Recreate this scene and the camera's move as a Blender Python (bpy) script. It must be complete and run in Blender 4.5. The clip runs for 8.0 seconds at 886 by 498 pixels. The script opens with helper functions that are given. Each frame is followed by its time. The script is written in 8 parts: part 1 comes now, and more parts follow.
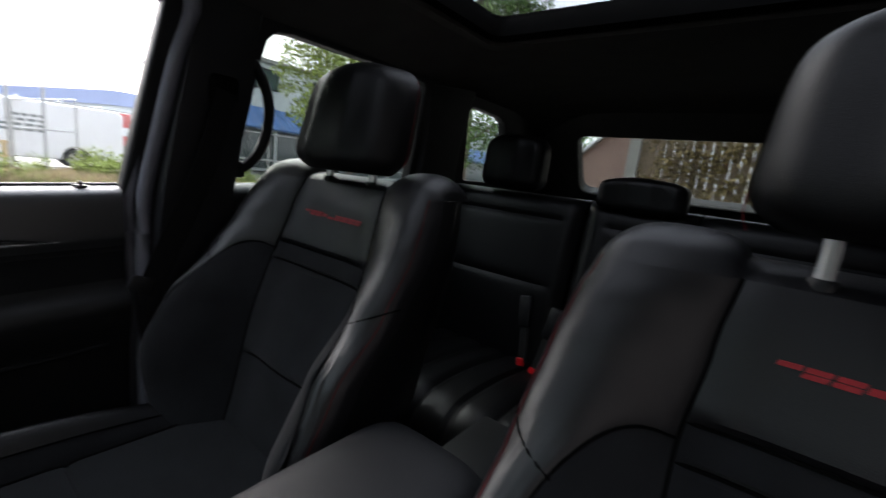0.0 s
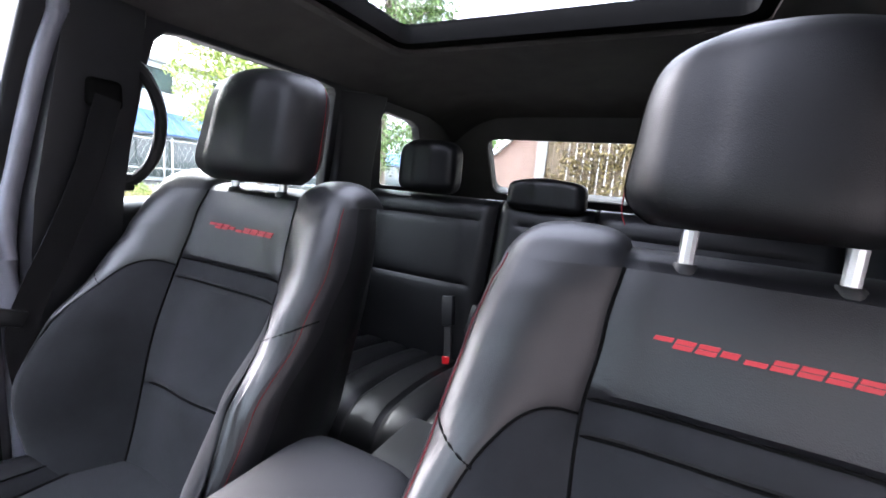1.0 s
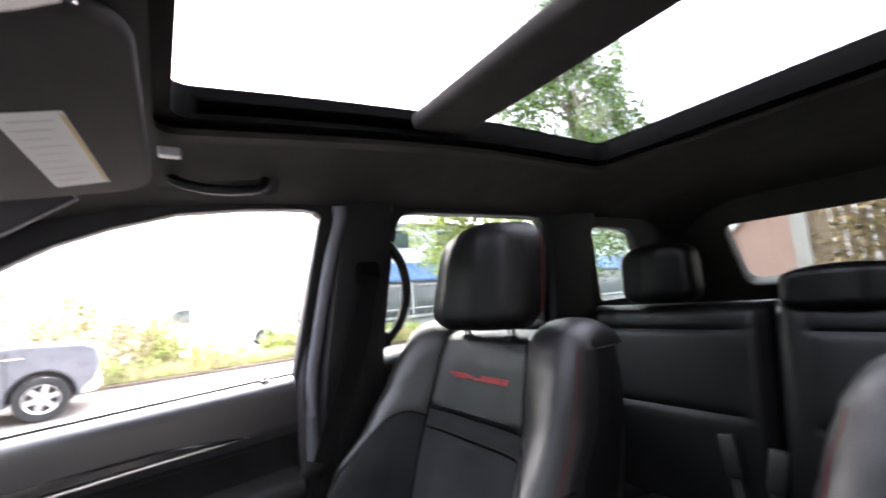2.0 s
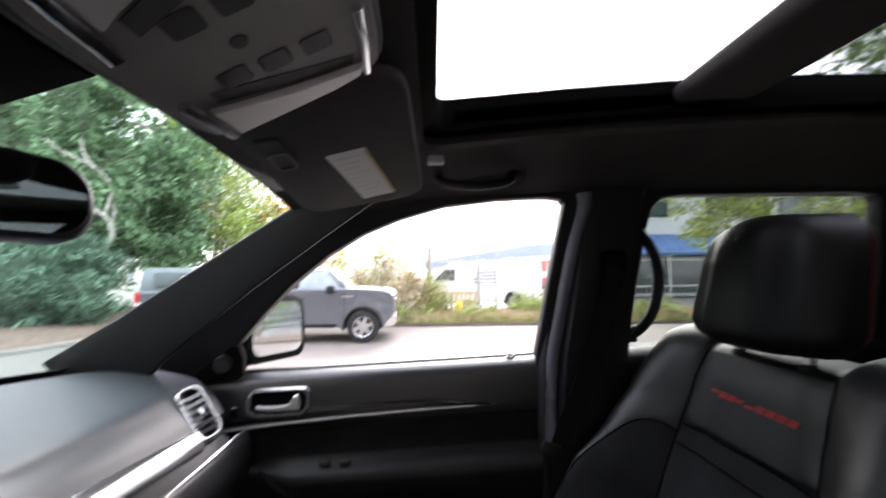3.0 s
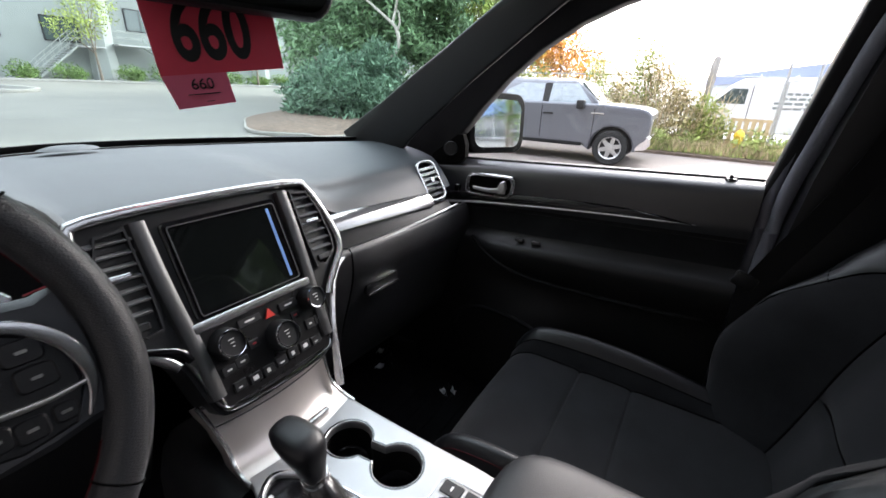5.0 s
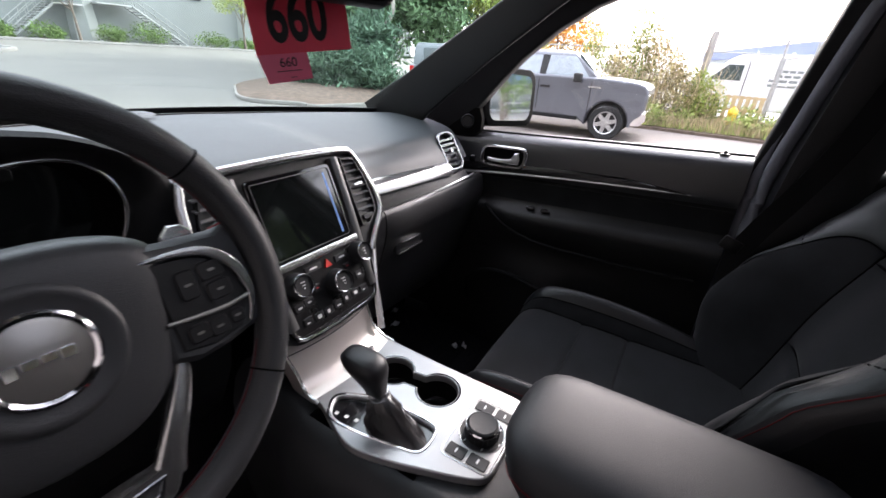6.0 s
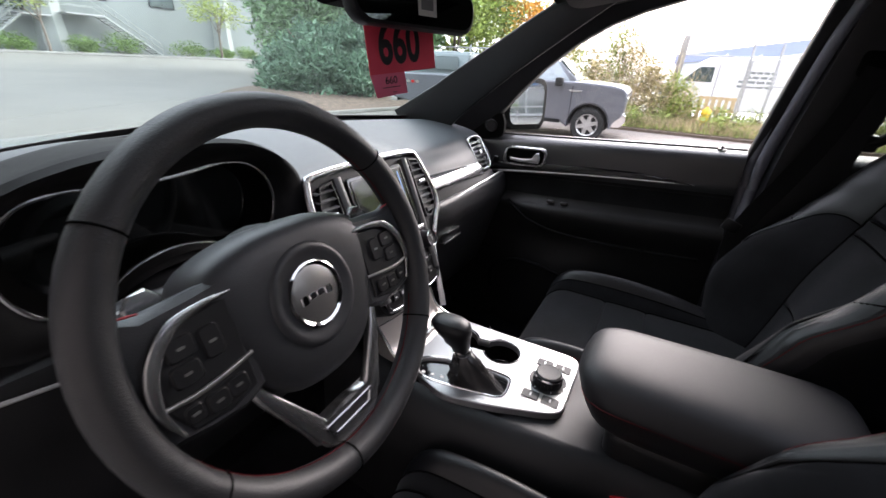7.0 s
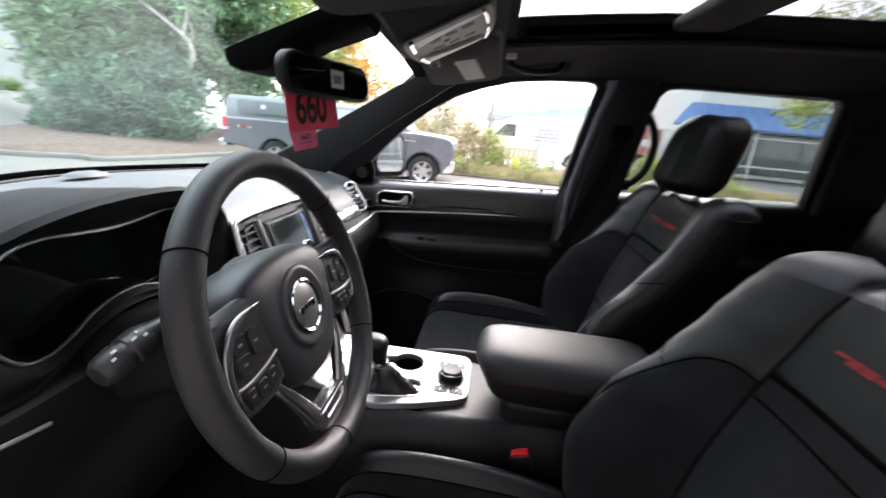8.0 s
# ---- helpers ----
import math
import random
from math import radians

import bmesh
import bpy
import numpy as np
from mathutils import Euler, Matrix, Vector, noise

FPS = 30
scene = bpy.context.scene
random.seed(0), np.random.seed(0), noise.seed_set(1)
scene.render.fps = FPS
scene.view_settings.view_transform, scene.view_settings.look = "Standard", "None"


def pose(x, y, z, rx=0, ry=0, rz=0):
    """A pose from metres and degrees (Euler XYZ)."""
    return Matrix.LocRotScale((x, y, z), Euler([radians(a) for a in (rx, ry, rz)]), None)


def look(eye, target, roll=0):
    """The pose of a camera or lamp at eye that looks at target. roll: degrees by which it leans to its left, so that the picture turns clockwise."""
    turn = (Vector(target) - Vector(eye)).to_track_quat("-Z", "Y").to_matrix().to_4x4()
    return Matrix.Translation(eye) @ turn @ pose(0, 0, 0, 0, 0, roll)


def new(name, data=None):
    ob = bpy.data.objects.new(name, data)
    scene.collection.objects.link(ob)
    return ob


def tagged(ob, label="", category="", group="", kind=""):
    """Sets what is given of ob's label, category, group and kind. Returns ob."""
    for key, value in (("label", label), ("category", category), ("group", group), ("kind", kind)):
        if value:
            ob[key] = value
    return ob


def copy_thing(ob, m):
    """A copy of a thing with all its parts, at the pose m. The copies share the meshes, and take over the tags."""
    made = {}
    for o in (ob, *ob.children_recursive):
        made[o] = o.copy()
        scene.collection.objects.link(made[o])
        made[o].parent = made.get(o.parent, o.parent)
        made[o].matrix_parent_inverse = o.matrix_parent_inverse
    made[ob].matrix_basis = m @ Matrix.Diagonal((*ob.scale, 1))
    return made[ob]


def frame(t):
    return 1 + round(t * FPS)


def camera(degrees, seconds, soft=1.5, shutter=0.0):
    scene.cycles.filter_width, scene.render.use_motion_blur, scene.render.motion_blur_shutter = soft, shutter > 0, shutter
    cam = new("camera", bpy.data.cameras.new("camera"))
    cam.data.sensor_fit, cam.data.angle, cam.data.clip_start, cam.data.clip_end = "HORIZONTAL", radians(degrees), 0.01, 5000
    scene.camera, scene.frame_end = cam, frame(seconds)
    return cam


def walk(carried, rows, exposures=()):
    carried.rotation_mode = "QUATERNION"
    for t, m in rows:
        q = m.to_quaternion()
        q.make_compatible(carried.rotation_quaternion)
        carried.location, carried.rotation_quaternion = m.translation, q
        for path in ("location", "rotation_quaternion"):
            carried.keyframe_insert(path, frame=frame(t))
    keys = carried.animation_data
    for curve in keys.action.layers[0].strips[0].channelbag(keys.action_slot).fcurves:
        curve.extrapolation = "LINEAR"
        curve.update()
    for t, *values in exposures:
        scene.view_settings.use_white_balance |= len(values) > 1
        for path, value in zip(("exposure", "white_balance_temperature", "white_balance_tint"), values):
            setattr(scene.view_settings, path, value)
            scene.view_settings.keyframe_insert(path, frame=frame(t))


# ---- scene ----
cam = camera(93.7, 8.0, shutter=0.4)
PATH = [
    (0, (-0.272, 0.525, 1.33), (0.92, -1.04, 0.966), 6.6),
    (0.5, (-0.291, 0.529, 1.333), (0.626, -1.208, 0.959), 6.7),
    (1, (-0.287, 0.53, 1.337), (0.601, -1.234, 1.022), 4.9),
    (1.2, (-0.283, 0.527, 1.343), (0.737, -1.184, 1.16), 2.1),
    (2.3, (-0.243, 0.509, 1.389), (1.546, -0.333, 1.692), -4.9),
    (2.5, (-0.254, 0.506, 1.397), (1.617, -0.125, 1.718), -4.4),
    (3, (-0.25, 0.505, 1.421), (1.745, 0.46, 1.553), -0.5),
    (3.3, (-0.243, 0.503, 1.421), (1.736, 0.762, 1.294), 1.2),
    (3.5, (-0.241, 0.491, 1.409), (1.702, 0.86, 1.106), 2.4),
    (3.6, (-0.24, 0.482, 1.405), (1.67, 0.887, 0.972), 3.1),
    (4, (-0.241, 0.433, 1.386), (1.582, 0.992, 0.782), 3.6),
    (4.5, (-0.26, 0.396, 1.366), (1.409, 1.236, 0.654), 2.7),
    (4.7, (-0.273, 0.383, 1.378), (1.344, 1.338, 0.69), 2.6),
    (5.8, (-0.392, 0.388, 1.391), (1.186, 1.29, 0.555), 3.3),
    (6, (-0.424, 0.394, 1.397), (1.155, 1.287, 0.554), 3.8),
    (6.5, (-0.521, 0.423, 1.404), (1.055, 1.337, 0.579), 2.2),
    (7, (-0.619, 0.46, 1.407), (1.006, 1.29, 0.589), 3.0),
    (7.4, (-0.682, 0.5, 1.406), (1.033, 1.155, 0.612), 4.1),
    (7.5, (-0.701, 0.504, 1.403), (1.053, 1.114, 0.659), 4.1),
    (8, (-0.807, 0.523, 1.423), (1.101, 0.696, 0.852), 5.5),
]
walk(cam, [(t, look(eye, target, roll)) for t, eye, target, roll in PATH],
     [(0, 1.8, 6250, 18), (0.5, 2.9, 6100, 22), (1.0, 4.62, 6000, 25), (1.2, 4.52, 6100, 25), (2.3, 3.75, 6500, 24), (2.5, 3.65, 6550, 23), (3.0, 2.43, 6450, 23), (3.5, 2.07, 6400, 20), (4.5, 2.2, 6300, 17), (6.0, 2.28, 6400, 24), (7.0, 2.28, 6400, 23), (8.0, 2.68, 6400, 21)])

# ---- light ----
world = bpy.data.worlds.new("overcast_sky")
scene.world = world
world.use_nodes = True
wn = world.node_tree
wn.nodes.clear()
sky = wn.nodes.new("ShaderNodeTexSky")
sky.sky_type = "NISHITA"
sky.sun_disc = False
sky.sun_elevation = radians(29)
sky.sun_rotation = radians(97)
sky.dust_density = 4.0
haze = wn.nodes.new("ShaderNodeMix")
haze.data_type = "RGBA"
haze.inputs["Factor"].default_value = 0.7
haze.inputs["B"].default_value = (8.8, 9.0, 9.4, 1)
bg = wn.nodes.new("ShaderNodeBackground")
bg.inputs["Strength"].default_value = 0.15
wout = wn.nodes.new("ShaderNodeOutputWorld")
wn.links.new(sky.outputs["Color"], haze.inputs["A"])
wn.links.new(haze.outputs["Result"], bg.inputs["Color"])
wn.links.new(bg.outputs["Background"], wout.inputs["Surface"])
sun_data = bpy.data.lights.new("sun", "SUN")
sun_data.energy = 2.0
sun_data.angle = radians(40)
sun_data.color = (1.0, 0.96, 0.9)
sun = new("sun", sun_data)
sun.matrix_world = look((0, 0, 30), (-16, 2, 30 - 9))

# ---- materials ----


def mat(name, col, rough=0.5, metal=0.0, var=0.15, scale=12.0, bump=0.1, bscale=250.0, coat=0.0, spec=0.5, stretch=(1, 1, 1), island=0.0, voro=False):
    """A procedural surface: colour that varies at two scales, roughness that varies, fine relief."""
    m = bpy.data.materials.new(name)
    m.use_nodes = True
    nt = m.node_tree
    b = nt.nodes["Principled BSDF"]
    b.inputs["Metallic"].default_value = metal
    b.inputs["Coat Weight"].default_value = coat
    b.inputs["Coat Roughness"].default_value = 0.08
    b.inputs["Specular IOR Level"].default_value = spec
    co = nt.nodes.new("ShaderNodeTexCoord")
    mp = nt.nodes.new("ShaderNodeMapping")
    mp.inputs["Scale"].default_value = stretch
    nt.links.new(co.outputs["Object"], mp.inputs["Vector"])
    n1 = nt.nodes.new("ShaderNodeTexNoise")
    n1.inputs["Scale"].default_value = scale
    n1.inputs["Detail"].default_value = 6
    nt.links.new(mp.outputs["Vector"], n1.inputs["Vector"])
    ramp = nt.nodes.new("ShaderNodeValToRGB")
    lo = [c * (1 - var) for c in col]
    hi = [min(1, c * (1 + var)) for c in col]
    ramp.color_ramp.elements[0].position, ramp.color_ramp.elements[1].position = 0.3, 0.7
    ramp.color_ramp.elements[0].color, ramp.color_ramp.elements[1].color = (*lo, 1), (*hi, 1)
    nt.links.new(n1.outputs["Fac"], ramp.inputs["Fac"])
    last = ramp.outputs["Color"]
    if island:
        geo = nt.nodes.new("ShaderNodeNewGeometry")
        hsv = nt.nodes.new("ShaderNodeHueSaturation")
        rng = nt.nodes.new("ShaderNodeMapRange")
        rng.inputs["To Min"].default_value, rng.inputs["To Max"].default_value = 1 - island, 1 + island
        nt.links.new(geo.outputs["Random Per Island"], rng.inputs["Value"])
        nt.links.new(rng.outputs["Result"], hsv.inputs["Value"])
        nt.links.new(last, hsv.inputs["Color"])
        last = hsv.outputs["Color"]
    nt.links.new(last, b.inputs["Base Color"])
    rr = nt.nodes.new("ShaderNodeMapRange")
    rr.inputs["To Min"].default_value, rr.inputs["To Max"].default_value = max(0.02, rough * 0.85), min(1, rough * 1.15)
    nt.links.new(n1.outputs["Fac"], rr.inputs["Value"])
    nt.links.new(rr.outputs["Result"], b.inputs["Roughness"])
    if bump:
        if voro:
            n2 = nt.nodes.new("ShaderNodeTexVoronoi")
            n2.inputs["Scale"].default_value = bscale
            src = n2.outputs["Distance"]
        else:
            n2 = nt.nodes.new("ShaderNodeTexNoise")
            n2.inputs["Scale"].default_value = bscale
            n2.inputs["Detail"].default_value = 3
            src = n2.outputs["Fac"]
        nt.links.new(mp.outputs["Vector"], n2.inputs["Vector"])
        bp = nt.nodes.new("ShaderNodeBump")
        bp.inputs["Strength"].default_value = bump
        bp.inputs["Distance"].default_value = 0.4 / bscale
        nt.links.new(src, bp.inputs["Height"])
        nt.links.new(bp.outputs["Normal"], b.inputs["Normal"])
    return m


def glass_mat(name, tint=(1, 1, 1), rough=0.0):
    """Thin window glass: clear, with the gloss of glass."""
    m = bpy.data.materials.new(name)
    m.use_nodes = True
    nt = m.node_tree
    nt.nodes.clear()
    tr = nt.nodes.new("ShaderNodeBsdfTransparent")
    tr.inputs["Color"].default_value = (*tint, 1)
    gl = nt.nodes.new("ShaderNodeBsdfGlossy")
    gl.inputs["Roughness"].default_value = rough
    lw = nt.nodes.new("ShaderNodeLayerWeight")
    fr = nt.nodes.new("ShaderNodeMapRange")
    fr.interpolation_type = "SMOOTHERSTEP"
    fr.inputs["From Min"].default_value, fr.inputs["From Max"].default_value = 0.45, 1.0
    fr.inputs["To Min"].default_value, fr.inputs["To Max"].default_value = 0.04, 0.5
    nt.links.new(lw.outputs["Facing"], fr.inputs["Value"])
    mx = nt.nodes.new("ShaderNodeMixShader")
    out = nt.nodes.new("ShaderNodeOutputMaterial")
    nt.links.new(fr.outputs["Result"], mx.inputs["Fac"])
    nt.links.new(tr.outputs["BSDF"], mx.inputs[1])
    nt.links.new(gl.outputs["BSDF"], mx.inputs[2])
    nt.links.new(mx.outputs["Shader"], out.inputs["Surface"])
    return m


M_LEATHER = mat("black_leather", (0.0042, 0.0044, 0.0056), 0.4, bump=0.35, bscale=900, voro=True, scale=6, spec=0.42)
M_REST = mat("dull_headrest_leather", (0.0036, 0.0036, 0.0041), 0.45, bump=0.35, bscale=900, voro=True, scale=6, spec=0.24)
M_LEATHER_S = mat("black_smooth_leather", (0.0045, 0.0045, 0.005), 0.38, bump=0.3, bscale=900, voro=True, scale=6, spec=0.25)
M_ARM = mat("dull_armrest_leather", (0.0118, 0.012, 0.0132), 0.52, bump=0.35, bscale=900, voro=True, scale=6, spec=0.35)
M_SUEDE = mat("black_suede", (0.0108, 0.0112, 0.0126), 0.95, bump=0.5, bscale=1400, scale=14, spec=0.1, var=0.3)
M_SUEDE.node_tree.nodes["Principled BSDF"].inputs["Sheen Weight"].default_value = 0.07
M_PLASTIC = mat("black_grained_plastic", (0.0098, 0.0103, 0.0114), 0.45, bump=0.35, bscale=1100, voro=True, spec=0.3)
M_DASH = mat("soft_dash_skin", (0.054, 0.06, 0.066), 0.56, bump=0.3, bscale=900, voro=True, var=0.08, spec=0.48)
M_DOORTOP = mat("soft_door_top_skin", (0.015, 0.0163, 0.0185), 0.36, bump=0.25, bscale=900, voro=True, var=0.08, spec=0.9)
# dash skin darkened to carry the shade over and round the instruments
M_PADSHADE = mat("shaded_pad_skin", (0.0062, 0.0063, 0.0068), 0.68, bump=0.3, bscale=900, voro=True, spec=0.14)
M_LINER = mat("black_headliner_cloth", (0.048, 0.044, 0.042), 0.95, bump=0.5, bscale=1600, spec=0.1)
M_TRIM = mat("dark_pillar_trim", (0.016, 0.0165, 0.0185), 0.5, bump=0.3, bscale=1000, spec=0.3)
M_PILLAR = mat("satin_pillar_trim", (0.009, 0.0096, 0.0115), 0.36, bump=0.2, bscale=1000)
M_CARPET = mat("black_carpet", (0.006, 0.006, 0.007), 1.0, bump=1.0, bscale=700, spec=0.05, var=0.4)
M_PIANO = mat("piano_black", (0.006, 0.006, 0.007), 0.06, bump=0.0, coat=0.6)
M_GLOSS = mat("dark_gloss_trim", (0.18, 0.18, 0.185), 0.16, metal=0.6, bump=0.0, coat=0.5, var=0.3, scale=40, stretch=(0.15, 1, 1))
M_SATIN = mat("satin_silver", (0.5, 0.5, 0.5), 0.24, metal=0.95, bump=0.05, bscale=1500, var=0.05)
M_DIM = mat("dim_satin_metal", (0.4, 0.39, 0.37), 0.34, metal=0.85, bump=0.05, bscale=1500, var=0.06)
M_FRAME = mat("matt_black_frame", (0.0035, 0.0035, 0.0035), 0.8, bump=0.1, spec=0.05)
# near-zero black: the depth shade of the instrument well as a colour
M_WELLSHADE = mat("well_shade_black", (0.0018, 0.0018, 0.0018), 0.9, bump=0.0, spec=0.05)
M_WEB = mat("black_webbing", (0.0105, 0.0105, 0.0115), 0.9, bump=0.6, bscale=500, spec=0.1)
M_CHROME = mat("chrome", (0.78, 0.78, 0.8), 0.1, metal=1.0, bump=0.0, var=0.03)
M_BRIGHT = mat("bright_satin_chrome", (0.8, 0.8, 0.8), 0.25, metal=0.7, bump=0.0, var=0.03)
M_GRAPHITE = mat("satin_graphite", (0.085, 0.085, 0.085), 0.35, metal=0.5, bump=0.05, bscale=1500)
M_BRUSH = mat("brushed_metal", (0.6, 0.56, 0.53), 0.36, metal=0.85, bump=0.15, bscale=900, stretch=(0.04, 1, 1), var=0.06)
M_RED = mat("red_thread", (0.32, 0.01, 0.016), 0.6, bump=0.4, bscale=2500)
M_THREAD = mat("dark_red_thread", (0.09, 0.006, 0.009), 0.8, bump=0.4, bscale=2500, spec=0.1)
M_SEAM = mat("seam_groove", (0.003, 0.003, 0.003), 0.95, bump=0.0, spec=0.03)
M_RUBBER = mat("black_rubber", (0.012, 0.012, 0.012), 0.6, bump=0.2)
M_SCREEN = mat("dark_display_glass", (0.004, 0.005, 0.005), 0.05, bump=0.0, coat=0.3)
M_PAPER = mat("white_paper_label", (0.75, 0.74, 0.7), 0.6, bump=0.1, var=0.04)
M_INK = mat("black_ink", (0.012, 0.012, 0.012), 0.6, bump=0.0)
M_TAG = mat("red_card", (0.88, 0.07, 0.12), 0.55, bump=0.1, bscale=800, var=0.05)
M_TAG2 = mat("pink_card", (0.9, 0.17, 0.28), 0.55, bump=0.1, bscale=800, var=0.05)
M_WHITE = mat("white_marking", (0.6, 0.6, 0.6), 0.5, bump=0.0, var=0.02)
M_GLASS = glass_mat("clear_glass", (0.94, 0.97, 0.96))
M_TINT = glass_mat("tinted_glass", (0.6, 0.64, 0.62))
# driver-side rear glass, darker than the passenger side's to dim the rear bench
M_DIMGLASS = glass_mat("light_cutting_glass", (0.16, 0.17, 0.165))
M_ROOFGLASS = glass_mat("dark_roof_glass", (0.58, 0.6, 0.6))
M_SHIELD = glass_mat("windscreen_glass", (0.77, 0.91, 0.87))
M_MIRROR = mat("mirror_silver", (0.85, 0.86, 0.86), 0.04, metal=1.0, bump=0.0, var=0.0)

# ---- building helpers ----


def thing(name, base=(0, 0, 0), label="", category="", group="", kind=""):
    ob = new(name)
    ob.location = base
    ob.empty_display_size = 0.1
    return tagged(ob, label, category, group, kind)


def link_mesh(name, me, material, parent=None, label="", angle=35):
    me.materials.append(material)
    ob = new(name, me)
    for p in me.polygons:
        p.use_smooth = True
    me.set_sharp_from_angle(angle=radians(angle))
    if parent is not None:
        ob.parent = parent
        if parent.data is None:
            ob.matrix_parent_inverse = Matrix.Translation(-parent.location)
    if label:
        ob["label"] = label
    return ob


def part(name, bm, material, parent=None, label="", angle=35):
    bmesh.ops.recalc_face_normals(bm, faces=bm.faces)
    me = bpy.data.meshes.new(name)
    bm.to_mesh(me)
    bm.free()
    return link_mesh(name, me, material, parent, label, angle)


def add_box(bm, x0, x1, y0, y1, z0, z1, bevel=0.0, seg=2, m=None):
    vs = [bm.verts.new((x, y, z)) for x in (x0, x1) for y in (y0, y1) for z in (z0, z1)]
    fs = [(0, 1, 3, 2), (4, 6, 7, 5), (0, 4, 5, 1), (2, 3, 7, 6), (0, 2, 6, 4), (1, 5, 7, 3)]
    faces = [bm.faces.new([vs[i] for i in f]) for f in fs]
    if bevel:
        edges = {e for f in faces for e in f.edges}
        r = bmesh.ops.bevel(bm, geom=list(edges), offset=bevel, segments=seg, profile=0.5, affect="EDGES")
        vs = list({v for f in r["faces"] for v in f.verts} | {v for v in vs if v.is_valid})
    if m is not None:
        bmesh.ops.transform(bm, matrix=m, verts=[v for v in vs if v.is_valid])
    return bm


def box(x0, x1, y0, y1, z0, z1, bevel=0.0, seg=2, m=None):
    return add_box(bmesh.new(), x0, x1, y0, y1, z0, z1, bevel, seg, m)


def add_loft(bm, loops, closed=True, caps=True):
    rows = [[bm.verts.new(p) for p in loop] for loop in loops]
    n = len(rows[0])
    for a, b in zip(rows, rows[1:]):
        for i in range(n if closed else n - 1):
            j = (i + 1) % n
            bm.faces.new((a[i], a[j], b[j], b[i]))
    if caps and closed:
        bm.faces.new(rows[0][::-1])
        bm.faces.new(rows[-1])
    return bm


def loft(loops, closed=True, caps=True):
    return add_loft(bmesh.new(), loops, closed, caps)


def smooth_path(pts, n=6, closed=False):
    """Catmull-Rom through the points."""
    pts = [Vector(p) for p in pts]
    out = []
    count = len(pts) if closed else len(pts) - 1
    for i in range(count):
        if closed:
            a, b, c, d = (pts[(i + k) % len(pts)] for k in (-1, 0, 1, 2))
        else:
            b, c = pts[i], pts[i + 1]
            a = pts[i - 1] if i else b * 2 - c
            d = pts[i + 2] if i + 2 < len(pts) else c * 2 - b
        for k in range(n):
            t = k / n
            out.append(0.5 * ((2 * b) + (c - a) * t + (2 * a - 5 * b + 4 * c - d) * t * t + (3 * b - a - 3 * c + d) * t ** 3))
    if not closed:
        out.append(pts[-1].copy())
    return out


def sweep(bm, pts, profile, closed=False, up=Vector((0, 0, 1))):
    """Carries a flat profile (list of (side, up)) along a line."""
    pts = [Vector(p) for p in pts]
    loops = []
    n = len(pts)
    for i, p in enumerate(pts):
        a = pts[i - 1] if (i or closed) else p
        b = pts[(i + 1) % n] if (i + 1 < n or closed) else p
        d = (b - a).normalized()
        s = d.cross(up)
        s = s.normalized() if s.length > 1e-5 else Vector((1, 0, 0))
        u = s.cross(d).normalized()
        pr = profile(i / max(1, n - 1)) if callable(profile) else profile
        loops.append([p + s * x + u * y for x, y in pr])
    if closed:
        loops.append(loops[0])
    rows = [[bm.verts.new(q) for q in lp] for lp in (loops[:-1] if closed else loops)]
    if closed:
        rows.append(rows[0])
    k = len(rows[0])
    for a, b in zip(rows, rows[1:]):
        for i in range(k):
            j = (i + 1) % k
            bm.faces.new((a[i], a[j], b[j], b[i]))
    if not closed:
        bm.faces.new(rows[0][::-1])
        bm.faces.new(rows[-1])
    return bm


def ring(r, n=10, ry=None):
    return [(r * math.cos(2 * math.pi * i / n), (ry or r) * math.sin(2 * math.pi * i / n)) for i in range(n)]


def tube(pts, r, n=8, closed=False, up=Vector((0, 0, 1)), bm=None):
    return sweep(bm or bmesh.new(), pts, ring(r, n), closed, up)


def lathe(profile, n=24, m=None, bm=None):
    """Turns (radius, height) round z."""
    bm = bm or bmesh.new()
    rows = []
    for r, h in profile:
        if r < 1e-6:
            rows.append([bm.verts.new((0, 0, h))])
        else:
            rows.append([bm.verts.new((r * math.cos(2 * math.pi * i / n), r * math.sin(2 * math.pi * i / n), h)) for i in range(n)])
    for a, b in zip(rows, rows[1:]):
        for i in range(n):
            j = (i + 1) % n
            f = [a[i % len(a)], a[j % len(a)], b[j % len(b)], b[i % len(b)]]
            f = list(dict.fromkeys(f))
            if len(f) > 2:
                bm.faces.new(f)
    if m is not None:
        bmesh.ops.transform(bm, matrix=m, verts=[v for r in rows for v in r])
    return bm


def round_rect(w, h, r, n=4, cx=0.0, cy=0.0):
    out = []
    for sx, sy, a0 in ((1, 1, 0), (-1, 1, 90), (-1, -1, 180), (1, -1, 270)):
        for k in range(n + 1):
            a = radians(a0 + 90 * k / n)
            out.append((cx + sx * (w / 2 - r) + r * math.cos(a), cy + sy * (h / 2 - r) + r * math.sin(a)))
    return out


def add_prism(bm, outline, z0, z1, m=None, inset=0.0):
    """A flat outline given thickness, with a small chamfer on its upper rim."""
    n = len(outline)
    cx, cy = sum(p[0] for p in outline) / n, sum(p[1] for p in outline) / n

    def shrink(p, d):
        v = Vector((p[0] - cx, p[1] - cy))
        k = max(0.0, 1 - d / max(v.length, 1e-6))
        return (cx + v.x * k, cy + v.y * k)
    loops = [[(*p, z0) for p in outline]]
    if inset:
        s = 1 if z1 > z0 else -1
        loops.append([(*p, z1 - s * inset) for p in outline])
        loops.append([(*shrink(p, inset), z1) for p in outline])
    else:
        loops.append([(*p, z1) for p in outline])
    if m is not None:
        loops = [[m @ Vector(p) for p in lp] for lp in loops]
    return add_loft(bm, loops)


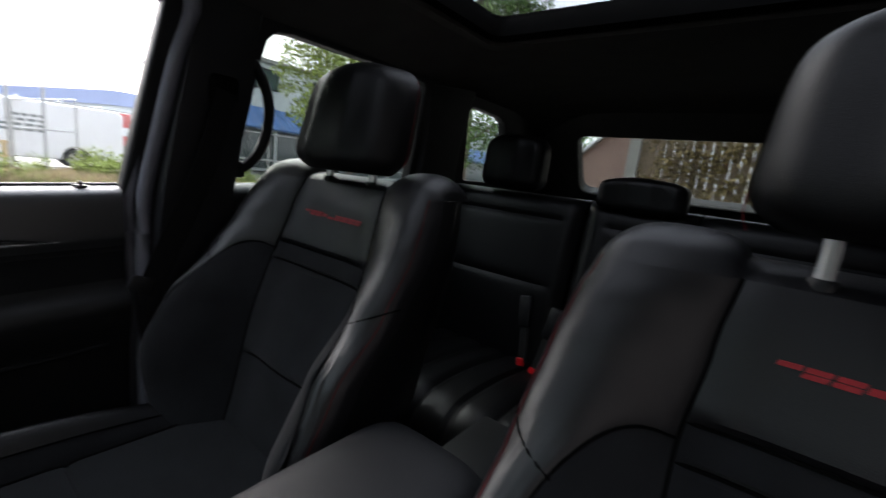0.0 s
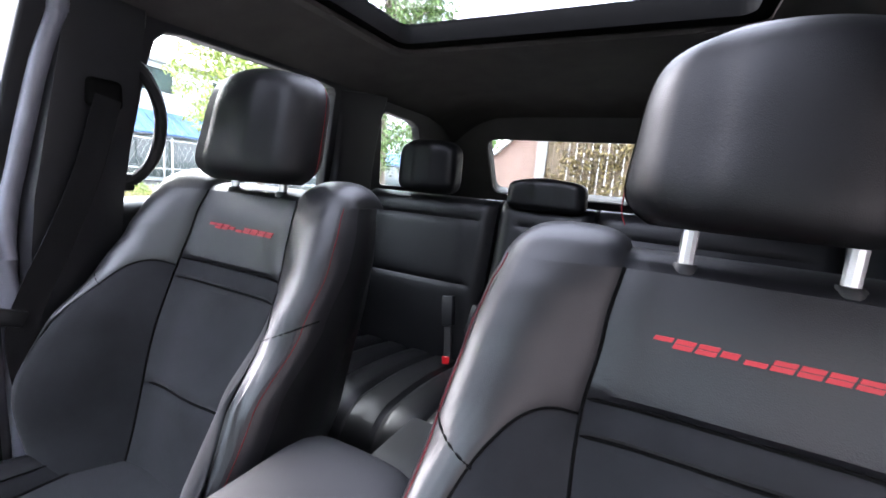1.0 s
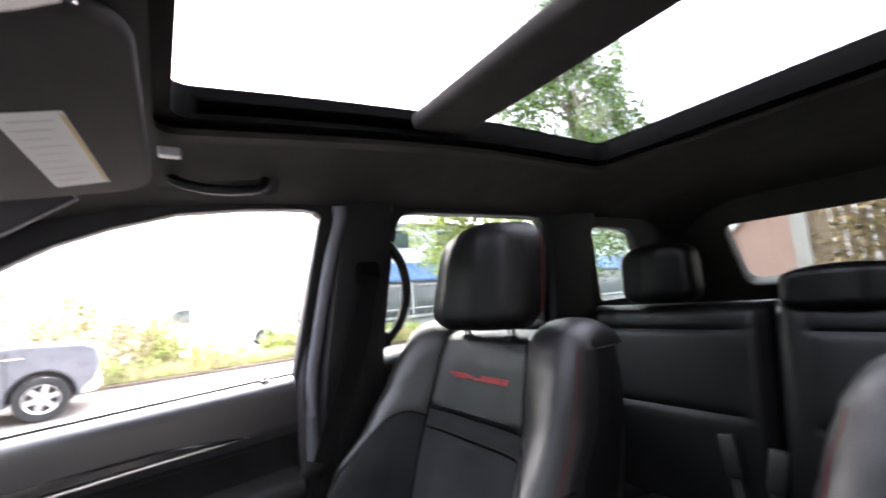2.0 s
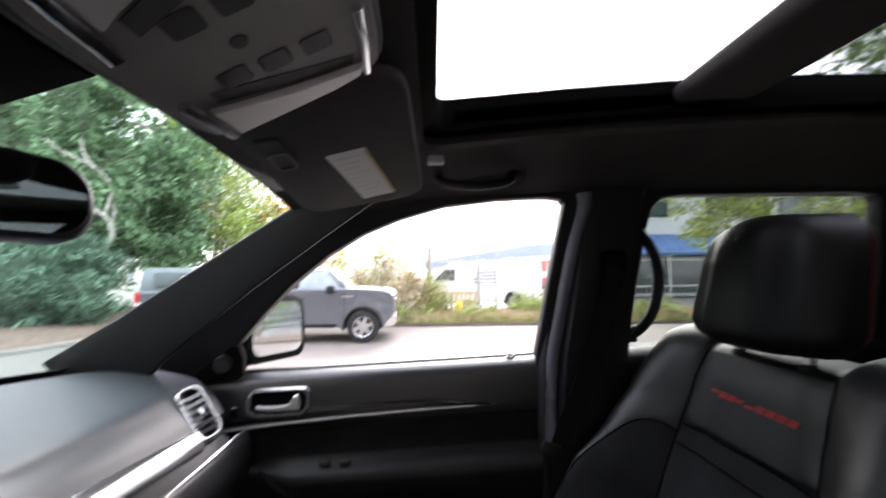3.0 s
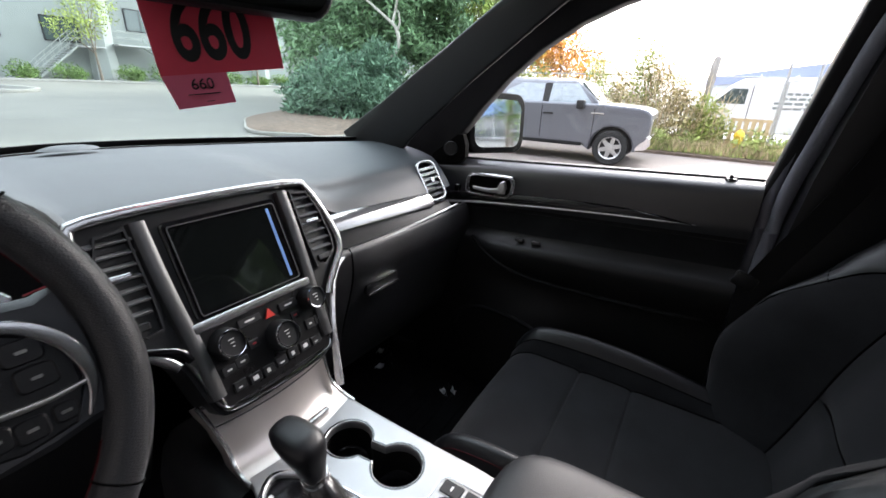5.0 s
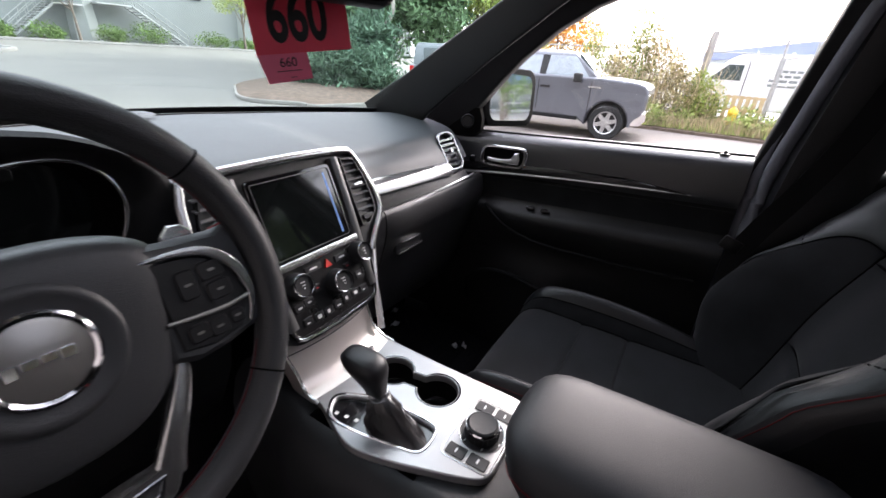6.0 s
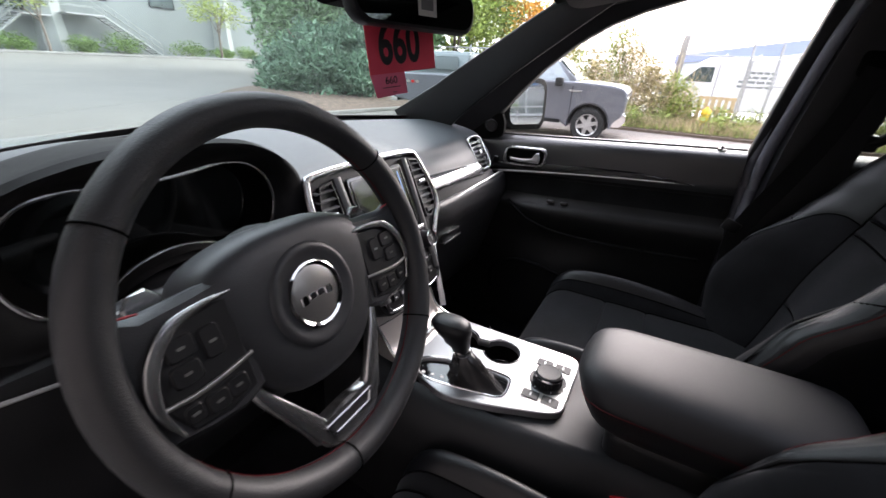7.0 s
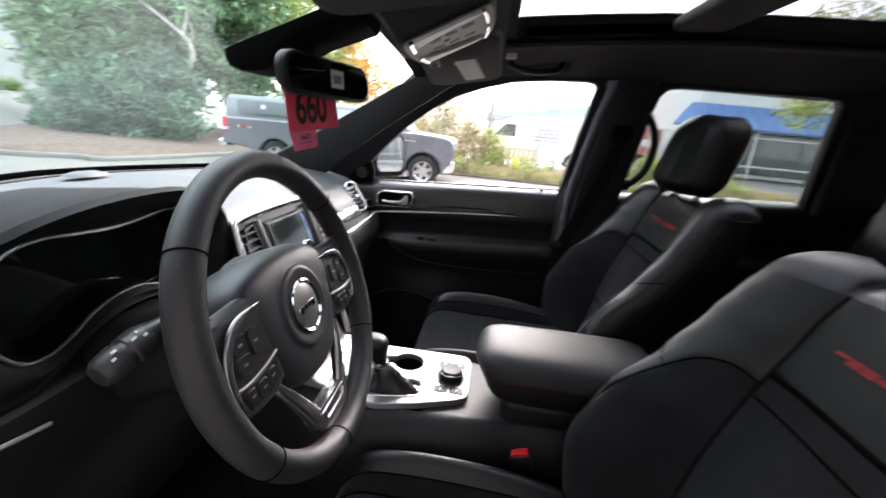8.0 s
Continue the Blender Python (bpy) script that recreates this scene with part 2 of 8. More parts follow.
def prism(outline, z0, z1, m=None, inset=0.0):
    return add_prism(bmesh.new(), outline, z0, z1, m, inset)


def add_frame(bm, outer, inner, z0, z1, m=None, chamfer=0.0):
    """A flat ring between two outlines of the same count, with thickness."""
    def lift(o, z):
        return [(*p, z) for p in o]
    mid_o = outer if not chamfer else [(a[0] * (1 - chamfer) + b[0] * chamfer, a[1] * (1 - chamfer) + b[1] * chamfer) for a, b in zip(outer, inner)]
    mid_i = inner if not chamfer else [(b[0] * (1 - chamfer) + a[0] * chamfer, b[1] * (1 - chamfer) + a[1] * chamfer) for a, b in zip(outer, inner)]
    d = (z1 - z0) * 0.45 if chamfer else 0
    loops = [lift(inner, z0), lift(outer, z0)] + ([lift(outer, z1 - d)] if chamfer else []) + [lift(mid_o, z1), lift(mid_i, z1)] + ([lift(inner, z1 - d)] if chamfer else [])
    if m is not None:
        loops = [[m @ Vector(p) for p in lp] for lp in loops]
    loops.append(loops[0])
    rows = [[bm.verts.new(q) for q in lp] for lp in loops[:-1]]
    rows.append(rows[0])
    k = len(outer)
    for a, b in zip(rows, rows[1:]):
        for i in range(k):
            j = (i + 1) % k
            bm.faces.new((a[i], a[j], b[j], b[i]))
    return bm


def flat_frame(outer, inner, z0, z1, m=None, chamfer=0.0):
    return add_frame(bmesh.new(), outer, inner, z0, z1, m, chamfer)


def surface(fn, us, vs, skip=None, thick=None):
    """A sheet from fn(u, v); with thick, given a back along that vector."""
    bm = bmesh.new()
    g = [[bm.verts.new(fn(u, v)) for v in vs] for u in us]
    for i in range(len(us) - 1):
        for j in range(len(vs) - 1):
            if skip and skip((us[i] + us[i + 1]) / 2, (vs[j] + vs[j + 1]) / 2):
                continue
            bm.faces.new((g[i][j], g[i + 1][j], g[i + 1][j + 1], g[i][j + 1]))
    for v in [v for v in bm.verts if not v.link_faces]:
        bm.verts.remove(v)
    if thick is not None:
        r = bmesh.ops.extrude_face_region(bm, geom=list(bm.faces))
        bmesh.ops.translate(bm, vec=thick, verts=[e for e in r["geom"] if isinstance(e, bmesh.types.BMVert)])
    return bm


def plate(name, outline, holes, depth, m, material, parent=None, label="", bevel=0.0):
    """A flat panel with openings cut through it; outline and holes in its own plane, depth both ways."""
    cu = bpy.data.curves.new(name, "CURVE")
    cu.dimensions, cu.fill_mode, cu.extrude, cu.bevel_depth, cu.bevel_resolution = "2D", "BOTH", depth / 2, bevel, 2
    for loop in (outline, *holes):
        sp = cu.splines.new("POLY")
        sp.points.add(len(loop) - 1)
        for q, p in zip(sp.points, loop):
            q.co = (p[0], p[1], 0, 1)
        sp.use_cyclic_u = True
    tmp = new(name, cu)
    me = bpy.data.meshes.new_from_object(tmp.evaluated_get(bpy.context.evaluated_depsgraph_get()))
    bpy.data.objects.remove(tmp)
    bpy.data.curves.remove(cu)
    me.name = name
    me.transform(m)
    return link_mesh(name, me, material, parent, label, 30)


def lerp(a, b, t):
    return a + (b - a) * t


def spaced(a, b, n):
    return [a + (b - a) * i / n for i in range(n + 1)]


def text_part(name, body, size, m, material, parent, label="", depth=0.0006, spacing=1.0, bold=0.0):
    cu = bpy.data.curves.new(name, "FONT")
    cu.offset = bold
    cu.body, cu.size, cu.extrude, cu.align_x, cu.align_y, cu.space_character = body, size, depth, "CENTER", "CENTER", spacing
    tmp = new(name, cu)
    me = bpy.data.meshes.new_from_object(tmp.evaluated_get(bpy.context.evaluated_depsgraph_get()))
    bpy.data.objects.remove(tmp)
    bpy.data.curves.remove(cu)
    me.transform(m)
    return link_mesh(name, me, material, parent, label)

# ---- ground ----


def ground_z(x, y):
    k = max(0.0, min(1.0, (x - 2.0) / 6.0)) * max(0.0, min(1.0, (9.5 - y) / 3.0))
    return 0.021 * max(0.0, y - 7.0) - 0.075 * k


M_ASPHALT = mat("wet_grey_asphalt", (0.135, 0.134, 0.12), 0.7, scale=0.5, var=0.16, bump=0.6, bscale=60)
M_SOIL = mat("brown_mulch", (0.12, 0.088, 0.066), 0.95, scale=8, var=0.4, bump=1.0, bscale=30)
M_CONCRETE = mat("weathered_concrete", (0.26, 0.255, 0.235), 0.85, scale=3, var=0.1, bump=0.5, bscale=60)
gx = [-400, -120, -40, -12, 0, 2, 4, 6, 8, 9, 12, 15, 20, 30, 50, 90, 200, 500]
gy = [-400, -120, -40, -20, -8, 0, 4, 7, 10, 14, 20, 30, 45, 70, 130, 500]
ground = part("ground", surface(lambda x, y: (x, y, ground_z(x, min(y, 45))), gx, gy), M_ASPHALT)
tagged(ground, "grey damp asphalt of the car park", "ground", kind="structure")

# ---- cabin shell ----
BELT = 1.215


def sill_z(y):
    return 1.21 + 0.05 * (0.6 - y)


floor = part("floor", box(-0.78, 0.78, -1.75, 1.5, 0.42, 0.5), M_CARPET)
tagged(floor, "black carpeted cabin floor", "floor", kind="structure")

# side walls with the window openings, leaning in above the belt
FRONT_WIN = [(1.05, 1.17), (0.99, 1.25), (0.903, 1.345), (0.838, 1.408), (0.749, 1.477), (0.665, 1.525), (0.586, 1.556), (0.485, 1.584), (0.363, 1.598),
             (0.247, 1.603), (0.215, 1.598), (0.203, 1.585), (0.227, 1.424), (0.258, 1.19)]
REAR_WIN = [(0.052, 1.19), (0.03, 1.42), (0.022, 1.52), (0.012, 1.575), (-0.01, 1.6), (-0.05, 1.607), (-0.46, 1.612), (-0.52, 1.607), (-0.535, 1.59), (-0.545, 1.5), (-0.585, 1.2)]
QUARTER_WIN = [(-0.785, 1.56), (-0.8, 1.583), (-0.83, 1.588), (-1.0, 1.583), (-1.06, 1.565), (-1.09, 1.53), (-1.2, 1.32), (-1.19, 1.305), (-1.16, 1.3), (-0.9, 1.3), (-0.88, 1.31)]


def wall_matrix(side):
    # plane coordinates (y, slant height) to the leaning wall
    return Matrix(((0, -0.247 * side, side, 0.785 * side), (1, 0, 0, 0), (0, 1, 0, 0), (0, 0, 0, 1)))


def slant(pts):
    return [(y, z - BELT) for y, z in pts]


def lean(side):
    m = wall_matrix(side)
    return Matrix.Translation((0, 0, BELT)) @ m


OUT = [(1.28, 1.14), (0.72, 1.66), (0.6, 1.69), (-1.2, 1.7), (-1.45, 1.66), (-1.75, 1.2), (-1.75, 1.15), (1.3, 1.1)]
wall_right = plate("wall_right", slant(OUT), [slant(FRONT_WIN), slant(REAR_WIN), slant(QUARTER_WIN)], 0.03, lean(1), M_TRIM, bevel=0.006)
tagged(wall_right, "dark car side frame round the passenger windows", "car body", kind="structure")
OUT_L = [(1.36, 1.14), (0.78, 1.66), (0.6, 1.69), (-1.2, 1.7), (-1.45, 1.66), (-1.75, 1.2), (-1.75, 1.15), (0.258, 1.1), (0.227, 1.424), (0.203, 1.585), (0.247, 1.603),
         (0.363, 1.598), (0.485, 1.584), (0.586, 1.556), (0.665, 1.525), (0.749, 1.477), (0.838, 1.408), (0.903, 1.345), (0.99, 1.25), (1.05, 1.1), (1.3, 1.1)]
wall_left = plate("wall_left", slant(OUT_L), [slant(REAR_WIN), slant(QUARTER_WIN)], 0.03, lean(-1), M_TRIM, bevel=0.006)
tagged(wall_left, "dark car side frame round the open driver doorway", "car body", kind="structure")
for side, y0, y1, nm in ((1, -1.75, 1.35, "lower_wall_right"), (-1, -1.75, 0.25, "lower_wall_left"), (-1, 1.06, 1.35, "lower_wall_left")):
    lo = part(nm, box(min(side * 0.775, side * 0.8), max(side * 0.775, side * 0.8), y0, y1, 0.3, 1.17), M_TRIM)
    tagged(lo, "dark lower body side of the car", "car body", kind="structure")

GLASS_T = 0.004
for nm, hole, side in (("window_1", FRONT_WIN, 1), ("window_2", REAR_WIN, 1), ("window_3", QUARTER_WIN, 1), ("window_4", REAR_WIN, -1), ("window_5", QUARTER_WIN, -1)):
    cy, cz = sum(p[0] for p in hole) / len(hole), sum(p[1] for p in hole) / len(hole)
    grown = [(cy + (y - cy) * 1.03, cz + (z - cz) * 1.03) for y, z in hole]
    m = lean(side) @ Matrix.Translation((0, 0, 0.012))
    g = part(nm, prism(slant(grown), 0, GLASS_T, m), M_GLASS if nm == "window_1" else M_TINT if side > 0 else M_DIMGLASS)
    g.visible_shadow = nm != "window_1"
    tagged(g, "clear front door glass" if nm == "window_1" else "tinted rear side glass", "window", kind="structure")

# tailgate with the rear window
GATE = Matrix.Translation((0, -1.6, 1.28)) @ Matrix.Rotation(radians(90 - 32), 4, "X")
REAR_GLASS = round_rect(1.0, 0.31, 0.05, 4, 0, 0.2)
wall_back = plate("wall_back", [(-0.8, -0.25), (0.8, -0.25), (0.76, 0.0), (0.66, 0.46), (-0.66, 0.46), (-0.76, 0.0)], [REAR_GLASS], 0.05, GATE, mat("grey_tailgate_trim", (0.05, 0.048, 0.045), 0.6, bump=0.3, bscale=1000), bevel=0.008)
tagged(wall_back, "dark plastic inner tailgate with rounded window opening", "tailgate", kind="structure")
rg = part("window_6", prism(round_rect(1.03, 0.34, 0.05, 4, 0, 0.2), -0.022, -0.018, GATE), M_TINT)
tagged(rg, "tinted rear window glass with drops", "window", kind="structure")
lowback = part("lower_wall_back", box(-0.8, 0.8, -1.78, -1.74, 0.3, 1.2), M_TRIM)
tagged(lowback, "dark lower tailgate trim", "tailgate", kind="structure")

# windscreen


def ws_base(x):
    return Vector((x, 1.53 - 0.5 * x * x, 1.235 - 0.02 * abs(x)))


def ws_top(x):
    return Vector((x, 0.74 + 0.1 * (0.3 - x * x), 1.612 - 0.13 * x * x))


def ws_pt(u, v):
    a, b = ws_base(u * 0.67), ws_top(u * 0.58)
    p = a.lerp(b, v)
    p.z += 0.035 * math.sin(math.pi * v)
    return p


shield = part("windscreen", surface(ws_pt, spaced(-1, 1, 16), spaced(-0.06, 1.05, 10)), M_SHIELD)
shield.visible_shadow = False
tagged(shield, "clear slightly green windscreen glass", "window", kind="structure")

frit = part("trim", surface(lambda u, v: ws_pt(u, v) + Vector((0, -0.005, -0.005)), spaced(-1, 1, 24), spaced(-0.05, 0.035, 5), thick=Vector((0, 0.002, 0.001))), M_RUBBER)
tagged(frit, "black band along the foot of the windscreen", "trim", kind="structure")

# headliner with the panoramic roof opening
SX, SY0, SY1 = 0.43, -0.52, 0.53


def roof_drop(y):
    return -0.047 * max(0.0, (y + 0.2) / 0.7) ** 1.6


def follow_roof(ob):
    """Bends a part of the roof down towards the windscreen."""
    bm = bmesh.new()
    bm.from_mesh(ob.data)
    cut = [e for e in bm.edges if abs(e.verts[0].co.y - e.verts[1].co.y) > 0.2]
    bmesh.ops.subdivide_edges(bm, edges=cut, cuts=7, use_grid_fill=True)
    for v in bm.verts:
        v.co.z += roof_drop(v.co.y)
    bm.to_mesh(ob.data)
    bm.free()
    ob.data.set_sharp_from_angle(angle=radians(35))



def liner(x, y):
    # the cloth sinks towards the windows and towards the windscreen
    a = min(1.0, abs(x) / 0.69)
    z = 1.697 - 0.095 * max(0.0, (a - 0.55) / 0.45) ** 1.8 + roof_drop(min(y, 0.56)) * (1 - 0.7 * max(0.0, (a - 0.6) / 0.4))
    if y > 0.5:
        k = (y - 0.5) / 0.3
        z = min(z, lerp(z, ws_top(x).z - 0.012, min(1.0, k)))
    if y < -1.1:
        z -= 0.1 * ((-1.1 - y) / 0.35) ** 2
    return (x, y, z)


lx = sorted(set([-0.7, -0.66, -0.62, -0.56, -0.5, -SX, -0.3, -0.15, 0, 0.15, 0.3, SX, 0.5, 0.56, 0.62, 0.66, 0.7]))
ly = [-1.45, -1.35, -1.25, -1.1, -0.9, -0.7, SY0, -0.2, -0.05, 0.1, 0.25, 0.4, SY1, 0.6, 0.68, 0.74, 0.79]
ceiling = part("ceiling", surface(liner, lx, ly, skip=lambda x, y: abs(x) < SX and SY0 < y < SY1, thick=Vector((0, 0, 0.02))), M_LINER, angle=60)
tagged(ceiling, "black cloth headliner round the panoramic roof", "ceiling", kind="structure")
roof = plate("roof", [(-0.74, -1.5), (0.74, -1.5), (0.72, 0.5), (0.6, 0.85), (-0.6, 0.85), (-0.72, 0.5)], [[(-0.42, -0.5), (0.42, -0.5), (0.42, 0.51), (-0.42, 0.51)]], 0.012,
             Matrix.Translation((0, 0, 1.752)), M_PIANO)
tagged(roof, "black outer roof panel with glass roof opening", "car roof", kind="structure")

sunroof = thing("panoramic_roof", (0, 0, 1.7), "black framed two-panel glass roof", "sunroof")
bm = flat_frame(round_rect(0.9, 1.09, 0.05, 4, 0, 0.005), round_rect(0.84, 1.03, 0.04, 4, 0, 0.005), 1.683, 1.7, chamfer=0.3)
part("lining_ring", bm, M_LINER, sunroof, "cloth covered inner edge")
bm = flat_frame(round_rect(0.87, 1.06, 0.04, 4, 0, 0.005), round_rect(0.79, 0.975, 0.03, 4, 0, 0.012), 1.698, 1.7505, chamfer=0.15)
part("frame", bm, M_FRAME, sunroof)
for sgn in (-1, 1):
    for k in range(3):
        part("guide_rail", box(min(sgn * (0.395 + 0.009 * k), sgn * (0.401 + 0.009 * k)), max(sgn * (0.395 + 0.009 * k), sgn * (0.401 + 0.009 * k)), 0.1, 0.49, 1.705 - 0.003 * k, 1.733, 0.001), M_FRAME if k != 1 else M_PLASTIC, sunroof)
part("crossbar", box(-0.42, 0.42, -0.015, 0.115, 1.708, 1.742, 0.012, 3), M_LINER, sunroof)
for a, b in ((0.1, 0.51), (-0.5, 0.0)):
    p = part("glass_panel", box(-0.41, 0.41, a, b, 1.742, 1.747), M_ROOFGLASS, sunroof)
for p in list(sunroof.children) + [roof]:
    follow_roof(p)

# roof pillars
def pillar(name, pts, widths, label, mt=M_TRIM):
    """Rounded pillar cover along a line; widths are (along, deep)."""
    pts = smooth_path(pts, 5)
    def prof(t):
        k = t * (len(widths) - 1)
        i = min(int(k), len(widths) - 2)
        w = lerp(widths[i][0], widths[i + 1][0], k - i)
        d = lerp(widths[i][1], widths[i + 1][1], k - i)
        return [(x * 1.0, y) for x, y in round_rect(d, w, min(w, d) * 0.36, 4)]
    ob = part(name, sweep(bmesh.new(), pts, prof, up=Vector((0, 1, 0.2))), mt)
    return tagged(ob, label, "pillar", kind="structure")


for s in (1, -1):
    pillar("pillar_front", [(s * 0.68, 1.275, 1.17), (s * 0.66, 1.128, 1.29), (s * 0.628, 0.922, 1.43), (s * 0.6, 0.75, 1.54), (s * 0.582, 0.64, 1.61)],
           [(0.2, 0.016), (0.13, 0.016), (0.1, 0.016), (0.085, 0.016), (0.08, 0.016)], "dark grey front roof pillar cover", M_PILLAR)

# bonnet in front of the windscreen
hood_panel = part("bonnet", surface(lambda x, y: (x, y, 1.165 - 0.09 * (y - 1.6) ** 2 - 0.06 * (x / 0.8) ** 2 + 0.012 * math.exp(-((abs(x) - 0.42) / 0.06) ** 2)), spaced(-0.86, 0.86, 18), spaced(1.6, 2.75, 10), thick=Vector((0, 0, -0.03))), mat("silver_bonnet_paint", (0.28, 0.29, 0.3), 0.3, metal=0.5, bump=0.0, coat=0.6))
tagged(hood_panel, "silver car bonnet beyond the windscreen", "bonnet", kind="structure")
cowl = part("cowl", surface(lambda x, v: (x, lerp(ws_base(x).y - 0.01, 1.64, v), lerp(1.215, 1.16, v)), spaced(-0.74, 0.74, 16), spaced(0, 1, 3), thick=Vector((0, 0, -0.02))), M_RUBBER)
tagged(cowl, "black plastic cowl under the windscreen", "cowl", kind="structure")

# plain unseen wall, added to cut sky light on the open door's side
sw_ = part("wall_side", box(-2.9, -2.6, -12, 16, 0, 9), mat("dark_shade_wall", (0.125, 0.121, 0.117), 0.9, bump=0.4, bscale=15, scale=0.6))
tagged(sw_, "added unseen wall that shades the driver's side", "wall", kind="structure")

# plain body under the bonnet
nose = part("lower_wall_front", box(-0.84, 0.84, 1.58, 2.72, 0.32, 1.02, 0.06, 3), M_TRIM)
tagged(nose, "dark front body of the car", "car body", kind="structure")

# ---- seats ----


def table(rows, q):
    """Smooth look-up in rows of (key, value), keys rising."""
    if q <= rows[0][0]:
        return rows[0][1]
    for (a, b), (c, d) in zip(rows, rows[1:]):
        if q <= c:
            t = (q - a) / (c - a)
            return lerp(b, d, t * t * (3 - 2 * t))
    return rows[-1][1]


BACK_W = [(0.78, 0.225), (0.88, 0.265), (0.97, 0.28), (1.1, 0.276), (1.2, 0.272), (1.24, 0.264), (1.284, 0.252), (1.31, 0.23)]
BACK_C = [(0.78, 0.118), (0.93, 0.126), (1.13, 0.138), (1.22, 0.129), (1.31, 0.118)]
BACK_B = [(0.78, 0.1), (0.93, 0.138), (1.03, 0.118), (1.12, 0.075), (1.2, 0.05), (1.25, 0.038), (1.284, 0.03), (1.31, 0.02)]


def back_y(z):
    # middle of the backrest's face: leans back with the height
    return 0.0 - (z - 1.217) * 0.318 - 0.35 * max(0, z - 1.24) ** 1.3 + 0.012 * math.exp(-((z - 1.0) / 0.1) ** 2)


def groove(d, w=0.004, depth=0.004):
    return -depth * math.exp(-(d / w) ** 2)


def hem_z(u):
    return 1.135 + 0.01 * math.sin(min(1, u / 0.5) * math.pi) - 0.3 * (u / 0.9) ** 5


def back_front(x, z):
    """Face of the backrest at x, z, in the seat's own frame (0 at the embroidery)."""
    w, c, b = table(BACK_W, z), table(BACK_C, z), table(BACK_B, z)
    y = back_y(z)
    a = abs(x)
    if a < c:
        y += 0.01 * (a / c) ** 3
        for zs in (1.15, 1.115, 0.925):
            y += groove(z - zs + 0.0006 * math.cos(x * 20), 0.006, 0.009)
        y += 0.004 * math.cos(x * 26) * (1 if z < 1.11 else 0.3)
    else:
        t = (a - c) / (w - c)
        y += 0.01 + groove(a - c, 0.005, 0.006) + b * math.sin(min(1.0, t / 0.72) * math.pi / 2) ** 1.35
        if t > 0.72:
            k = (t - 0.72) / 0.28
            y -= min(0.05, b + 0.008) * (1 - math.sqrt(max(0.0, 1 - k * k)))
        y += groove(z - hem_z(t), 0.004, 0.0025)
    return y


def seat_rows(z0, z1, n):
    zs = spaced(z0, z1, n)
    for g in (1.15, 1.115, 0.925):
        zs += [g - 0.005, g, g + 0.005] if z0 < g < z1 else []
    return sorted(set(round(z, 4) for z in zs))


def cloth(X, Y, zs, us, fx):
    """A sheet of cover between fx(u, z) limits on the backrest."""
    return surface(lambda z, u: (X + fx(u, z), Y + back_front(fx(u, z), z), z), zs, us)



def embroidery(X, Y, parent, z=1.221):
    # nine wide, low stitched marks, drawn as plain bars
    strokes = ((0,), (0, 2), (0, 2), (1,), (2,), (0, 2), (0, 2), (0, 2), (0, 2))
    bars = {0: (-0.46, 0.05, 0.46, 0.5), 1: (-0.46, -0.3, 0.3, 0.3), 2: (-0.46, -0.5, 0.46, -0.05)}
    for k, kinds in enumerate(strokes):
        bm = bmesh.new()
        for q in kinds:
            xa, za, xb, zb = bars[q]
            pts = [(-0.0775 + 0.0194 * k + 0.018 * x + 0.004 * (zz + 0.5), 0.0092 * zz) for x, zz in ((xa, za), (xb, za), (xb, zb), (xa, zb))]
            front = [(X - x, Y + back_front(x, z + zz) + 0.0012, z + zz) for x, zz in pts]
            add_loft(bm, [[(v[0], v[1] - 0.003, v[2]) for v in front], front])
        part("stitched_mark", bm, M_RED, parent)


def headrest_loops(cx, cy, z0, z1, w, d, lean_back=0.12, n=48, k=4.2, taper=0.2, fold=0.0):
    """Padded block; fold turns its flanks back behind a soft upright ridge."""
    loops = []
    for i in range(19):
        t = i / 18
        e = abs(2 * t - 1)
        s = 1 - e ** 5 * (0.26 if t > 0.5 else 0.24)
        ww = w * s * (1 - taper * t ** 1.5)
        dd = d * (1 - e ** 5 * 0.5)
        z = lerp(z0, z1, 0.5 + 0.5 * math.copysign(e ** 0.8, t - 0.5))
        lp = []
        for j in range(n):
            a = 2 * math.pi * j / n
            c, sn = math.cos(a), math.sin(a)
            r = (abs(c) ** k + abs(sn) ** k) ** (-1 / k)
            x = r * c * ww
            y = r * sn * dd
            u = abs(x) / ww
            if y > 0:
                y -= 0.012 * u ** 2
                y -= fold * max(0.0, (u - 0.6) / 0.4) ** 1.1
                y += groove(u * ww - ww * 0.55, 0.011, 0.014) * (1 - e ** 4)
            lp.append((cx + x, cy - (z - z0) * lean_back + y, z + (0.008 * math.cos(x / ww * 1.5) if t > 0.5 else 0)))
        loops.append(lp)
    return loops


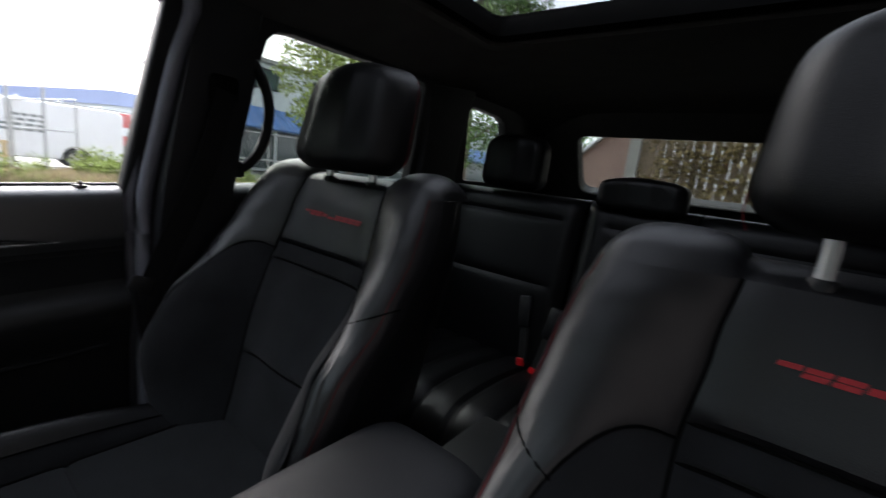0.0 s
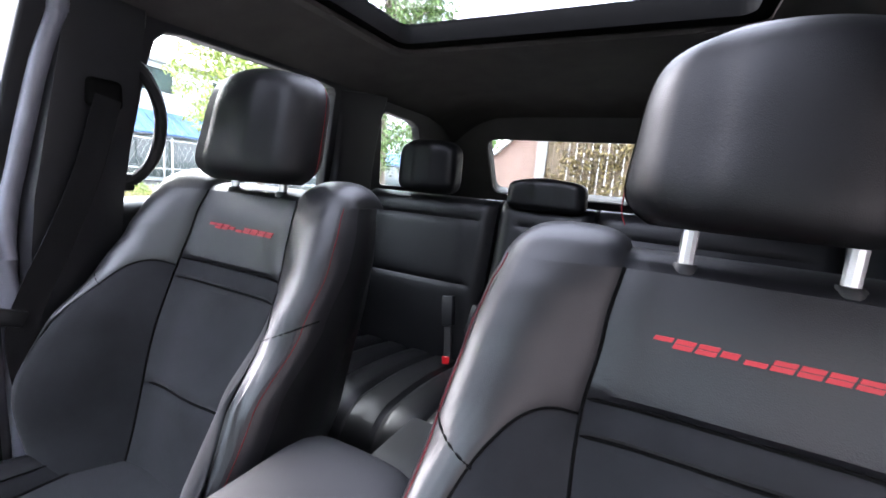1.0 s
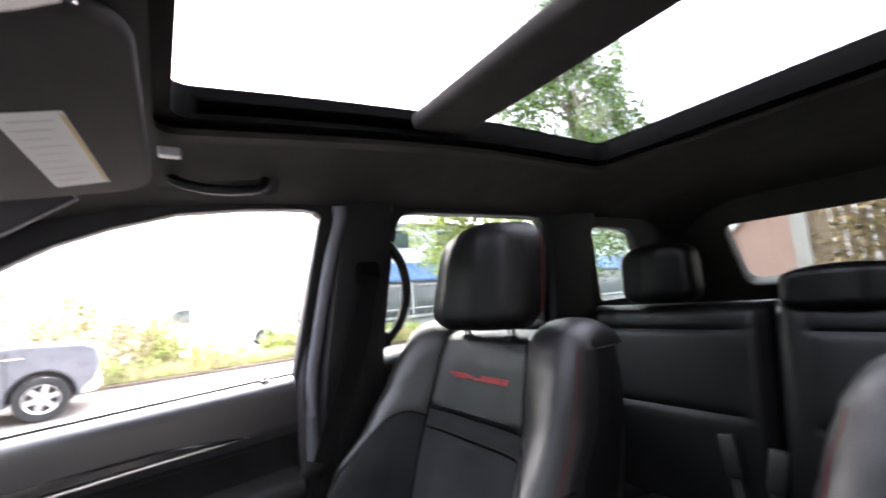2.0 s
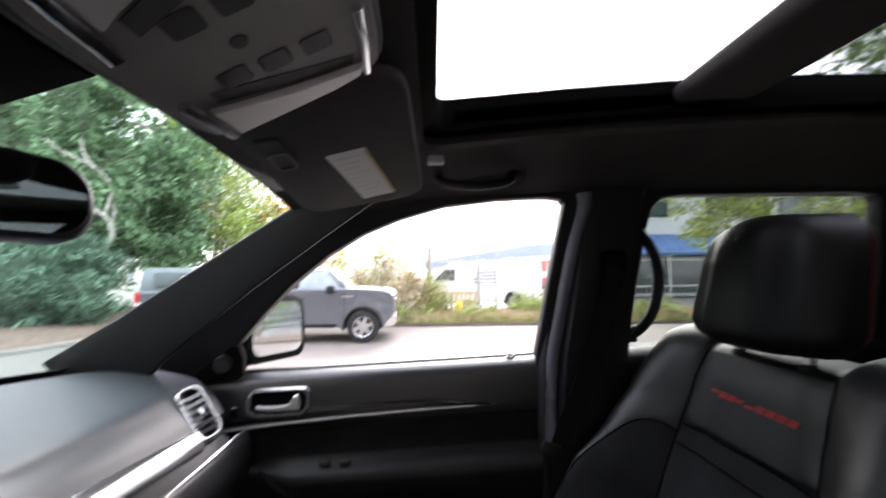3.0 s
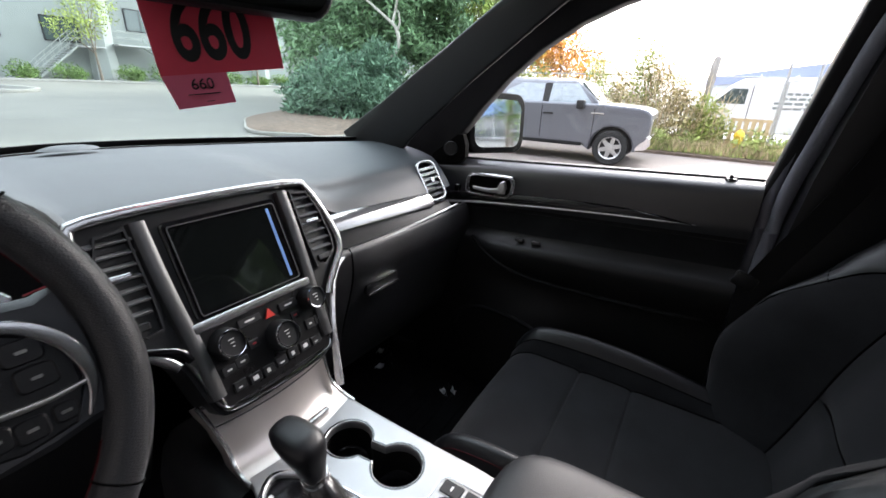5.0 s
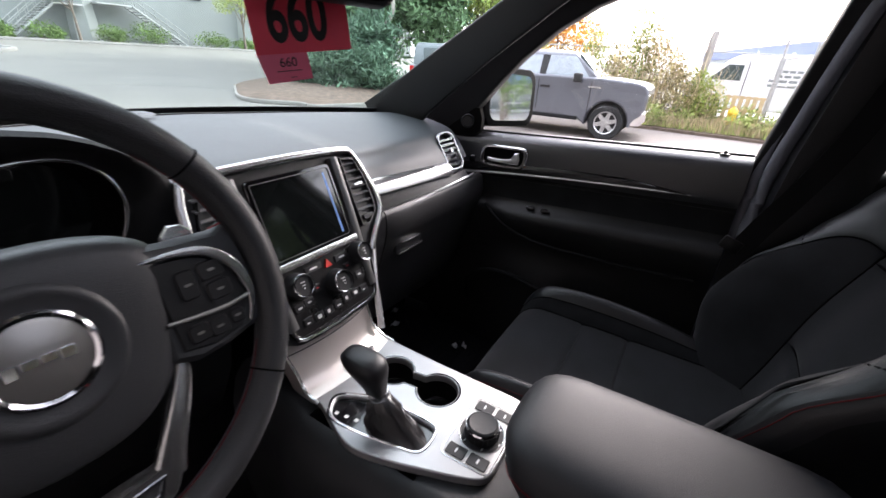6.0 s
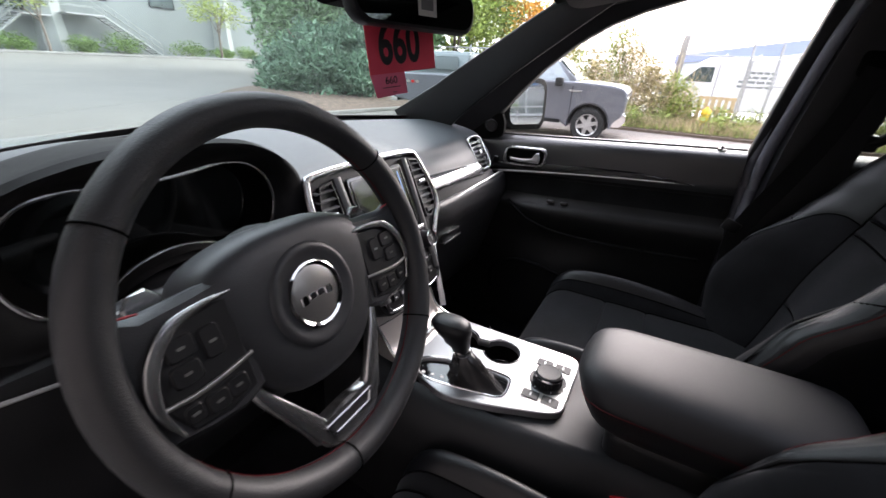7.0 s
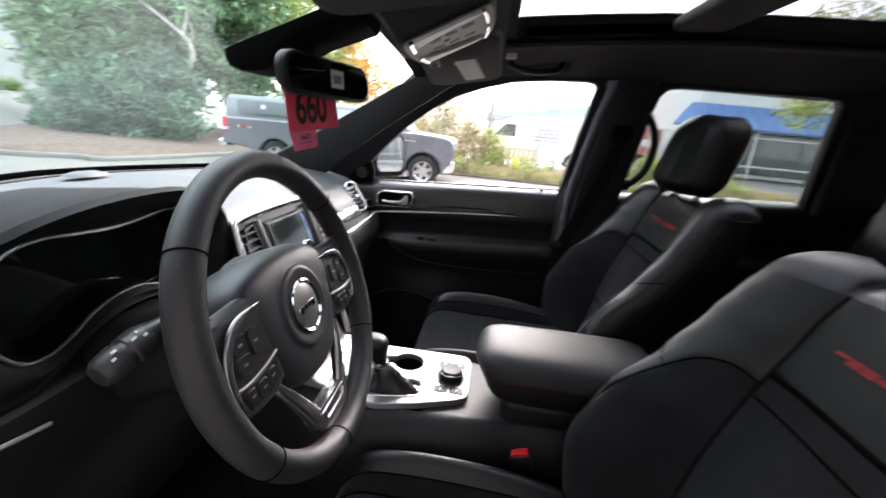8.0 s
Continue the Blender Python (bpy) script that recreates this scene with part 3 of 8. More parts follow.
def front_seat(X, Y):
    s = thing("front_seat", (X, Y + 0.3, 0.5), "black leather sports seat with suede centre and red stitching", "car seat", "front seats")
    zs = seat_rows(0.76, 1.284, 36)
    top = [z for z in seat_rows(1.15, 1.284, 14)]
    mid = [z for z in seat_rows(0.76, 1.15, 28)]
    c = lambda z: table(BACK_C, z)
    w = lambda z: table(BACK_W, z)
    us = spaced(-1, 1, 16)
    up = part("upper_panel", cloth(X, Y, top, us, lambda u, z: u * c(z)), M_LEATHER, s, "smooth black leather upper panel")
    embroidery(X, Y, up)
    part("center_panel", cloth(X, Y, mid, us, lambda u, z: u * c(z)), M_SUEDE, s, "black suede centre panel with seams")
    vs = [0, 0.03, 0.08, 0.16, 0.25, 0.35, 0.46, 0.56, 0.66, 0.74, 0.8, 0.86, 0.9]
    vo = [0.9, 0.93, 0.96, 0.98, 1.0]
    hem = hem_z
    for sg in (-1, 1):
        fx_ = lambda u, z: sg * lerp(c(z), w(z), u)

        def sheet(lo_, hi_, cols, n):
            return surface(lambda q, u: (X + fx_(u, lerp(lo_(u), hi_(u), q)), Y + back_front(fx_(u, lerp(lo_(u), hi_(u), q)), lerp(lo_(u), hi_(u), q)), lerp(lo_(u), hi_(u), q)), spaced(0, 1, n), cols)
        part("shoulder", sheet(hem, lambda u: 1.284, vs, 20), M_LEATHER, s)
        part("wing", sheet(lambda u: 0.76, hem, vs, 28), M_SUEDE, s, "black suede side wing")
        part("bolster", cloth(X, Y, zs, vo, fx_), M_LEATHER, s)
        part("seam", tube([(X + fx_(u, hem(u)), Y + back_front(fx_(u, hem(u)), hem(u)) + 0.001, hem(u)) for u in spaced(0, 0.9, 24)], 0.0015, 5), M_SEAM, s)
        # stitched outer seam
        pts = [(X + sg * lerp(c(z), w(z), 0.93), Y + back_front(sg * lerp(c(z), w(z), 0.93), z) + 0.0006, z) for z in zs]
        part("seam", tube(pts, 0.0007, 5), M_THREAD, s, "dark red stitched seam")
        pts = [(X + sg * c(z), Y + back_front(sg * c(z), z) + 0.001, z) for z in zs]
        part("seam", tube(pts, 0.002, 5), M_SEAM, s)
    for z in (1.15, 1.115, 0.925):
        part("seam", tube([(X + x, Y + back_front(x, z) + 0.0014, z) for x in [u * c(z) * 0.985 for u in us]], 0.0022, 5), M_SEAM, s)
    # sides and shell behind
    bm = bmesh.new()
    loops = []
    for z in zs:
        ww = w(z)
        yf = back_front(ww, z)
        yb = back_y(z) - 0.085 - 0.02 * math.sin((z - 0.8) / 0.5 * math.pi)
        lp = [(ww, yf), (ww + 0.004, yf - 0.02), (ww + 0.002, (yf + yb) / 2), (ww - 0.02, yb + 0.02), (ww - 0.07, yb), (0, yb - 0.012), (-ww + 0.07, yb), (-ww + 0.02, yb + 0.02), (-ww - 0.002, (yf + yb) / 2), (-ww - 0.004, yf - 0.02), (-ww, yf)]
        loops.append([(X + a, Y + b, z) for a, b in lp])
    add_loft(bm, loops, closed=False)
    part("back_shell", bm, M_LEATHER_S, s, "black seat side and back cover", 60)
    # rounded top
    bm = bmesh.new()
    z = zs[-1]
    cz_, wz_ = c(z), w(z)
    side_x_ = [lerp(cz_, wz_, v) for v in vs + vo[1:]]
    tops = [-x for x in side_x_[::-1]] + [u * cz_ for u in us[1:-1]] + side_x_
    rows = []
    for k in range(13):
        th = 0.16 + (math.pi - 0.16) * k / 12 if k else 0.0
        row = []
        for x in tops:
            u = x / wz_
            yf, yb = back_front(x, z), back_y(z) - 0.085 + 0.02 * u ** 4
            # low in the middle, a full round hump over each bolster
            q = (abs(x) - (cz_ + wz_) / 2) / ((wz_ - cz_) / 2)
            bump = math.sqrt(max(0.0, 1 - abs(q) ** 2.6)) if q > -1 else 0.0
            hgt = 0.04 * bump if q > 0 else lerp(0.017, 0.04, bump)
            row.append((X + x * (1 - 0.015 * math.sin(th)), Y + (yf + yb) / 2 + (yf - yb) / 2 * math.cos(th) - 0.5 * hgt * math.sin(th), z + hgt * math.sin(th) ** 0.9))
        rows.append(row)
    add_loft(bm, rows, closed=False)
    part("top_roll", bm, M_LEATHER, s, "rounded leather top edge", 60)
    # headrest on two posts
    hz0, hz1 = 1.31, 1.502
    part("headrest", loft(headrest_loops(X, Y - 0.03, hz0, hz1, 0.138, 0.062, lean_back=0.25, k=4.4, taper=0.17, fold=0.018)), M_REST, s, "padded black leather headrest", 60)
    hr = s.children[-1]
    hl = headrest_loops(X, Y - 0.03, hz0, hz1, 0.1385, 0.0625, lean_back=0.25, k=4.4, taper=0.17, fold=0.018)
    for j in (2, 22):
        part("headrest_seam", tube([lp[j] for lp in hl[2:-2]], 0.0008, 5), M_THREAD, hr, "dark red stitching")
    for sg in (-1, 1):
        pts = [(X + sg * lerp(c(z), w(z), u), Y + back_front(sg * lerp(c(z), w(z), u), z) + 0.0004, z) for u, z in zip(spaced(0.56, 0.99, 10), spaced(1.1, 1.13, 10))]
        part("seam", tube(pts, 0.0014, 5), M_SEAM, s)
    for sg in (-1, 1):
        p = part("headrest_post", tube([(X + sg * 0.065, Y - 0.04, 1.25), (X + sg * 0.065, Y - 0.04, 1.36)], 0.0078, 10), M_BRIGHT, s, "chrome headrest post")
        part("post_collar", lathe([(0.0, 0.01), (0.01, 0.01), (0.0125, 0.007), (0.0135, 0.0), (0, 0)], 14, Matrix.Translation((X + sg * 0.065, Y - 0.04, 1.286))), M_PLASTIC, p)

    # cushion, front edge at y + 0.63
    CW = 0.235

    def cz(x, y):
        a = abs(x)
        cc = 0.158
        z = 0.79 + 0.015 * (y - 0.3)
        if a > cc:
            t = (a - cc) / (CW - cc)
            # the bolster arches up behind the front corner and sinks towards the back
            k = max(0.0, min(1.0, (0.66 - y) / 0.6))
            crest = math.sin(math.pi / 2 * min(1.0, t / 0.66)) ** 1.15 - 0.35 * max(0.0, (t - 0.66) / 0.34) ** 2
            z += (0.016 + 0.05 * math.sin(math.pi * k ** 0.6) - 0.03 * max(0.0, k - 0.55)) * crest - 0.04 * min(1, t) ** 6
            z += groove(a - cc, 0.005, 0.006)
        else:
            for ys in (0.484, 0.373):
                z += groove(y - ys, 0.005, 0.006)
            z += 0.006 * math.cos(a / cc * 1.5)
        e = max(0.0, (y - 0.585) / 0.075)
        z -= 0.07 * (1 - math.sqrt(max(0, 1 - min(1, e) ** 2)))
        return z
    ys = sorted(set(spaced(0.06, 0.585, 30) + [0.479, 0.484, 0.489, 0.368, 0.373, 0.378] + [0.6, 0.615, 0.63, 0.643, 0.652, 0.657, 0.66]))
    part("cushion", surface(lambda x, y: (X + x, Y + y, cz(x, y)), spaced(-0.158, 0.158, 16), ys), M_SUEDE, s, "black suede seat cushion with cross seams")
    for sg in (-1, 1):
        part("thigh_wing", surface(lambda x, y: (X + sg * x, Y + y, cz(x, y)), [0.158, 0.16, 0.163, 0.166, 0.17, 0.174, 0.178], ys), M_SUEDE, s, "black suede inner side of the bolster")
        part("thigh_bolster", surface(lambda x, y: (X + sg * x, Y + y, cz(x, y)), [0.178, 0.182, 0.187, 0.192, 0.197, 0.202, 0.207, 0.212, 0.218, 0.223, 0.227, 0.231, 0.2335, 0.235], ys), M_LEATHER, s, "raised leather thigh bolster")
        part("cushion_seam", tube([(X + sg * 0.178, Y + y, cz(0.178, y) + 0.0008) for y in ys], 0.0013, 5), M_SEAM, s)
        pts = [(X + sg * 0.222, Y + y, cz(0.222, y) + 0.0006) for y in ys]
        part("cushion_seam", tube(pts, 0.0007, 5), M_THREAD, s, "dark red stitched seam")
        part("cushion_seam", tube([(X + sg * 0.158, Y + y, cz(0.158, y) + 0.001) for y in ys], 0.002, 5), M_SEAM, s)
    bm = bmesh.new()
    outl = [(-CW, 0.05), (-CW, 0.585), (-CW + 0.02, 0.645), (-0.14, 0.661), (0, 0.663), (0.14, 0.661), (CW - 0.02, 0.645), (CW, 0.585), (CW, 0.05)]
    add_loft(bm, [[(X + x, Y + y, 0.66) for x, y in outl], [(X + x, Y + y, cz(min(CW, max(-CW, x)), min(y, 0.659)) - 0.001) for x, y in outl]], caps=False)
    part("cushion_skirt", bm, M_LEATHER_S, s)
    part("seat_base", box(X - 0.23, X + 0.23, Y + 0.02, Y + 0.56, 0.58, 0.68, 0.02), M_PLASTIC, s, "black plastic seat base cover")
    for sg in (-1, 1):
        part("seat_rail", box(X + sg * 0.17 - 0.015, X + sg * 0.17 + 0.015, Y - 0.02, Y + 0.62, 0.5, 0.585, 0.004), M_RUBBER, s)
        part("recliner_cover", prism(round_rect(0.16, 0.12, 0.05, 4, Y + 0.1, 0.79), 0.0, 0.02, Matrix(((0, 0, sg, X + sg * 0.235), (1, 0, 0, 0), (0, 1, 0, 0), (0, 0, 0, 1))), 0.006), M_PLASTIC, s)
    return s


seat_passenger = front_seat(0.385, 0.028)
seat_driver = copy_thing(seat_passenger, pose(-0.385, 0.028 + 0.3 + 0.048, 0.5 - 0.02))
for ob in seat_driver.children:
    if ob.name.split(".")[0] == "headrest":
        ob.location.z += 0.022
for ob in seat_passenger.children:
    if ob.name.split(".")[0] == "headrest":
        ob.location.y += 0.014
tagged(seat_driver, "black leather sports seat with suede centre behind the wheel")

# buckle beside the driver seat
buckle = thing("seat_buckle", (-0.11, 0.376, 0.6), "black belt buckle with red button", "seat belt buckle")
mb = Matrix.Translation((-0.116, 0.382, 0.764)) @ Matrix.Rotation(radians(-14), 4, "X")
part("stalk", box(-0.012, 0.012, -0.018, 0.018, -0.2, 0.0, 0.006, 2, mb), M_PLASTIC, buckle)
part("housing", box(-0.013, 0.013, -0.022, 0.022, 0.0, 0.055, 0.006, 2, mb), M_PLASTIC, buckle)
part("release_button", box(-0.009, 0.009, -0.017, 0.017, 0.05, 0.06, 0.003, 2, mb), mat("red_button", (0.6, 0.01, 0.015), 0.35, bump=0), buckle, "bright red push button")

# rear bench
bench = thing("rear_bench", (0, -0.55, 0.5), "black leather rear bench seat with folding backs", "car seat")


def bench_z(x, y):
    z = 0.79 + 0.035 * math.sin(min(1, max(0, (y + 0.62) / 0.47)) * math.pi * 0.75)
    e = max(0.0, (y + 0.24) / 0.1)
    z -= 0.09 * (1 - math.sqrt(max(0, 1 - min(1, e) ** 2)))
    for k in range(6):
        z += groove(abs(x) - 0.1 - k * 0.092, 0.01, 0.011)
    return z + 0.02 * max(0, abs(x) - 0.56) / 0.1


bxs = sorted(set(spaced(-0.68, 0.68, 40) + [s * (v + d) for s in (-1, 1) for v in (0.1, 0.192, 0.284, 0.376, 0.468, 0.56) for d in (-0.012, -0.006, 0, 0.006, 0.012)]))
part("cushion", surface(lambda x, y: (x, y, bench_z(x, y)), bxs, spaced(-0.64, -0.14, 60), thick=Vector((0, -0.005, -0.2))), M_LEATHER_S, bench, "pleated glossy black leather cushion")
for nm, xa, xb in (("backrest", 0.165, 0.68), ("backrest", -0.13, 0.155), ("backrest", -0.68, -0.14)):
    def bb(x, z):
        t = (x - xa) / (xb - xa)
        e = min(t, 1 - t) * (xb - xa)
        y = -0.6 - (z - 0.8) * 0.22 - 0.03 * math.exp(-e / 0.015)
        for zs in (1.225, 1.02):
            y += groove(z - zs, 0.006, 0.006) if e > 0.07 else 0
        y += groove(min(abs(x - xa - 0.07), abs(x - xb + 0.07)), 0.006, 0.006)
        k = max(0.0, (z - 1.26) / 0.035)
        return y - 0.05 * (1 - math.sqrt(max(0, 1 - min(1, k) ** 2)))
    zz = sorted(set(spaced(0.78, 1.26, 26) + [a + d for a in (1.225, 1.17, 1.02, 0.9) for d in (-0.006, 0, 0.006)] + [1.27, 1.28, 1.287, 1.292, 1.295]))
    part(nm, surface(lambda x, z: (x, bb(x, z), z), spaced(xa, xb, 22), zz, thick=Vector((0, -0.12, -0.01))), M_LEATHER_S, bench)
for x, z0, z1, w in ((0.014, 1.277, 1.366, 0.118), (0.421, 1.3, 1.468, 0.11), (-0.421, 1.3, 1.468, 0.11)):
    part("headrest", loft(headrest_loops(x, -0.72, z0, z1, w, 0.05, 0.05, 40, 6, 0.05)), M_LEATHER_S, bench, "black leather rear headrest", 60)
for x, y, z, rot in ((0.2, -0.5, 0.83, 10), (0.155, -0.49, 0.82, -8)):
    bk = thing("rear_buckle", (x, y, z), "black rear belt buckle with red button", "seat belt buckle", "rear belt buckles")
    mr = Matrix.Translation((x, y - 0.03, z - 0.01)) @ Matrix.Rotation(radians(12), 4, "X") @ Matrix.Rotation(radians(rot), 4, "Y")
    part("strap", box(-0.012, 0.012, -0.006, 0.006, 0, 0.16, 0.003, 1, mr), M_RUBBER, bk)
    part("housing", box(-0.018, 0.018, -0.014, 0.014, 0.1, 0.19, 0.006, 2, mr), M_PLASTIC, bk)
    part("release_button", box(-0.012, 0.012, 0.012, 0.018, -0.01, 0.012, 0.002, 1, mr), mat("red_button", (0.6, 0.01, 0.015), 0.35, bump=0), bk, "red push button")

# ---- dashboard ----
M_SLAT = mat("vent_slat_plastic", (0.12, 0.12, 0.125), 0.4, bump=0.1)
dash = thing("dashboard", (0, 1.1, 0.6), "black soft-skinned dashboard with silver trim and dark screen", "dashboard")


def hood(x):
    # wide soft swelling over the instruments
    t = min(1.0, abs(x + 0.364) / 0.25)
    return 0.5 * (1 + math.cos(math.pi * t))


def arch_over(x):
    # rounded arch of the front lip, its flanks running out softly
    return max(0.0, 1 - (abs(x + 0.364) / 0.23) ** 2.6) ** 0.9


def dash_lip(x, soft=0.0):
    """Front lip of the top pad: (y, z)."""
    y = 0.972 + 0.075 * min(1.0, abs(x) / 0.65) ** 2.2
    z = 1.219 - 0.018 * (abs(x) / 0.65) ** 2
    h = lerp(arch_over(x), hood(x) ** 0.8, soft)
    return lerp(y, 0.925, h), lerp(z, 1.318, h)


def bow(x):
    # the dash comes forward a little towards the door
    return -0.014 * max(0.0, min(1.0, (x - 0.2) / 0.4))


def rise(x):
    return 0.004 * max(0.0, min(1.0, (x - 0.2) / 0.4))


def strip_z(x):
    """Upper edge of the gloss strip, falling towards the door."""
    return 1.127 + 0.016 * max(0.0, min(1.0, (0.58 - x) / 0.36))


def dash_side(x, v):
    """Passenger side: the pad rolls down in one sweep to the trim strip."""
    b, k, r = ws_base(x), bow(x), rise(x)
    e = strip_z(x)
    pts = smooth_path([(x, 0.984 + k, e - 0.002), (x, 0.998 + k, e + 0.02), (x, 1.02 + k, 0.4 * e + 0.6 * 1.2 + r * 0.5), (x, 1.052 + k, 1.196 + r), (x, lerp(1.052 + k, b.y, 0.33), 1.219), (x, lerp(1.052 + k, b.y, 0.68), 1.234 - 0.012 * abs(x)), (x, b.y, b.z - 0.006)], 6)
    q = max(0.0, min(1.0, v)) * (len(pts) - 1)
    i = min(int(q), len(pts) - 2)
    p = pts[i].lerp(pts[i + 1], q - i)
    return Vector((x, p.y + max(0, v - 1) * 0.5, p.z))


def dash_top(x, v):
    t = max(0.0, min(1.0, (x - 0.15) / 0.14))
    t = t * t * (3 - 2 * t)
    a = Vector(dash_core(x, max(0.0, min(1.03, v ** 1.8 if v < 1 else v))))
    return tuple(a.lerp(dash_side(x, v), t)) if t > 0 else tuple(a)


def dash_core(x, v):
    y0, z0 = dash_lip(x, min(1.0, v / 0.25) ** 0.8)
    b = ws_base(x)
    y = lerp(y0, b.y, v)
    z = lerp(z0, b.z - 0.006, v ** (1.0 - 0.2 * hood(x))) + 0.02 * math.sin(math.pi * v) * (1 - 0.6 * (abs(x) / 0.7) ** 3)
    if v < 0.12:
        z -= 0.012 * (1 - v / 0.12) ** 2
    return (x, y, z)


part("top_pad", surface(dash_top, spaced(-0.72, -0.6, 8)[:-1] + spaced(-0.6, -0.18, 85) + spaced(-0.18, 0.7, 56)[1:], spaced(0, 1, 34) + [1.03], thick=Vector((0, 0.016, -0.009))), M_DASH, dash, "dark grey soft grained dash top")
HOODX = spaced(-0.71, -0.18, 66)
# thin overlay on the pad; its shade is put into the colour
part("instrument_hood", surface(lambda x, v: tuple(Vector(dash_top(x, v)) + Vector((0, -0.002, 0.0025))), HOODX, spaced(0, 0.55, 24), thick=Vector((0, 0.004, -0.006))), M_PADSHADE, dash, "shaded copy of the dash skin over the instruments", 60)
part("defroster_grille", surface(lambda x, v: (dash_top(x, v)[0], dash_top(x, v)[1], dash_top(x, v)[2] + 0.003), spaced(-0.5, 0.5, 30), [0.93, 0.945, 0.96], thick=Vector((0, 0, -0.004))), M_RUBBER, dash)
part("sensor_dome", lathe([(0.0, 0.007), (0.018, 0.006), (0.027, 0.0025), (0.03, 0)], 18, Matrix.Translation((0.004, 1.384, 1.249)) @ Matrix.Scale(1.6, 4, (1, 0, 0))), M_DASH, dash)
part("bulkhead", box(-0.74, 0.74, 1.2, 1.3, 0.45, 1.18, 0.02), M_CARPET, dash)


def column(prof, n=4):
    return smooth_path([(0, y, z) for y, z in prof], n)


# passenger fascia: from the pad down past the trim strip to the glovebox
FASCIA = column([(1.0, 1.21), (1.002, 1.18), (0.998, 1.145), (0.99, 1.125), (0.965, 1.09), (0.948, 1.072), (0.941, 1.055), (0.944, 1.0), (0.955, 0.95), (0.97, 0.9), (1.0, 0.8), (1.05, 0.7), (1.2, 0.6)])


def pad_roll(x, z):
    """How far the glovebox top rolls out towards the seat."""
    k = max(0.0, min(1.0, (x - 0.24) / 0.09))
    return 0.012 * k * k * (3 - 2 * k) * math.exp(-((z - 1.02) / 0.04) ** 2)


def fascia(x, k):
    p = FASCIA[k]
    return (x, p.y + bow(x) - pad_roll(x, p.z), p.z + rise(x) * (1 if p.z > 1.0 else max(0, (p.z - 0.9) / 0.1)))


M_GLOVE = mat("grey_grained_glovebox", (0.0195, 0.0198, 0.0208), 0.45, bump=0.35, bscale=1000, voro=True)
nF = len(FASCIA)
lo = [k for k in range(nF) if FASCIA[k].z <= 1.0725]
fx = spaced(0.19, 0.73, 20)
part("glovebox_door", surface(lambda x, k: fascia(x, int(k)), [x for x in fx if x > 0.27], lo, thick=Vector((0, 0.01, 0))), M_GLOVE, dash, "grained black glovebox door")
part("stack_cheek", surface(lambda x, k: fascia(x, int(k)), [0.15, 0.18, 0.2, 0.22, 0.245, 0.267], lo, thick=Vector((0, 0.01, 0))), M_GLOVE, dash)
# gloss strip with a chrome line under it
def strip(x):
    y, e = 0.958 + bow(x), strip_z(x)
    return [(x, y + 0.05, e), (x, y + 0.027, e), (x, y + 0.019, e - 0.004), (x, y + 0.009, e - 0.014), (x, y + 0.002, e - 0.025), (x, y + 0.0, e - 0.03), (x, y + 0.006, e - 0.034), (x, y + 0.05, e - 0.034)]
def under_strip(x, v):
    y, e = 0.958 + bow(x), strip_z(x)
    return (x, lerp(y + 0.008, 0.95 + bow(x), v), lerp(e - 0.033, 1.06 + 0.02 * (x - 0.25) / 0.4, v))
part("strip_recess", surface(under_strip, spaced(0.19, 0.66, 24), spaced(0, 1, 4), thick=Vector((0, 0.02, 0))), M_PLASTIC, dash, "dark band under the gloss strip")
part("trim_strip", loft([strip(x) for x in spaced(0.205, 0.585, 24)]), M_GLOSS, dash, "glossy dark trim strip")
line = smooth_path([(0.112, 0.825, 0.9), (0.13, 0.85, 0.955), (0.139, 0.863, 0.985), (0.166, 0.889, 1.03), (0.208, 0.923, 1.05), (0.255, 0.944, 1.061)] + [(x, 0.945 + bow(x), 1.061 + 0.052 * (x - 0.26)) for x in (0.3, 0.4, 0.5, 0.6, 0.68)], 5)
part("chrome_line", sweep(bmesh.new(), line, lambda t: ring(lerp(0.0072, 0.0042, min(1.0, t * 2.2)), 8)), M_BRIGHT, dash, "thin silver trim line")
HY = 0.953 + bow(0.37) - pad_roll(0.37, 0.965)
gl = part("glovebox_handle", box(0.31, 0.42, HY - 0.008, HY + 0.02, 0.952, 0.978, 0.006), M_PLASTIC, dash)
part("latch_edge", box(0.315, 0.415, HY - 0.013, HY - 0.006, 0.951, 0.955, 0.0015), M_SATIN, gl)
part("latch_edge", box(0.33, 0.4, HY - 0.013, HY - 0.006, 0.976, 0.98, 0.0015), M_SATIN, gl)


# corner outlet by the door
OUTL = Matrix.Translation((0.617, 0.982, 1.151)) @ Matrix.Rotation(radians(-20), 4, "Z") @ Matrix.Rotation(radians(58), 4, "X") @ Matrix.Rotation(radians(8), 4, "Z")
corner = part("corner_vent", flat_frame(round_rect(0.064, 0.114, 0.022, 5), round_rect(0.05, 0.1, 0.016, 5), -0.004, 0.006, OUTL, 0.3), M_SATIN, dash, "silver framed corner air vent")
part("vent_well", prism(round_rect(0.052, 0.102, 0.014, 4), -0.035, -0.014, OUTL), M_RUBBER, corner)
part("vent_body", flat_frame(round_rect(0.072, 0.124, 0.026, 5), round_rect(0.05, 0.1, 0.016, 5), -0.06, 0.0, OUTL, 0.2), M_DASH, corner)
for k in range(6):
    part("slat", box(-0.0245, 0.0245, -0.0036, 0.0036, -0.012, 0.004, 0.0, 1, OUTL @ Matrix.Translation((0, -0.038 + k * 0.0145, 0)) @ Matrix.Rotation(radians(20), 4, "X")), M_SATIN, corner)
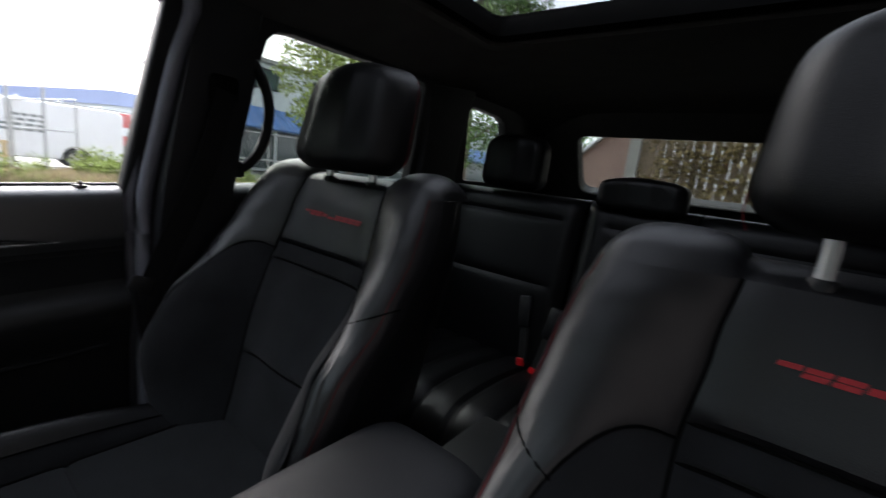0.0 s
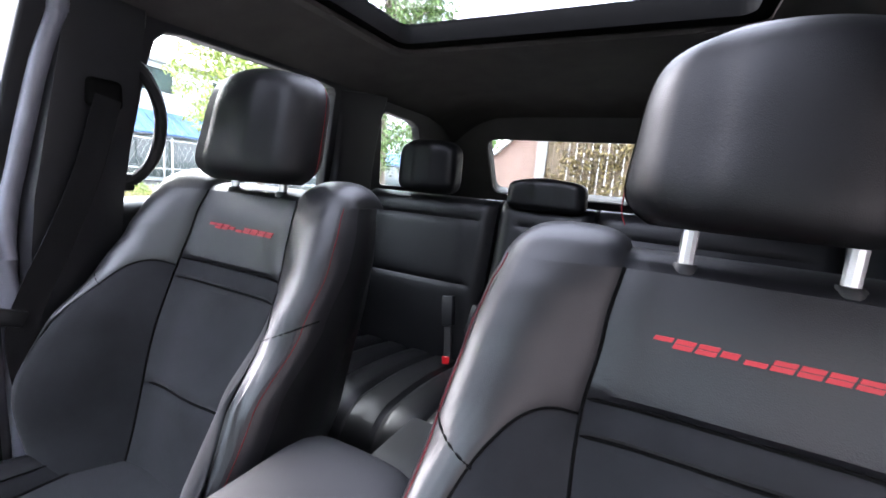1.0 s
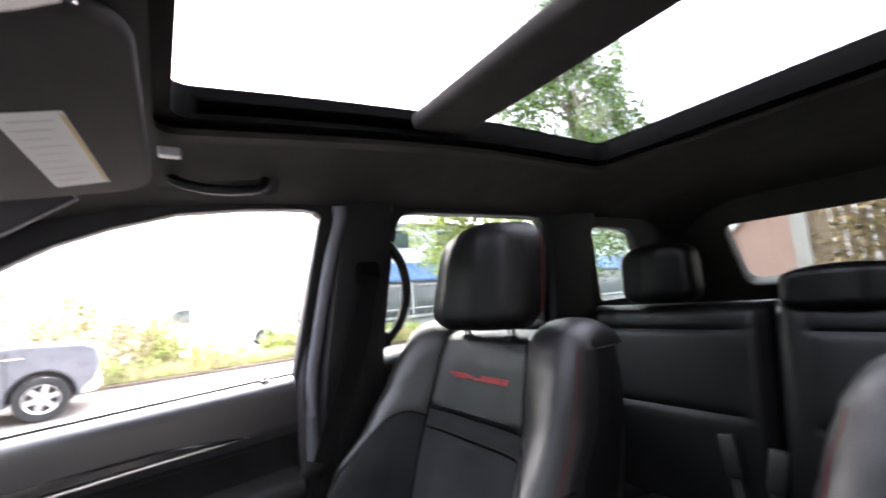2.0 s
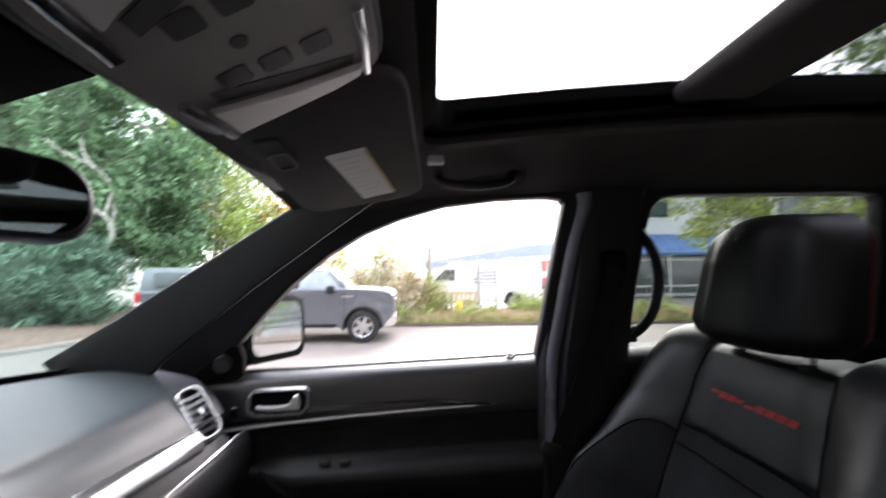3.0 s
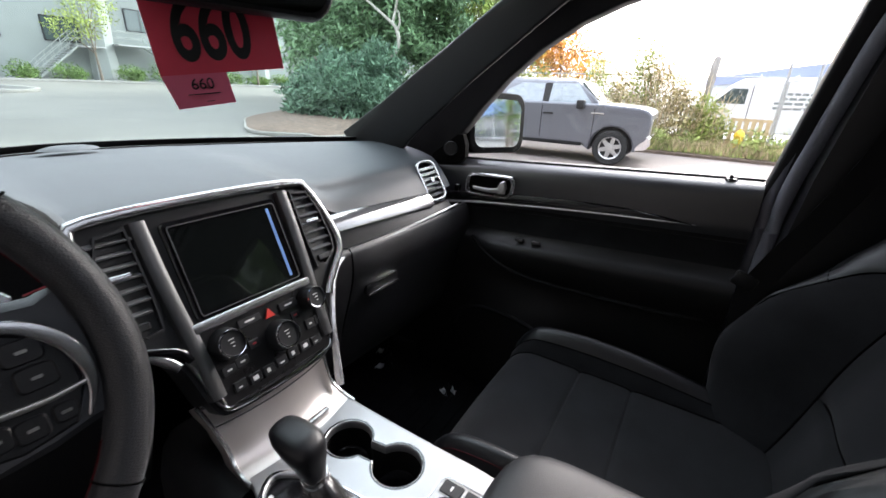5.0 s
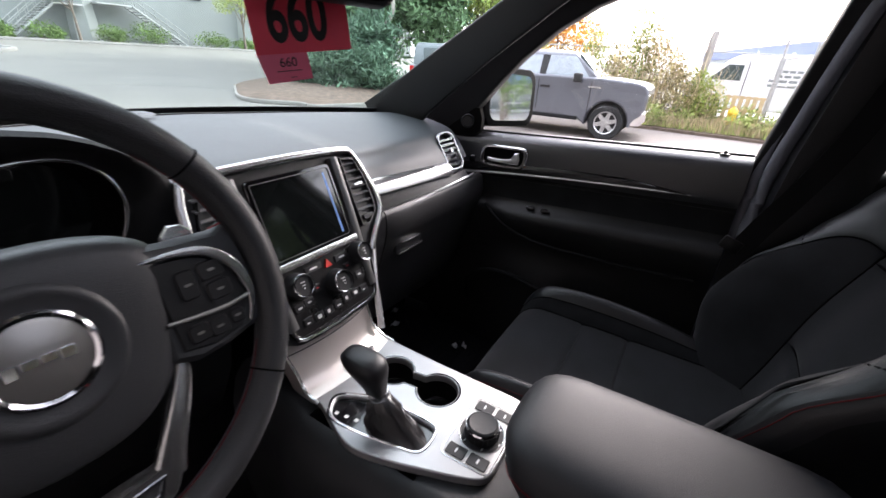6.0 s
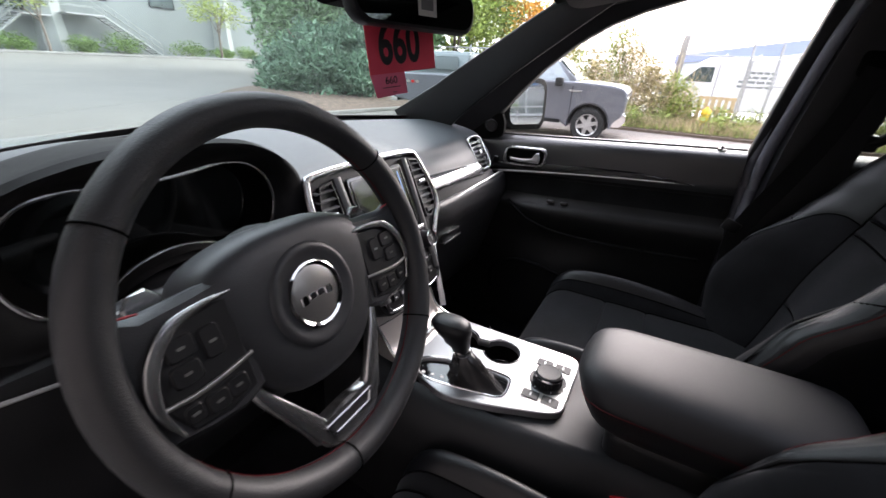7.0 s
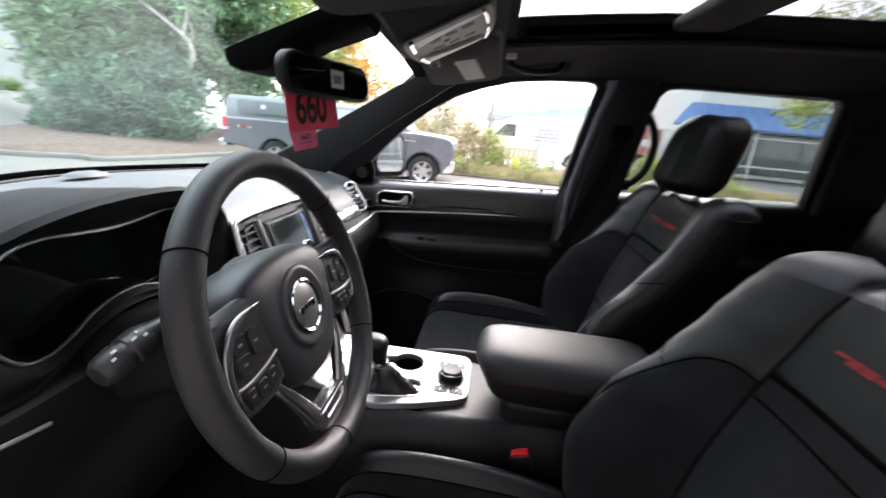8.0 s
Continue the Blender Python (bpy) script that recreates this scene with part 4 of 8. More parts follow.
part("vent_tab", box(-0.005, 0.005, -0.007, 0.007, 0.0, 0.007, 0.001, 1, OUTL @ Matrix.Translation((0.004, 0.0, 0))), M_SATIN, corner)

# centre stack, a plane leaning towards the windscreen
STACK = Matrix(((1, 0, 0, 0.02), (0, 0.403, -0.915, 0.9032), (0, 0.915, 0.403, 1.1), (0, 0, 0, 1)))
BEZ = smooth_path([(-0.15, 0.137, 0), (0.0, 0.14, 0), (0.13, 0.135, 0), (0.155, 0.122, 0), (0.172, 0.08, 0), (0.184, 0.035, 0), (0.18, 0.005, 0), (0.15, -0.028, 0), (0.125, -0.06, 0), (0.115, -0.1, 0), (0.106, -0.135, 0), (0.085, -0.152, 0),
                   (0, -0.156, 0), (-0.085, -0.152, 0), (-0.104, -0.135, 0), (-0.112, -0.1, 0), (-0.122, -0.06, 0), (-0.15, -0.028, 0), (-0.178, 0.005, 0), (-0.184, 0.035, 0), (-0.18, 0.08, 0), (-0.172, 0.12, 0)], 3, True)
BEZ = [(p.x, p.y) for p in BEZ]
bm = bmesh.new()
add_prism(bm, [(x * 0.985, y * 0.985) for x, y in BEZ], -0.06, 0.0, STACK)
part("stack_panel", bm, M_PLASTIC, dash, "dark grey centre stack panel")
k0 = next(i for i, p in enumerate(BEZ) if p[1] < -0.062 and p[0] > 0)
k1 = max(i for i, p in enumerate(BEZ) if p[1] < -0.062 and p[0] < 0)
arc = [STACK @ Vector((x, y, 0.004)) for x, y in BEZ[k1 + 1:] + BEZ[:k0]]
nrm = STACK.to_3x3() @ Vector((0, 0, 1))
part("stack_bezel", sweep(bmesh.new(), arc, round_rect(0.014, 0.012, 0.005, 3), up=nrm), M_SATIN, dash, "satin silver stack surround")
arc2 = [STACK @ Vector((x * 0.93, y * 0.94, 0.004)) for x, y in BEZ[k0 - 1:k1 + 2]]
part("lower_surround", sweep(bmesh.new(), arc2, round_rect(0.007, 0.008, 0.003, 2), up=nrm), M_CHROME, dash, "thin chrome lower surround")
scr = part("screen_housing", prism(round_rect(0.172, 0.136, 0.008, 3, 0.004, 0.05), -0.001, 0.006, STACK, 0.002), M_PIANO, dash, "glossy black screen housing")
part("display", prism(round_rect(0.148, 0.116, 0.003, 2, 0.001, 0.049), 0.005, 0.0072, STACK), M_SCREEN, scr, "dark switched-off display")
part("display_rim", flat_frame(round_rect(0.1595, 0.1245, 0.005, 3, 0.004, 0.049), round_rect(0.157, 0.122, 0.004, 3, 0.004, 0.049), 0.006, 0.0078, STACK), M_GRAPHITE, scr)
part("film_edge", box(0.0665, 0.0712, -0.006, 0.104, 0.0072, 0.0076, 0, 1, STACK), mat("blue_protective_film", (0.16, 0.3, 0.62), 0.25, bump=0.0), scr, "blue edge of the protective film")
part("shelf_bar", sweep(bmesh.new(), [STACK @ Vector((x, -0.0245, 0.007)) for x in spaced(-0.094, 0.1, 8)], round_rect(0.014, 0.009, 0.003, 3), up=nrm), M_SATIN, dash, "silver bar under the screen")
# uprights between the vents and the screen
for sg in (-1, 1):
    up = [Vector((sg * 0.104, 0.125, 0)), Vector((sg * 0.103, 0.06, 0)), Vector((sg * 0.1, 0.0, 0)), Vector((sg * 0.096, -0.05, 0)), Vector((sg * 0.094, -0.12, 0))]
    part("upright", sweep(bmesh.new(), [STACK @ p for p in smooth_path(up, 4)], [(-0.011, 0), (-0.009, 0.009), (-0.004, 0.012), (0.004, 0.012), (0.009, 0.009), (0.011, 0)], up=nrm), M_GRAPHITE, dash, "satin graphite upright")
    # tall side vents
    vo = [(sg * x, y) for x, y in ((0.118, 0.122), (0.15, 0.118), (0.164, 0.08), (0.17, 0.03), (0.166, 0.008), (0.14, -0.012), (0.12, -0.01), (0.117, 0.05))]
    well = part("side_vent", prism(vo, 0.0, 0.001, STACK), M_RUBBER, dash, "tall dark air vent beside the screen")
    part("vent_edge", flat_frame(vo, [(sg * 0.142 + (x - sg * 0.142) * 0.9, 0.052 + (y - 0.052) * 0.94) for x, y in vo], 0.0, 0.009, STACK), M_PLASTIC, well)
    for k in range(7):
        y = 0.022 + k * 0.0148
        half = 0.0235 if y > 0.03 else 0.02
        cx = sg * lerp(0.1445, 0.137, (y - 0.02) / 0.1)
        part("slat", box(cx - half, cx + half, -0.0012, 0.0012, -0.004, 0.009, 0.0, 1, STACK @ Matrix.Translation((0, y, 0)) @ Matrix.Rotation(radians(28), 4, "X")), M_SLAT, well)
    part("vent_slider", box(sg * 0.142 - 0.012, sg * 0.142 + 0.012, 0.064, 0.07, 0.006, 0.012, 0.0015, 1, STACK), M_SATIN, well)
    part("vent_thumb", box(sg * 0.146 - 0.016, sg * 0.146 + 0.014, -0.002, 0.008, 0.002, 0.008, 0.0015, 1, STACK), M_PLASTIC, well)
M_CTRL = mat("black_control_panel", (0.008, 0.008, 0.0085), 0.28, bump=0.1, bscale=900)
part("control_panel", prism(round_rect(0.186, 0.112, 0.012, 4, 0.002, -0.083), 0.0, 0.005, STACK, 0.002), M_CTRL, dash, "black control panel with knobs and keys")
ctrl = dash.children[-1]
for kx, ky, kr in ((-0.062, -0.058, 0.019), (0.016, -0.083, 0.02), (0.084, -0.052, 0.017)):
    mk = STACK @ Matrix.Translation((kx, ky, 0.005))
    kn = part("knob", lathe([(kr * 1.18, 0), (kr * 1.1, 0.012), (kr * 1.03, 0.021), (kr * 0.95, 0.023), (kr * 0.85, 0.0215), (0, 0.021)], 28, mk), M_PLASTIC, ctrl, "round black control knob")
    part("knob_ring", lathe([(kr * 0.86, 0.022), (kr * 1.0, 0.0218), (kr * 0.95, 0.0245), (kr * 0.88, 0.0242), (kr * 0.86, 0.022)], 28, mk), M_CHROME, kn)
    for q in range(3):
        part("knob_mark", box(-0.004 + q * 0.0015, 0.004 - q * 0.001, 0.005 - q * 0.005, 0.0062 - q * 0.005, 0.0212, 0.0218, 0, 1, mk), M_WHITE, kn)
for k in range(7):
    mk = STACK @ Matrix.Translation((-0.064 + k * 0.0222, -0.119 - 0.002 * math.sin(k), 0.005))
    ky = part("key", box(-0.0098, 0.0098, -0.0075, 0.0075, 0, 0.003, 0.0015, 1, mk), M_PLASTIC, ctrl)
    part("key_mark", box(-0.004, 0.004 if k % 2 else 0.001, -0.003, 0.003 if k % 3 else -0.001, 0.003, 0.0034, 0, 1, mk), M_WHITE, ky)
for kx, ky, w, h, mt in ((-0.02, -0.043, 0.03, 0.007, M_WHITE), (0.045, -0.046, 0.026, 0.007, M_WHITE), (0.07, -0.09, 0.012, 0.01, M_WHITE), (0.088, -0.089, 0.012, 0.01, M_WHITE), (-0.07, -0.093, 0.014, 0.008, M_WHITE), (-0.05, -0.091, 0.014, 0.008, M_WHITE), (-0.026, -0.076, 0.01, 0.006, M_RED), (0.05, -0.066, 0.01, 0.005, M_RED)):
    mk = STACK @ Matrix.Translation((kx, ky, 0.005))
    kb = part("key", box(-w / 2 - 0.003, w / 2 + 0.003, -h / 2 - 0.003, h / 2 + 0.003, 0, 0.0025, 0.001, 1, mk), M_PLASTIC, ctrl)
    part("key_mark", box(-w / 4, w / 4, -0.0012, 0.0012, 0.0025, 0.0029, 0, 1, mk), mt, kb)
mk = STACK @ Matrix.Translation((0.011, -0.046, 0.005))
part("hazard_key", prism([(-0.008, -0.006), (0.008, -0.006), (0, 0.008)], 0, 0.0035, mk), mat("red_hazard", (0.5, 0.03, 0.02), 0.4, bump=0), ctrl, "red hazard triangle key")
# left hook of the lower trim and knee panel
part("trim_hook", sweep(bmesh.new(), smooth_path([(-0.29, 0.9, 1.07), (-0.22, 0.885, 1.078), (-0.15, 0.885, 1.085), (-0.1, 0.878, 1.068), (-0.088, 0.872, 1.05)], 5), round_rect(0.008, 0.01, 0.0035, 3)), M_PIANO, dash, "glossy dark end of the lower trim")

# instrument panel
RIM_HALF = [(0.0, 1.2685), (0.045, 1.2715), (0.085, 1.275), (0.12, 1.269), (0.146, 1.248), (0.157, 1.215), (0.15, 1.182), (0.132, 1.158), (0.108, 1.152), (0.08, 1.16), (0.05, 1.176), (0.022, 1.184), (0.0, 1.186)]
RIM = [(x, z) for x, z in RIM_HALF] + [(-x, z) for x, z in RIM_HALF[-2:0:-1]]
RIM = smooth_path([(-0.364 + x, 0.957 + 0.06 * (z - 1.15), z) for x, z in RIM], 4, True)
rimp = part("instrument_ring", sweep(bmesh.new(), RIM, ring(0.0026, 8), True, Vector((0, 1, 0))), M_SATIN, dash, "chrome outlined instrument ring")
ctr = Vector((-0.364, 0.99, 1.217))
bm = bmesh.new()
add_loft(bm, [[p for p in RIM], [ctr + (p - ctr) * 0.94 + Vector((0, 0.022, 0)) for p in RIM], [ctr + (p - ctr) * 0.86 + Vector((0, 0.03, 0)) for p in RIM]], caps=False)
part("instrument_well", bm, M_WELLSHADE, rimp, "tapering well of the instruments, blackened as in shade", 60)
face = bmesh.new()
face.faces.new([face.verts.new(ctr + (p - ctr) * 0.87 + Vector((0, 0.03, 0))) for p in RIM])
part("instrument_face", face, M_SCREEN, rimp, "dark switched-off instrument face")
# soft face between the hood's lip and the ring
def lip_reach(p):
    """Where a line from the middle of the ring through p meets the hood's lip, or the knee panel below."""
    dx, dz = p.x + 0.364, p.z - 1.205
    f = 1.0
    while f < 1.75:
        x, z = -0.364 + dx * f, 1.205 + dz * f
        if z > dash_lip(x)[1] - 0.003:
            break
        f += 0.01
    y, _ = dash_lip(x)
    up = Vector((x, y, 1.205 + dz * f))
    low = Vector((-0.364 + dx * 1.32, 0.946, 1.196 + dz * 1.3))
    k = max(0.0, min(1.0, (p.z - 1.185) / 0.06))
    k = k * k * (3 - 2 * k)
    return low.lerp(up, k), k


rows = [[], [], [], []]
for p in RIM:
    o, k = lip_reach(p)
    inw = (p - o).normalized()
    rows[0].append(o + Vector((0, 0.008 * k, 0.0)))
    rows[1].append(o + inw * 0.004 + Vector((0, -0.007 * k, -0.001)))
    rows[2].append(o + inw * 0.014 + Vector((0, -0.012 * k, 0)))
    rows[3].append(o.lerp(p, 0.6) + Vector((0, -0.007, 0)))
bm = bmesh.new()
add_loft(bm, rows + [[p + Vector((0, 0.001, 0)) for p in RIM]], caps=False)
part("instrument_shroud", bm, M_PADSHADE, dash, "soft face round the instruments, darkened as in shade", 70)
# knee panel on the driver side
def knee(x, k):
    p = [(0.965, 1.132), (0.938, 1.12), (0.925, 1.09), (0.93, 1.03), (0.96, 0.9), (1.02, 0.78), (1.12, 0.68)][int(k)]
    return (x, p[0] + 0.25 * max(0, -0.5 - x) ** 1.5, p[1])
part("knee_panel", surface(knee, spaced(-0.73, -0.12, 14), range(7), thick=Vector((0, 0.02, 0))), M_PLASTIC, dash, "black knee panel under the wheel")
part("knee_line", tube(smooth_path([(-0.72, 0.985, 1.13), (-0.6, 0.928, 1.121), (-0.553, 0.92, 1.115), (-0.51, 0.918, 1.108)], 5), 0.0023, 6), M_BRIGHT, dash, "thin silver trim line")
part("corner_vent", flat_frame(round_rect(0.062, 0.115, 0.022, 5), round_rect(0.042, 0.092, 0.013, 5), 0.0, 0.012, Matrix.Translation((-0.64, 1.0, 1.14)) @ Matrix.Rotation(radians(24), 4, "Z") @ Matrix.Rotation(radians(70), 4, "X"), 0.25), M_SATIN, dash)

# ---- steering column and wheel ----
WC = Vector((-0.37, 0.727, 1.2))
WHEEL = Matrix.Translation(WC) @ Matrix.Rotation(radians(90 - 20), 4, "X")
WZ = WHEEL.to_3x3() @ Vector((0, 0, 1))
M_STALK = mat("grey_stalk_plastic", (0.03, 0.03, 0.032), 0.4, bump=0.2, bscale=1100)
col = thing("steering_column", (-0.37, 0.85, 1.15), "black steering column shroud with stalk", "steering column")
part("shroud", loft([[WHEEL @ Vector((x * s, y * s - 0.012, z)) for x, y in round_rect(0.12, 0.1, 0.035, 4)] for z, s in ((-0.05, 0.9), (-0.1, 1.0), (-0.24, 1.1))]), M_PLASTIC, col)
stalk = part("stalk", tube([(-0.405, 0.84, 1.185), (-0.43, 0.85, 1.188), (-0.46, 0.856, 1.186)], 0.011, 12), M_STALK, col)
STK = look((-0.508, 0.862, 1.166), (-0.445, 0.857, 1.184)) @ Matrix.Rotation(radians(180), 4, "X")
part("stalk_head", lathe([(0.0, 0.0), (0.012, 0.002), (0.0165, 0.008), (0.018, 0.026), (0.0165, 0.028), (0.0165, 0.032), (0.0185, 0.034), (0.018, 0.052), (0.013, 0.066), (0, 0.067)], 18, STK), M_STALK, stalk, "ribbed black stalk end")
TIP, ROOT = Vector((-0.508, 0.862, 1.166)), Vector((-0.445, 0.857, 1.184))
ax = (ROOT - TIP).normalized()
upw = Vector((-0.35, -0.45, 0.82))
upw = (upw - ax * upw.dot(ax)).normalized()
side_ = upw.cross(ax)
for k, (d, w, e) in enumerate(((0.014, 0.004, -0.003), (0.02, 0.005, 0.003), (0.04, 0.006, 0.0), (0.047, 0.003, 0.004), (0.05, 0.004, -0.004))):
    o = TIP + ax * d + upw * (0.0183 - 0.3 * abs(e) ** 1.3) + side_ * e
    mk = Matrix(((ax.x, side_.x, upw.x, o.x), (ax.y, side_.y, upw.y, o.y), (ax.z, side_.z, upw.z, o.z), (0, 0, 0, 1)))
    part("stalk_mark", box(-w / 2, w / 2, -0.0014, 0.0014, -0.001, 0.0006, 0, 1, mk), M_WHITE, stalk)
M_RIM = mat("wheel_rim_leather", (0.0186, 0.0193, 0.021), 0.5, bump=0.4, bscale=700, voro=True)
M_PAD = mat("wheel_pad_skin", (0.0262, 0.0276, 0.0302), 0.45, bump=0.35, bscale=900, voro=True, var=0.08)
wheel = thing("steering_wheel", tuple(WC), "black leather steering wheel with silver spoke trim", "steering wheel")
bm = bmesh.new()
sweep(bm, [WHEEL @ Vector((0.172 * math.cos(a), 0.172 * math.sin(a), 0)) for a in spaced(0, 2 * math.pi, 72)[:-1]], ring(0.0155, 14, 0.0175), True, WZ)
rim = part("rim", bm, M_RIM, wheel, "thick black leather wheel rim")
for ang in (38, 142, 215, 262, 325):
    a = radians(ang)
    o = WHEEL @ Vector((0.172 * math.cos(a), 0.172 * math.sin(a), 0))
    d = WHEEL.to_3x3() @ Vector((math.cos(a), math.sin(a), 0))
    part("rim_seam", tube([o + d * 0.0158 * math.cos(b) + WZ * 0.0178 * math.sin(b) for b in spaced(0, 2 * math.pi, 18)[:-1]], 0.0009, 5, True, d.cross(WZ)), M_SEAM, rim)
for a0, a1 in ((20, 50), (130, 160), (205, 335)):
    pts = [WHEEL @ Vector((0.1565 * math.cos(radians(a)), 0.1565 * math.sin(radians(a)), -0.001)) for a in spaced(a0, a1, 40)]
    part("rim_stitch", tube(pts, 0.0007, 5), M_THREAD, rim, "dark red stitching inside the rim")
PAD = [(0, 0.073), (0.04, 0.0715), (0.077, 0.062), (0.096, 0.046), (0.099, 0.02), (0.089, -0.022), (0.07, -0.062), (0.045, -0.082), (0.02, -0.089), (0, -0.09)]
PAD = PAD + [(-x, y) for x, y in PAD[-2:0:-1]]
PAD = [(p.x, p.y) for p in smooth_path([(x, y, 0) for x, y in PAD], 3, True)]
loops = []
for z, s in ((-0.075, 0.9), (-0.05, 0.98), (-0.025, 1.0), (-0.014, 0.985), (-0.006, 0.955), (0.0, 0.9), (0.0035, 0.8), (0.0055, 0.65), (0.006, 0.45), (0.006, 0.2)):
    loops.append([WHEEL @ Vector((x * s, y * s + 0.012 * max(0.0, -0.02 - z) * (1 if y > 0 else 0), z)) for x, y in PAD])
pad = part("airbag_pad", loft(loops), M_PAD, wheel, "rounded black airbag cover", 60)
BADGE = WHEEL @ Matrix.Translation((0.001, -0.001, 0.0055))
part("badge_dish", lathe([(0.052, -0.003), (0.049, 0.0022), (0.045, 0.0032), (0.041, 0.0022), (0.034, 0.0008), (0.026, 0.0008)], 40, BADGE), M_PAD, pad, "raised round rim of the badge dish", 60)
part("badge_ring", lathe([(0.0275, 0.0005), (0.0318, 0.0008), (0.0325, 0.003), (0.0305, 0.004), (0.028, 0.0025)], 40, BADGE), M_CHROME, pad, "chrome badge ring")
bdg = part("badge_disc", lathe([(0, 0.003), (0.025, 0.0026), (0.0285, 0.001)], 40, BADGE), M_DIM, pad, "satin grey round badge")
for k, (x, w, h, dy) in enumerate(((-0.0165, 0.008, 0.012, -0.001), (-0.0065, 0.009, 0.008, 0), (0.0035, 0.009, 0.008, 0), (0.0135, 0.009, 0.011, -0.0015))):
    part("badge_mark", prism(round_rect(w, h * 0.75, 0.0015, 3, x, dy), 0.0024, 0.0042, BADGE, 0.0006), M_CHROME, bdg)


def taper(path, wide, thin, h, m):
    """Flat trim along a line, widest in the middle."""
    pts = [m @ p for p in smooth_path(path, 6)]
    return sweep(bmesh.new(), pts, lambda t: round_rect(lerp(thin, wide, math.sin(math.pi * min(1, max(0, t))) ** 1.2), h, h * 0.4, 3), up=WZ)


for sg in (-1, 1):
    # spoke body, key field and trims
    sp = [(sg * x, y) for x, y in ((0.07, 0.05), (0.1, 0.048), (0.14, 0.046), (0.162, 0.055), (0.167, 0.02), (0.167, -0.02), (0.163, -0.05), (0.146, -0.052), (0.12, -0.057), (0.09, -0.058), (0.07, -0.05))]
    spoke = part("spoke", prism(sp, -0.012, 0.001, WHEEL, 0.006), M_PAD, wheel, "black leather covered spoke")
    part("key_field", prism([(sg * x, y) for x, y in ((0.078, 0.034), (0.11, 0.032), (0.135, 0.02), (0.146, 0.0), (0.145, -0.025), (0.135, -0.046), (0.105, -0.05), (0.08, -0.044))], 0.0, 0.003, WHEEL, 0.002), M_PLASTIC, spoke, "black key field")
    part("spoke_trim", taper([(sg * 0.074, 0.037, 0.002), (sg * 0.1, 0.036, 0.004), (sg * 0.125, 0.03, 0.005), (sg * 0.143, 0.012, 0.005), (sg * 0.15, -0.008, 0.005), (sg * 0.149, -0.026, 0.004), (sg * 0.142, -0.044, 0.002)], 0.0105, 0.003, 0.0045, WHEEL), M_SATIN, spoke, "satin silver spoke outline")
    part("spoke_bar", taper([(sg * 0.148, -0.02, 0.0045), (sg * 0.125, -0.022, 0.005), (sg * 0.1, -0.02, 0.005), (sg * 0.076, -0.017, 0.003)], 0.0045, 0.0035, 0.0035, WHEEL), M_DIM, spoke, "satin silver divider bar")
    for kx, ky, w, h in ((0.101, 0.008, 0.016, 0.026), (0.123, 0.014, 0.022, 0.017), (0.125, -0.005, 0.022, 0.017), (0.096, -0.034, 0.018, 0.016), (0.113, -0.036, 0.018, 0.016), (0.131, -0.034, 0.014, 0.014)):
        ky_ = part("key", prism(round_rect(w, h, 0.004, 3, sg * kx, ky), 0.0025, 0.0052, WHEEL, 0.0015), M_PLASTIC, spoke)
        part("key_mark", prism(round_rect(0.006, 0.0022, 0.0005, 1, sg * kx, ky), 0.0051, 0.0055, WHEEL), M_DIM, ky_)
    # shift paddle behind the spoke
    part("paddle", loft([[WHEEL @ Vector((sg * x, y, z)) for x, y in ((0.108, 0.05 + e), (0.116, 0.058 + e), (0.127 + e, 0.057), (0.134 + e, 0.049), (0.133, 0.037), (0.11, 0.034))] for z, e in ((-0.033, -0.001), (-0.03, 0.001), (-0.027, 0.001), (-0.025, -0.001))]), M_SATIN, wheel, "silver metal shift paddle")
    part("spoke_stitch", tube([WHEEL @ Vector((sg * x, y, 0.0)) for x, y in ((0.136, 0.0478), (0.15, 0.05), (0.16, 0.056))], 0.0009, 5), M_RED, spoke, "red stitching")
    # arm of the lower spoke, running down beside the pad
    part("lower_arm", sweep(bmesh.new(), [WHEEL @ q for q in smooth_path([(sg * 0.083, -0.036, -0.016), (sg * 0.077, -0.06, -0.012), (sg * 0.062, -0.088, -0.009), (sg * 0.047, -0.114, -0.008), (sg * 0.038, -0.132, -0.008)], 5)], lambda t: round_rect(lerp(0.009, 0.025, t), 0.012, 0.004, 3), up=WZ), M_SATIN, wheel, "satin silver lower spoke arm")
outl = [(p.x, p.y) for p in smooth_path([(-0.048, -0.118, 0), (-0.036, -0.121, 0), (0, -0.1195, 0), (0.036, -0.121, 0), (0.048, -0.118, 0), (0.046, -0.135, 0), (0.036, -0.15, 0), (0.018, -0.157, 0), (-0.018, -0.157, 0), (-0.036, -0.15, 0), (-0.046, -0.135, 0)], 4, True)]
low = part("lower_spoke", prism(outl, -0.018, -0.002, WHEEL, 0.003), M_SATIN, wheel, "satin silver lower spoke plate")
part("lower_badge", flat_frame([(-0.034, -0.128), (0.034, -0.128), (0.027, -0.142), (-0.027, -0.142)], [(-0.031, -0.13), (0.031, -0.13), (0.025, -0.14), (-0.025, -0.14)], -0.002, -0.0005, WHEEL), M_CHROME, low)
part("rear_cover", lathe([(0.0, -0.03), (0.07, -0.034), (0.075, -0.06), (0.06, -0.09)], 24, WHEEL), M_PLASTIC, wheel, "black cover behind the hub")

# ---- centre console ----
console = thing("center_console", (0, 0.5, 0.5), "black centre console with silver shift panel and padded armrest", "console")


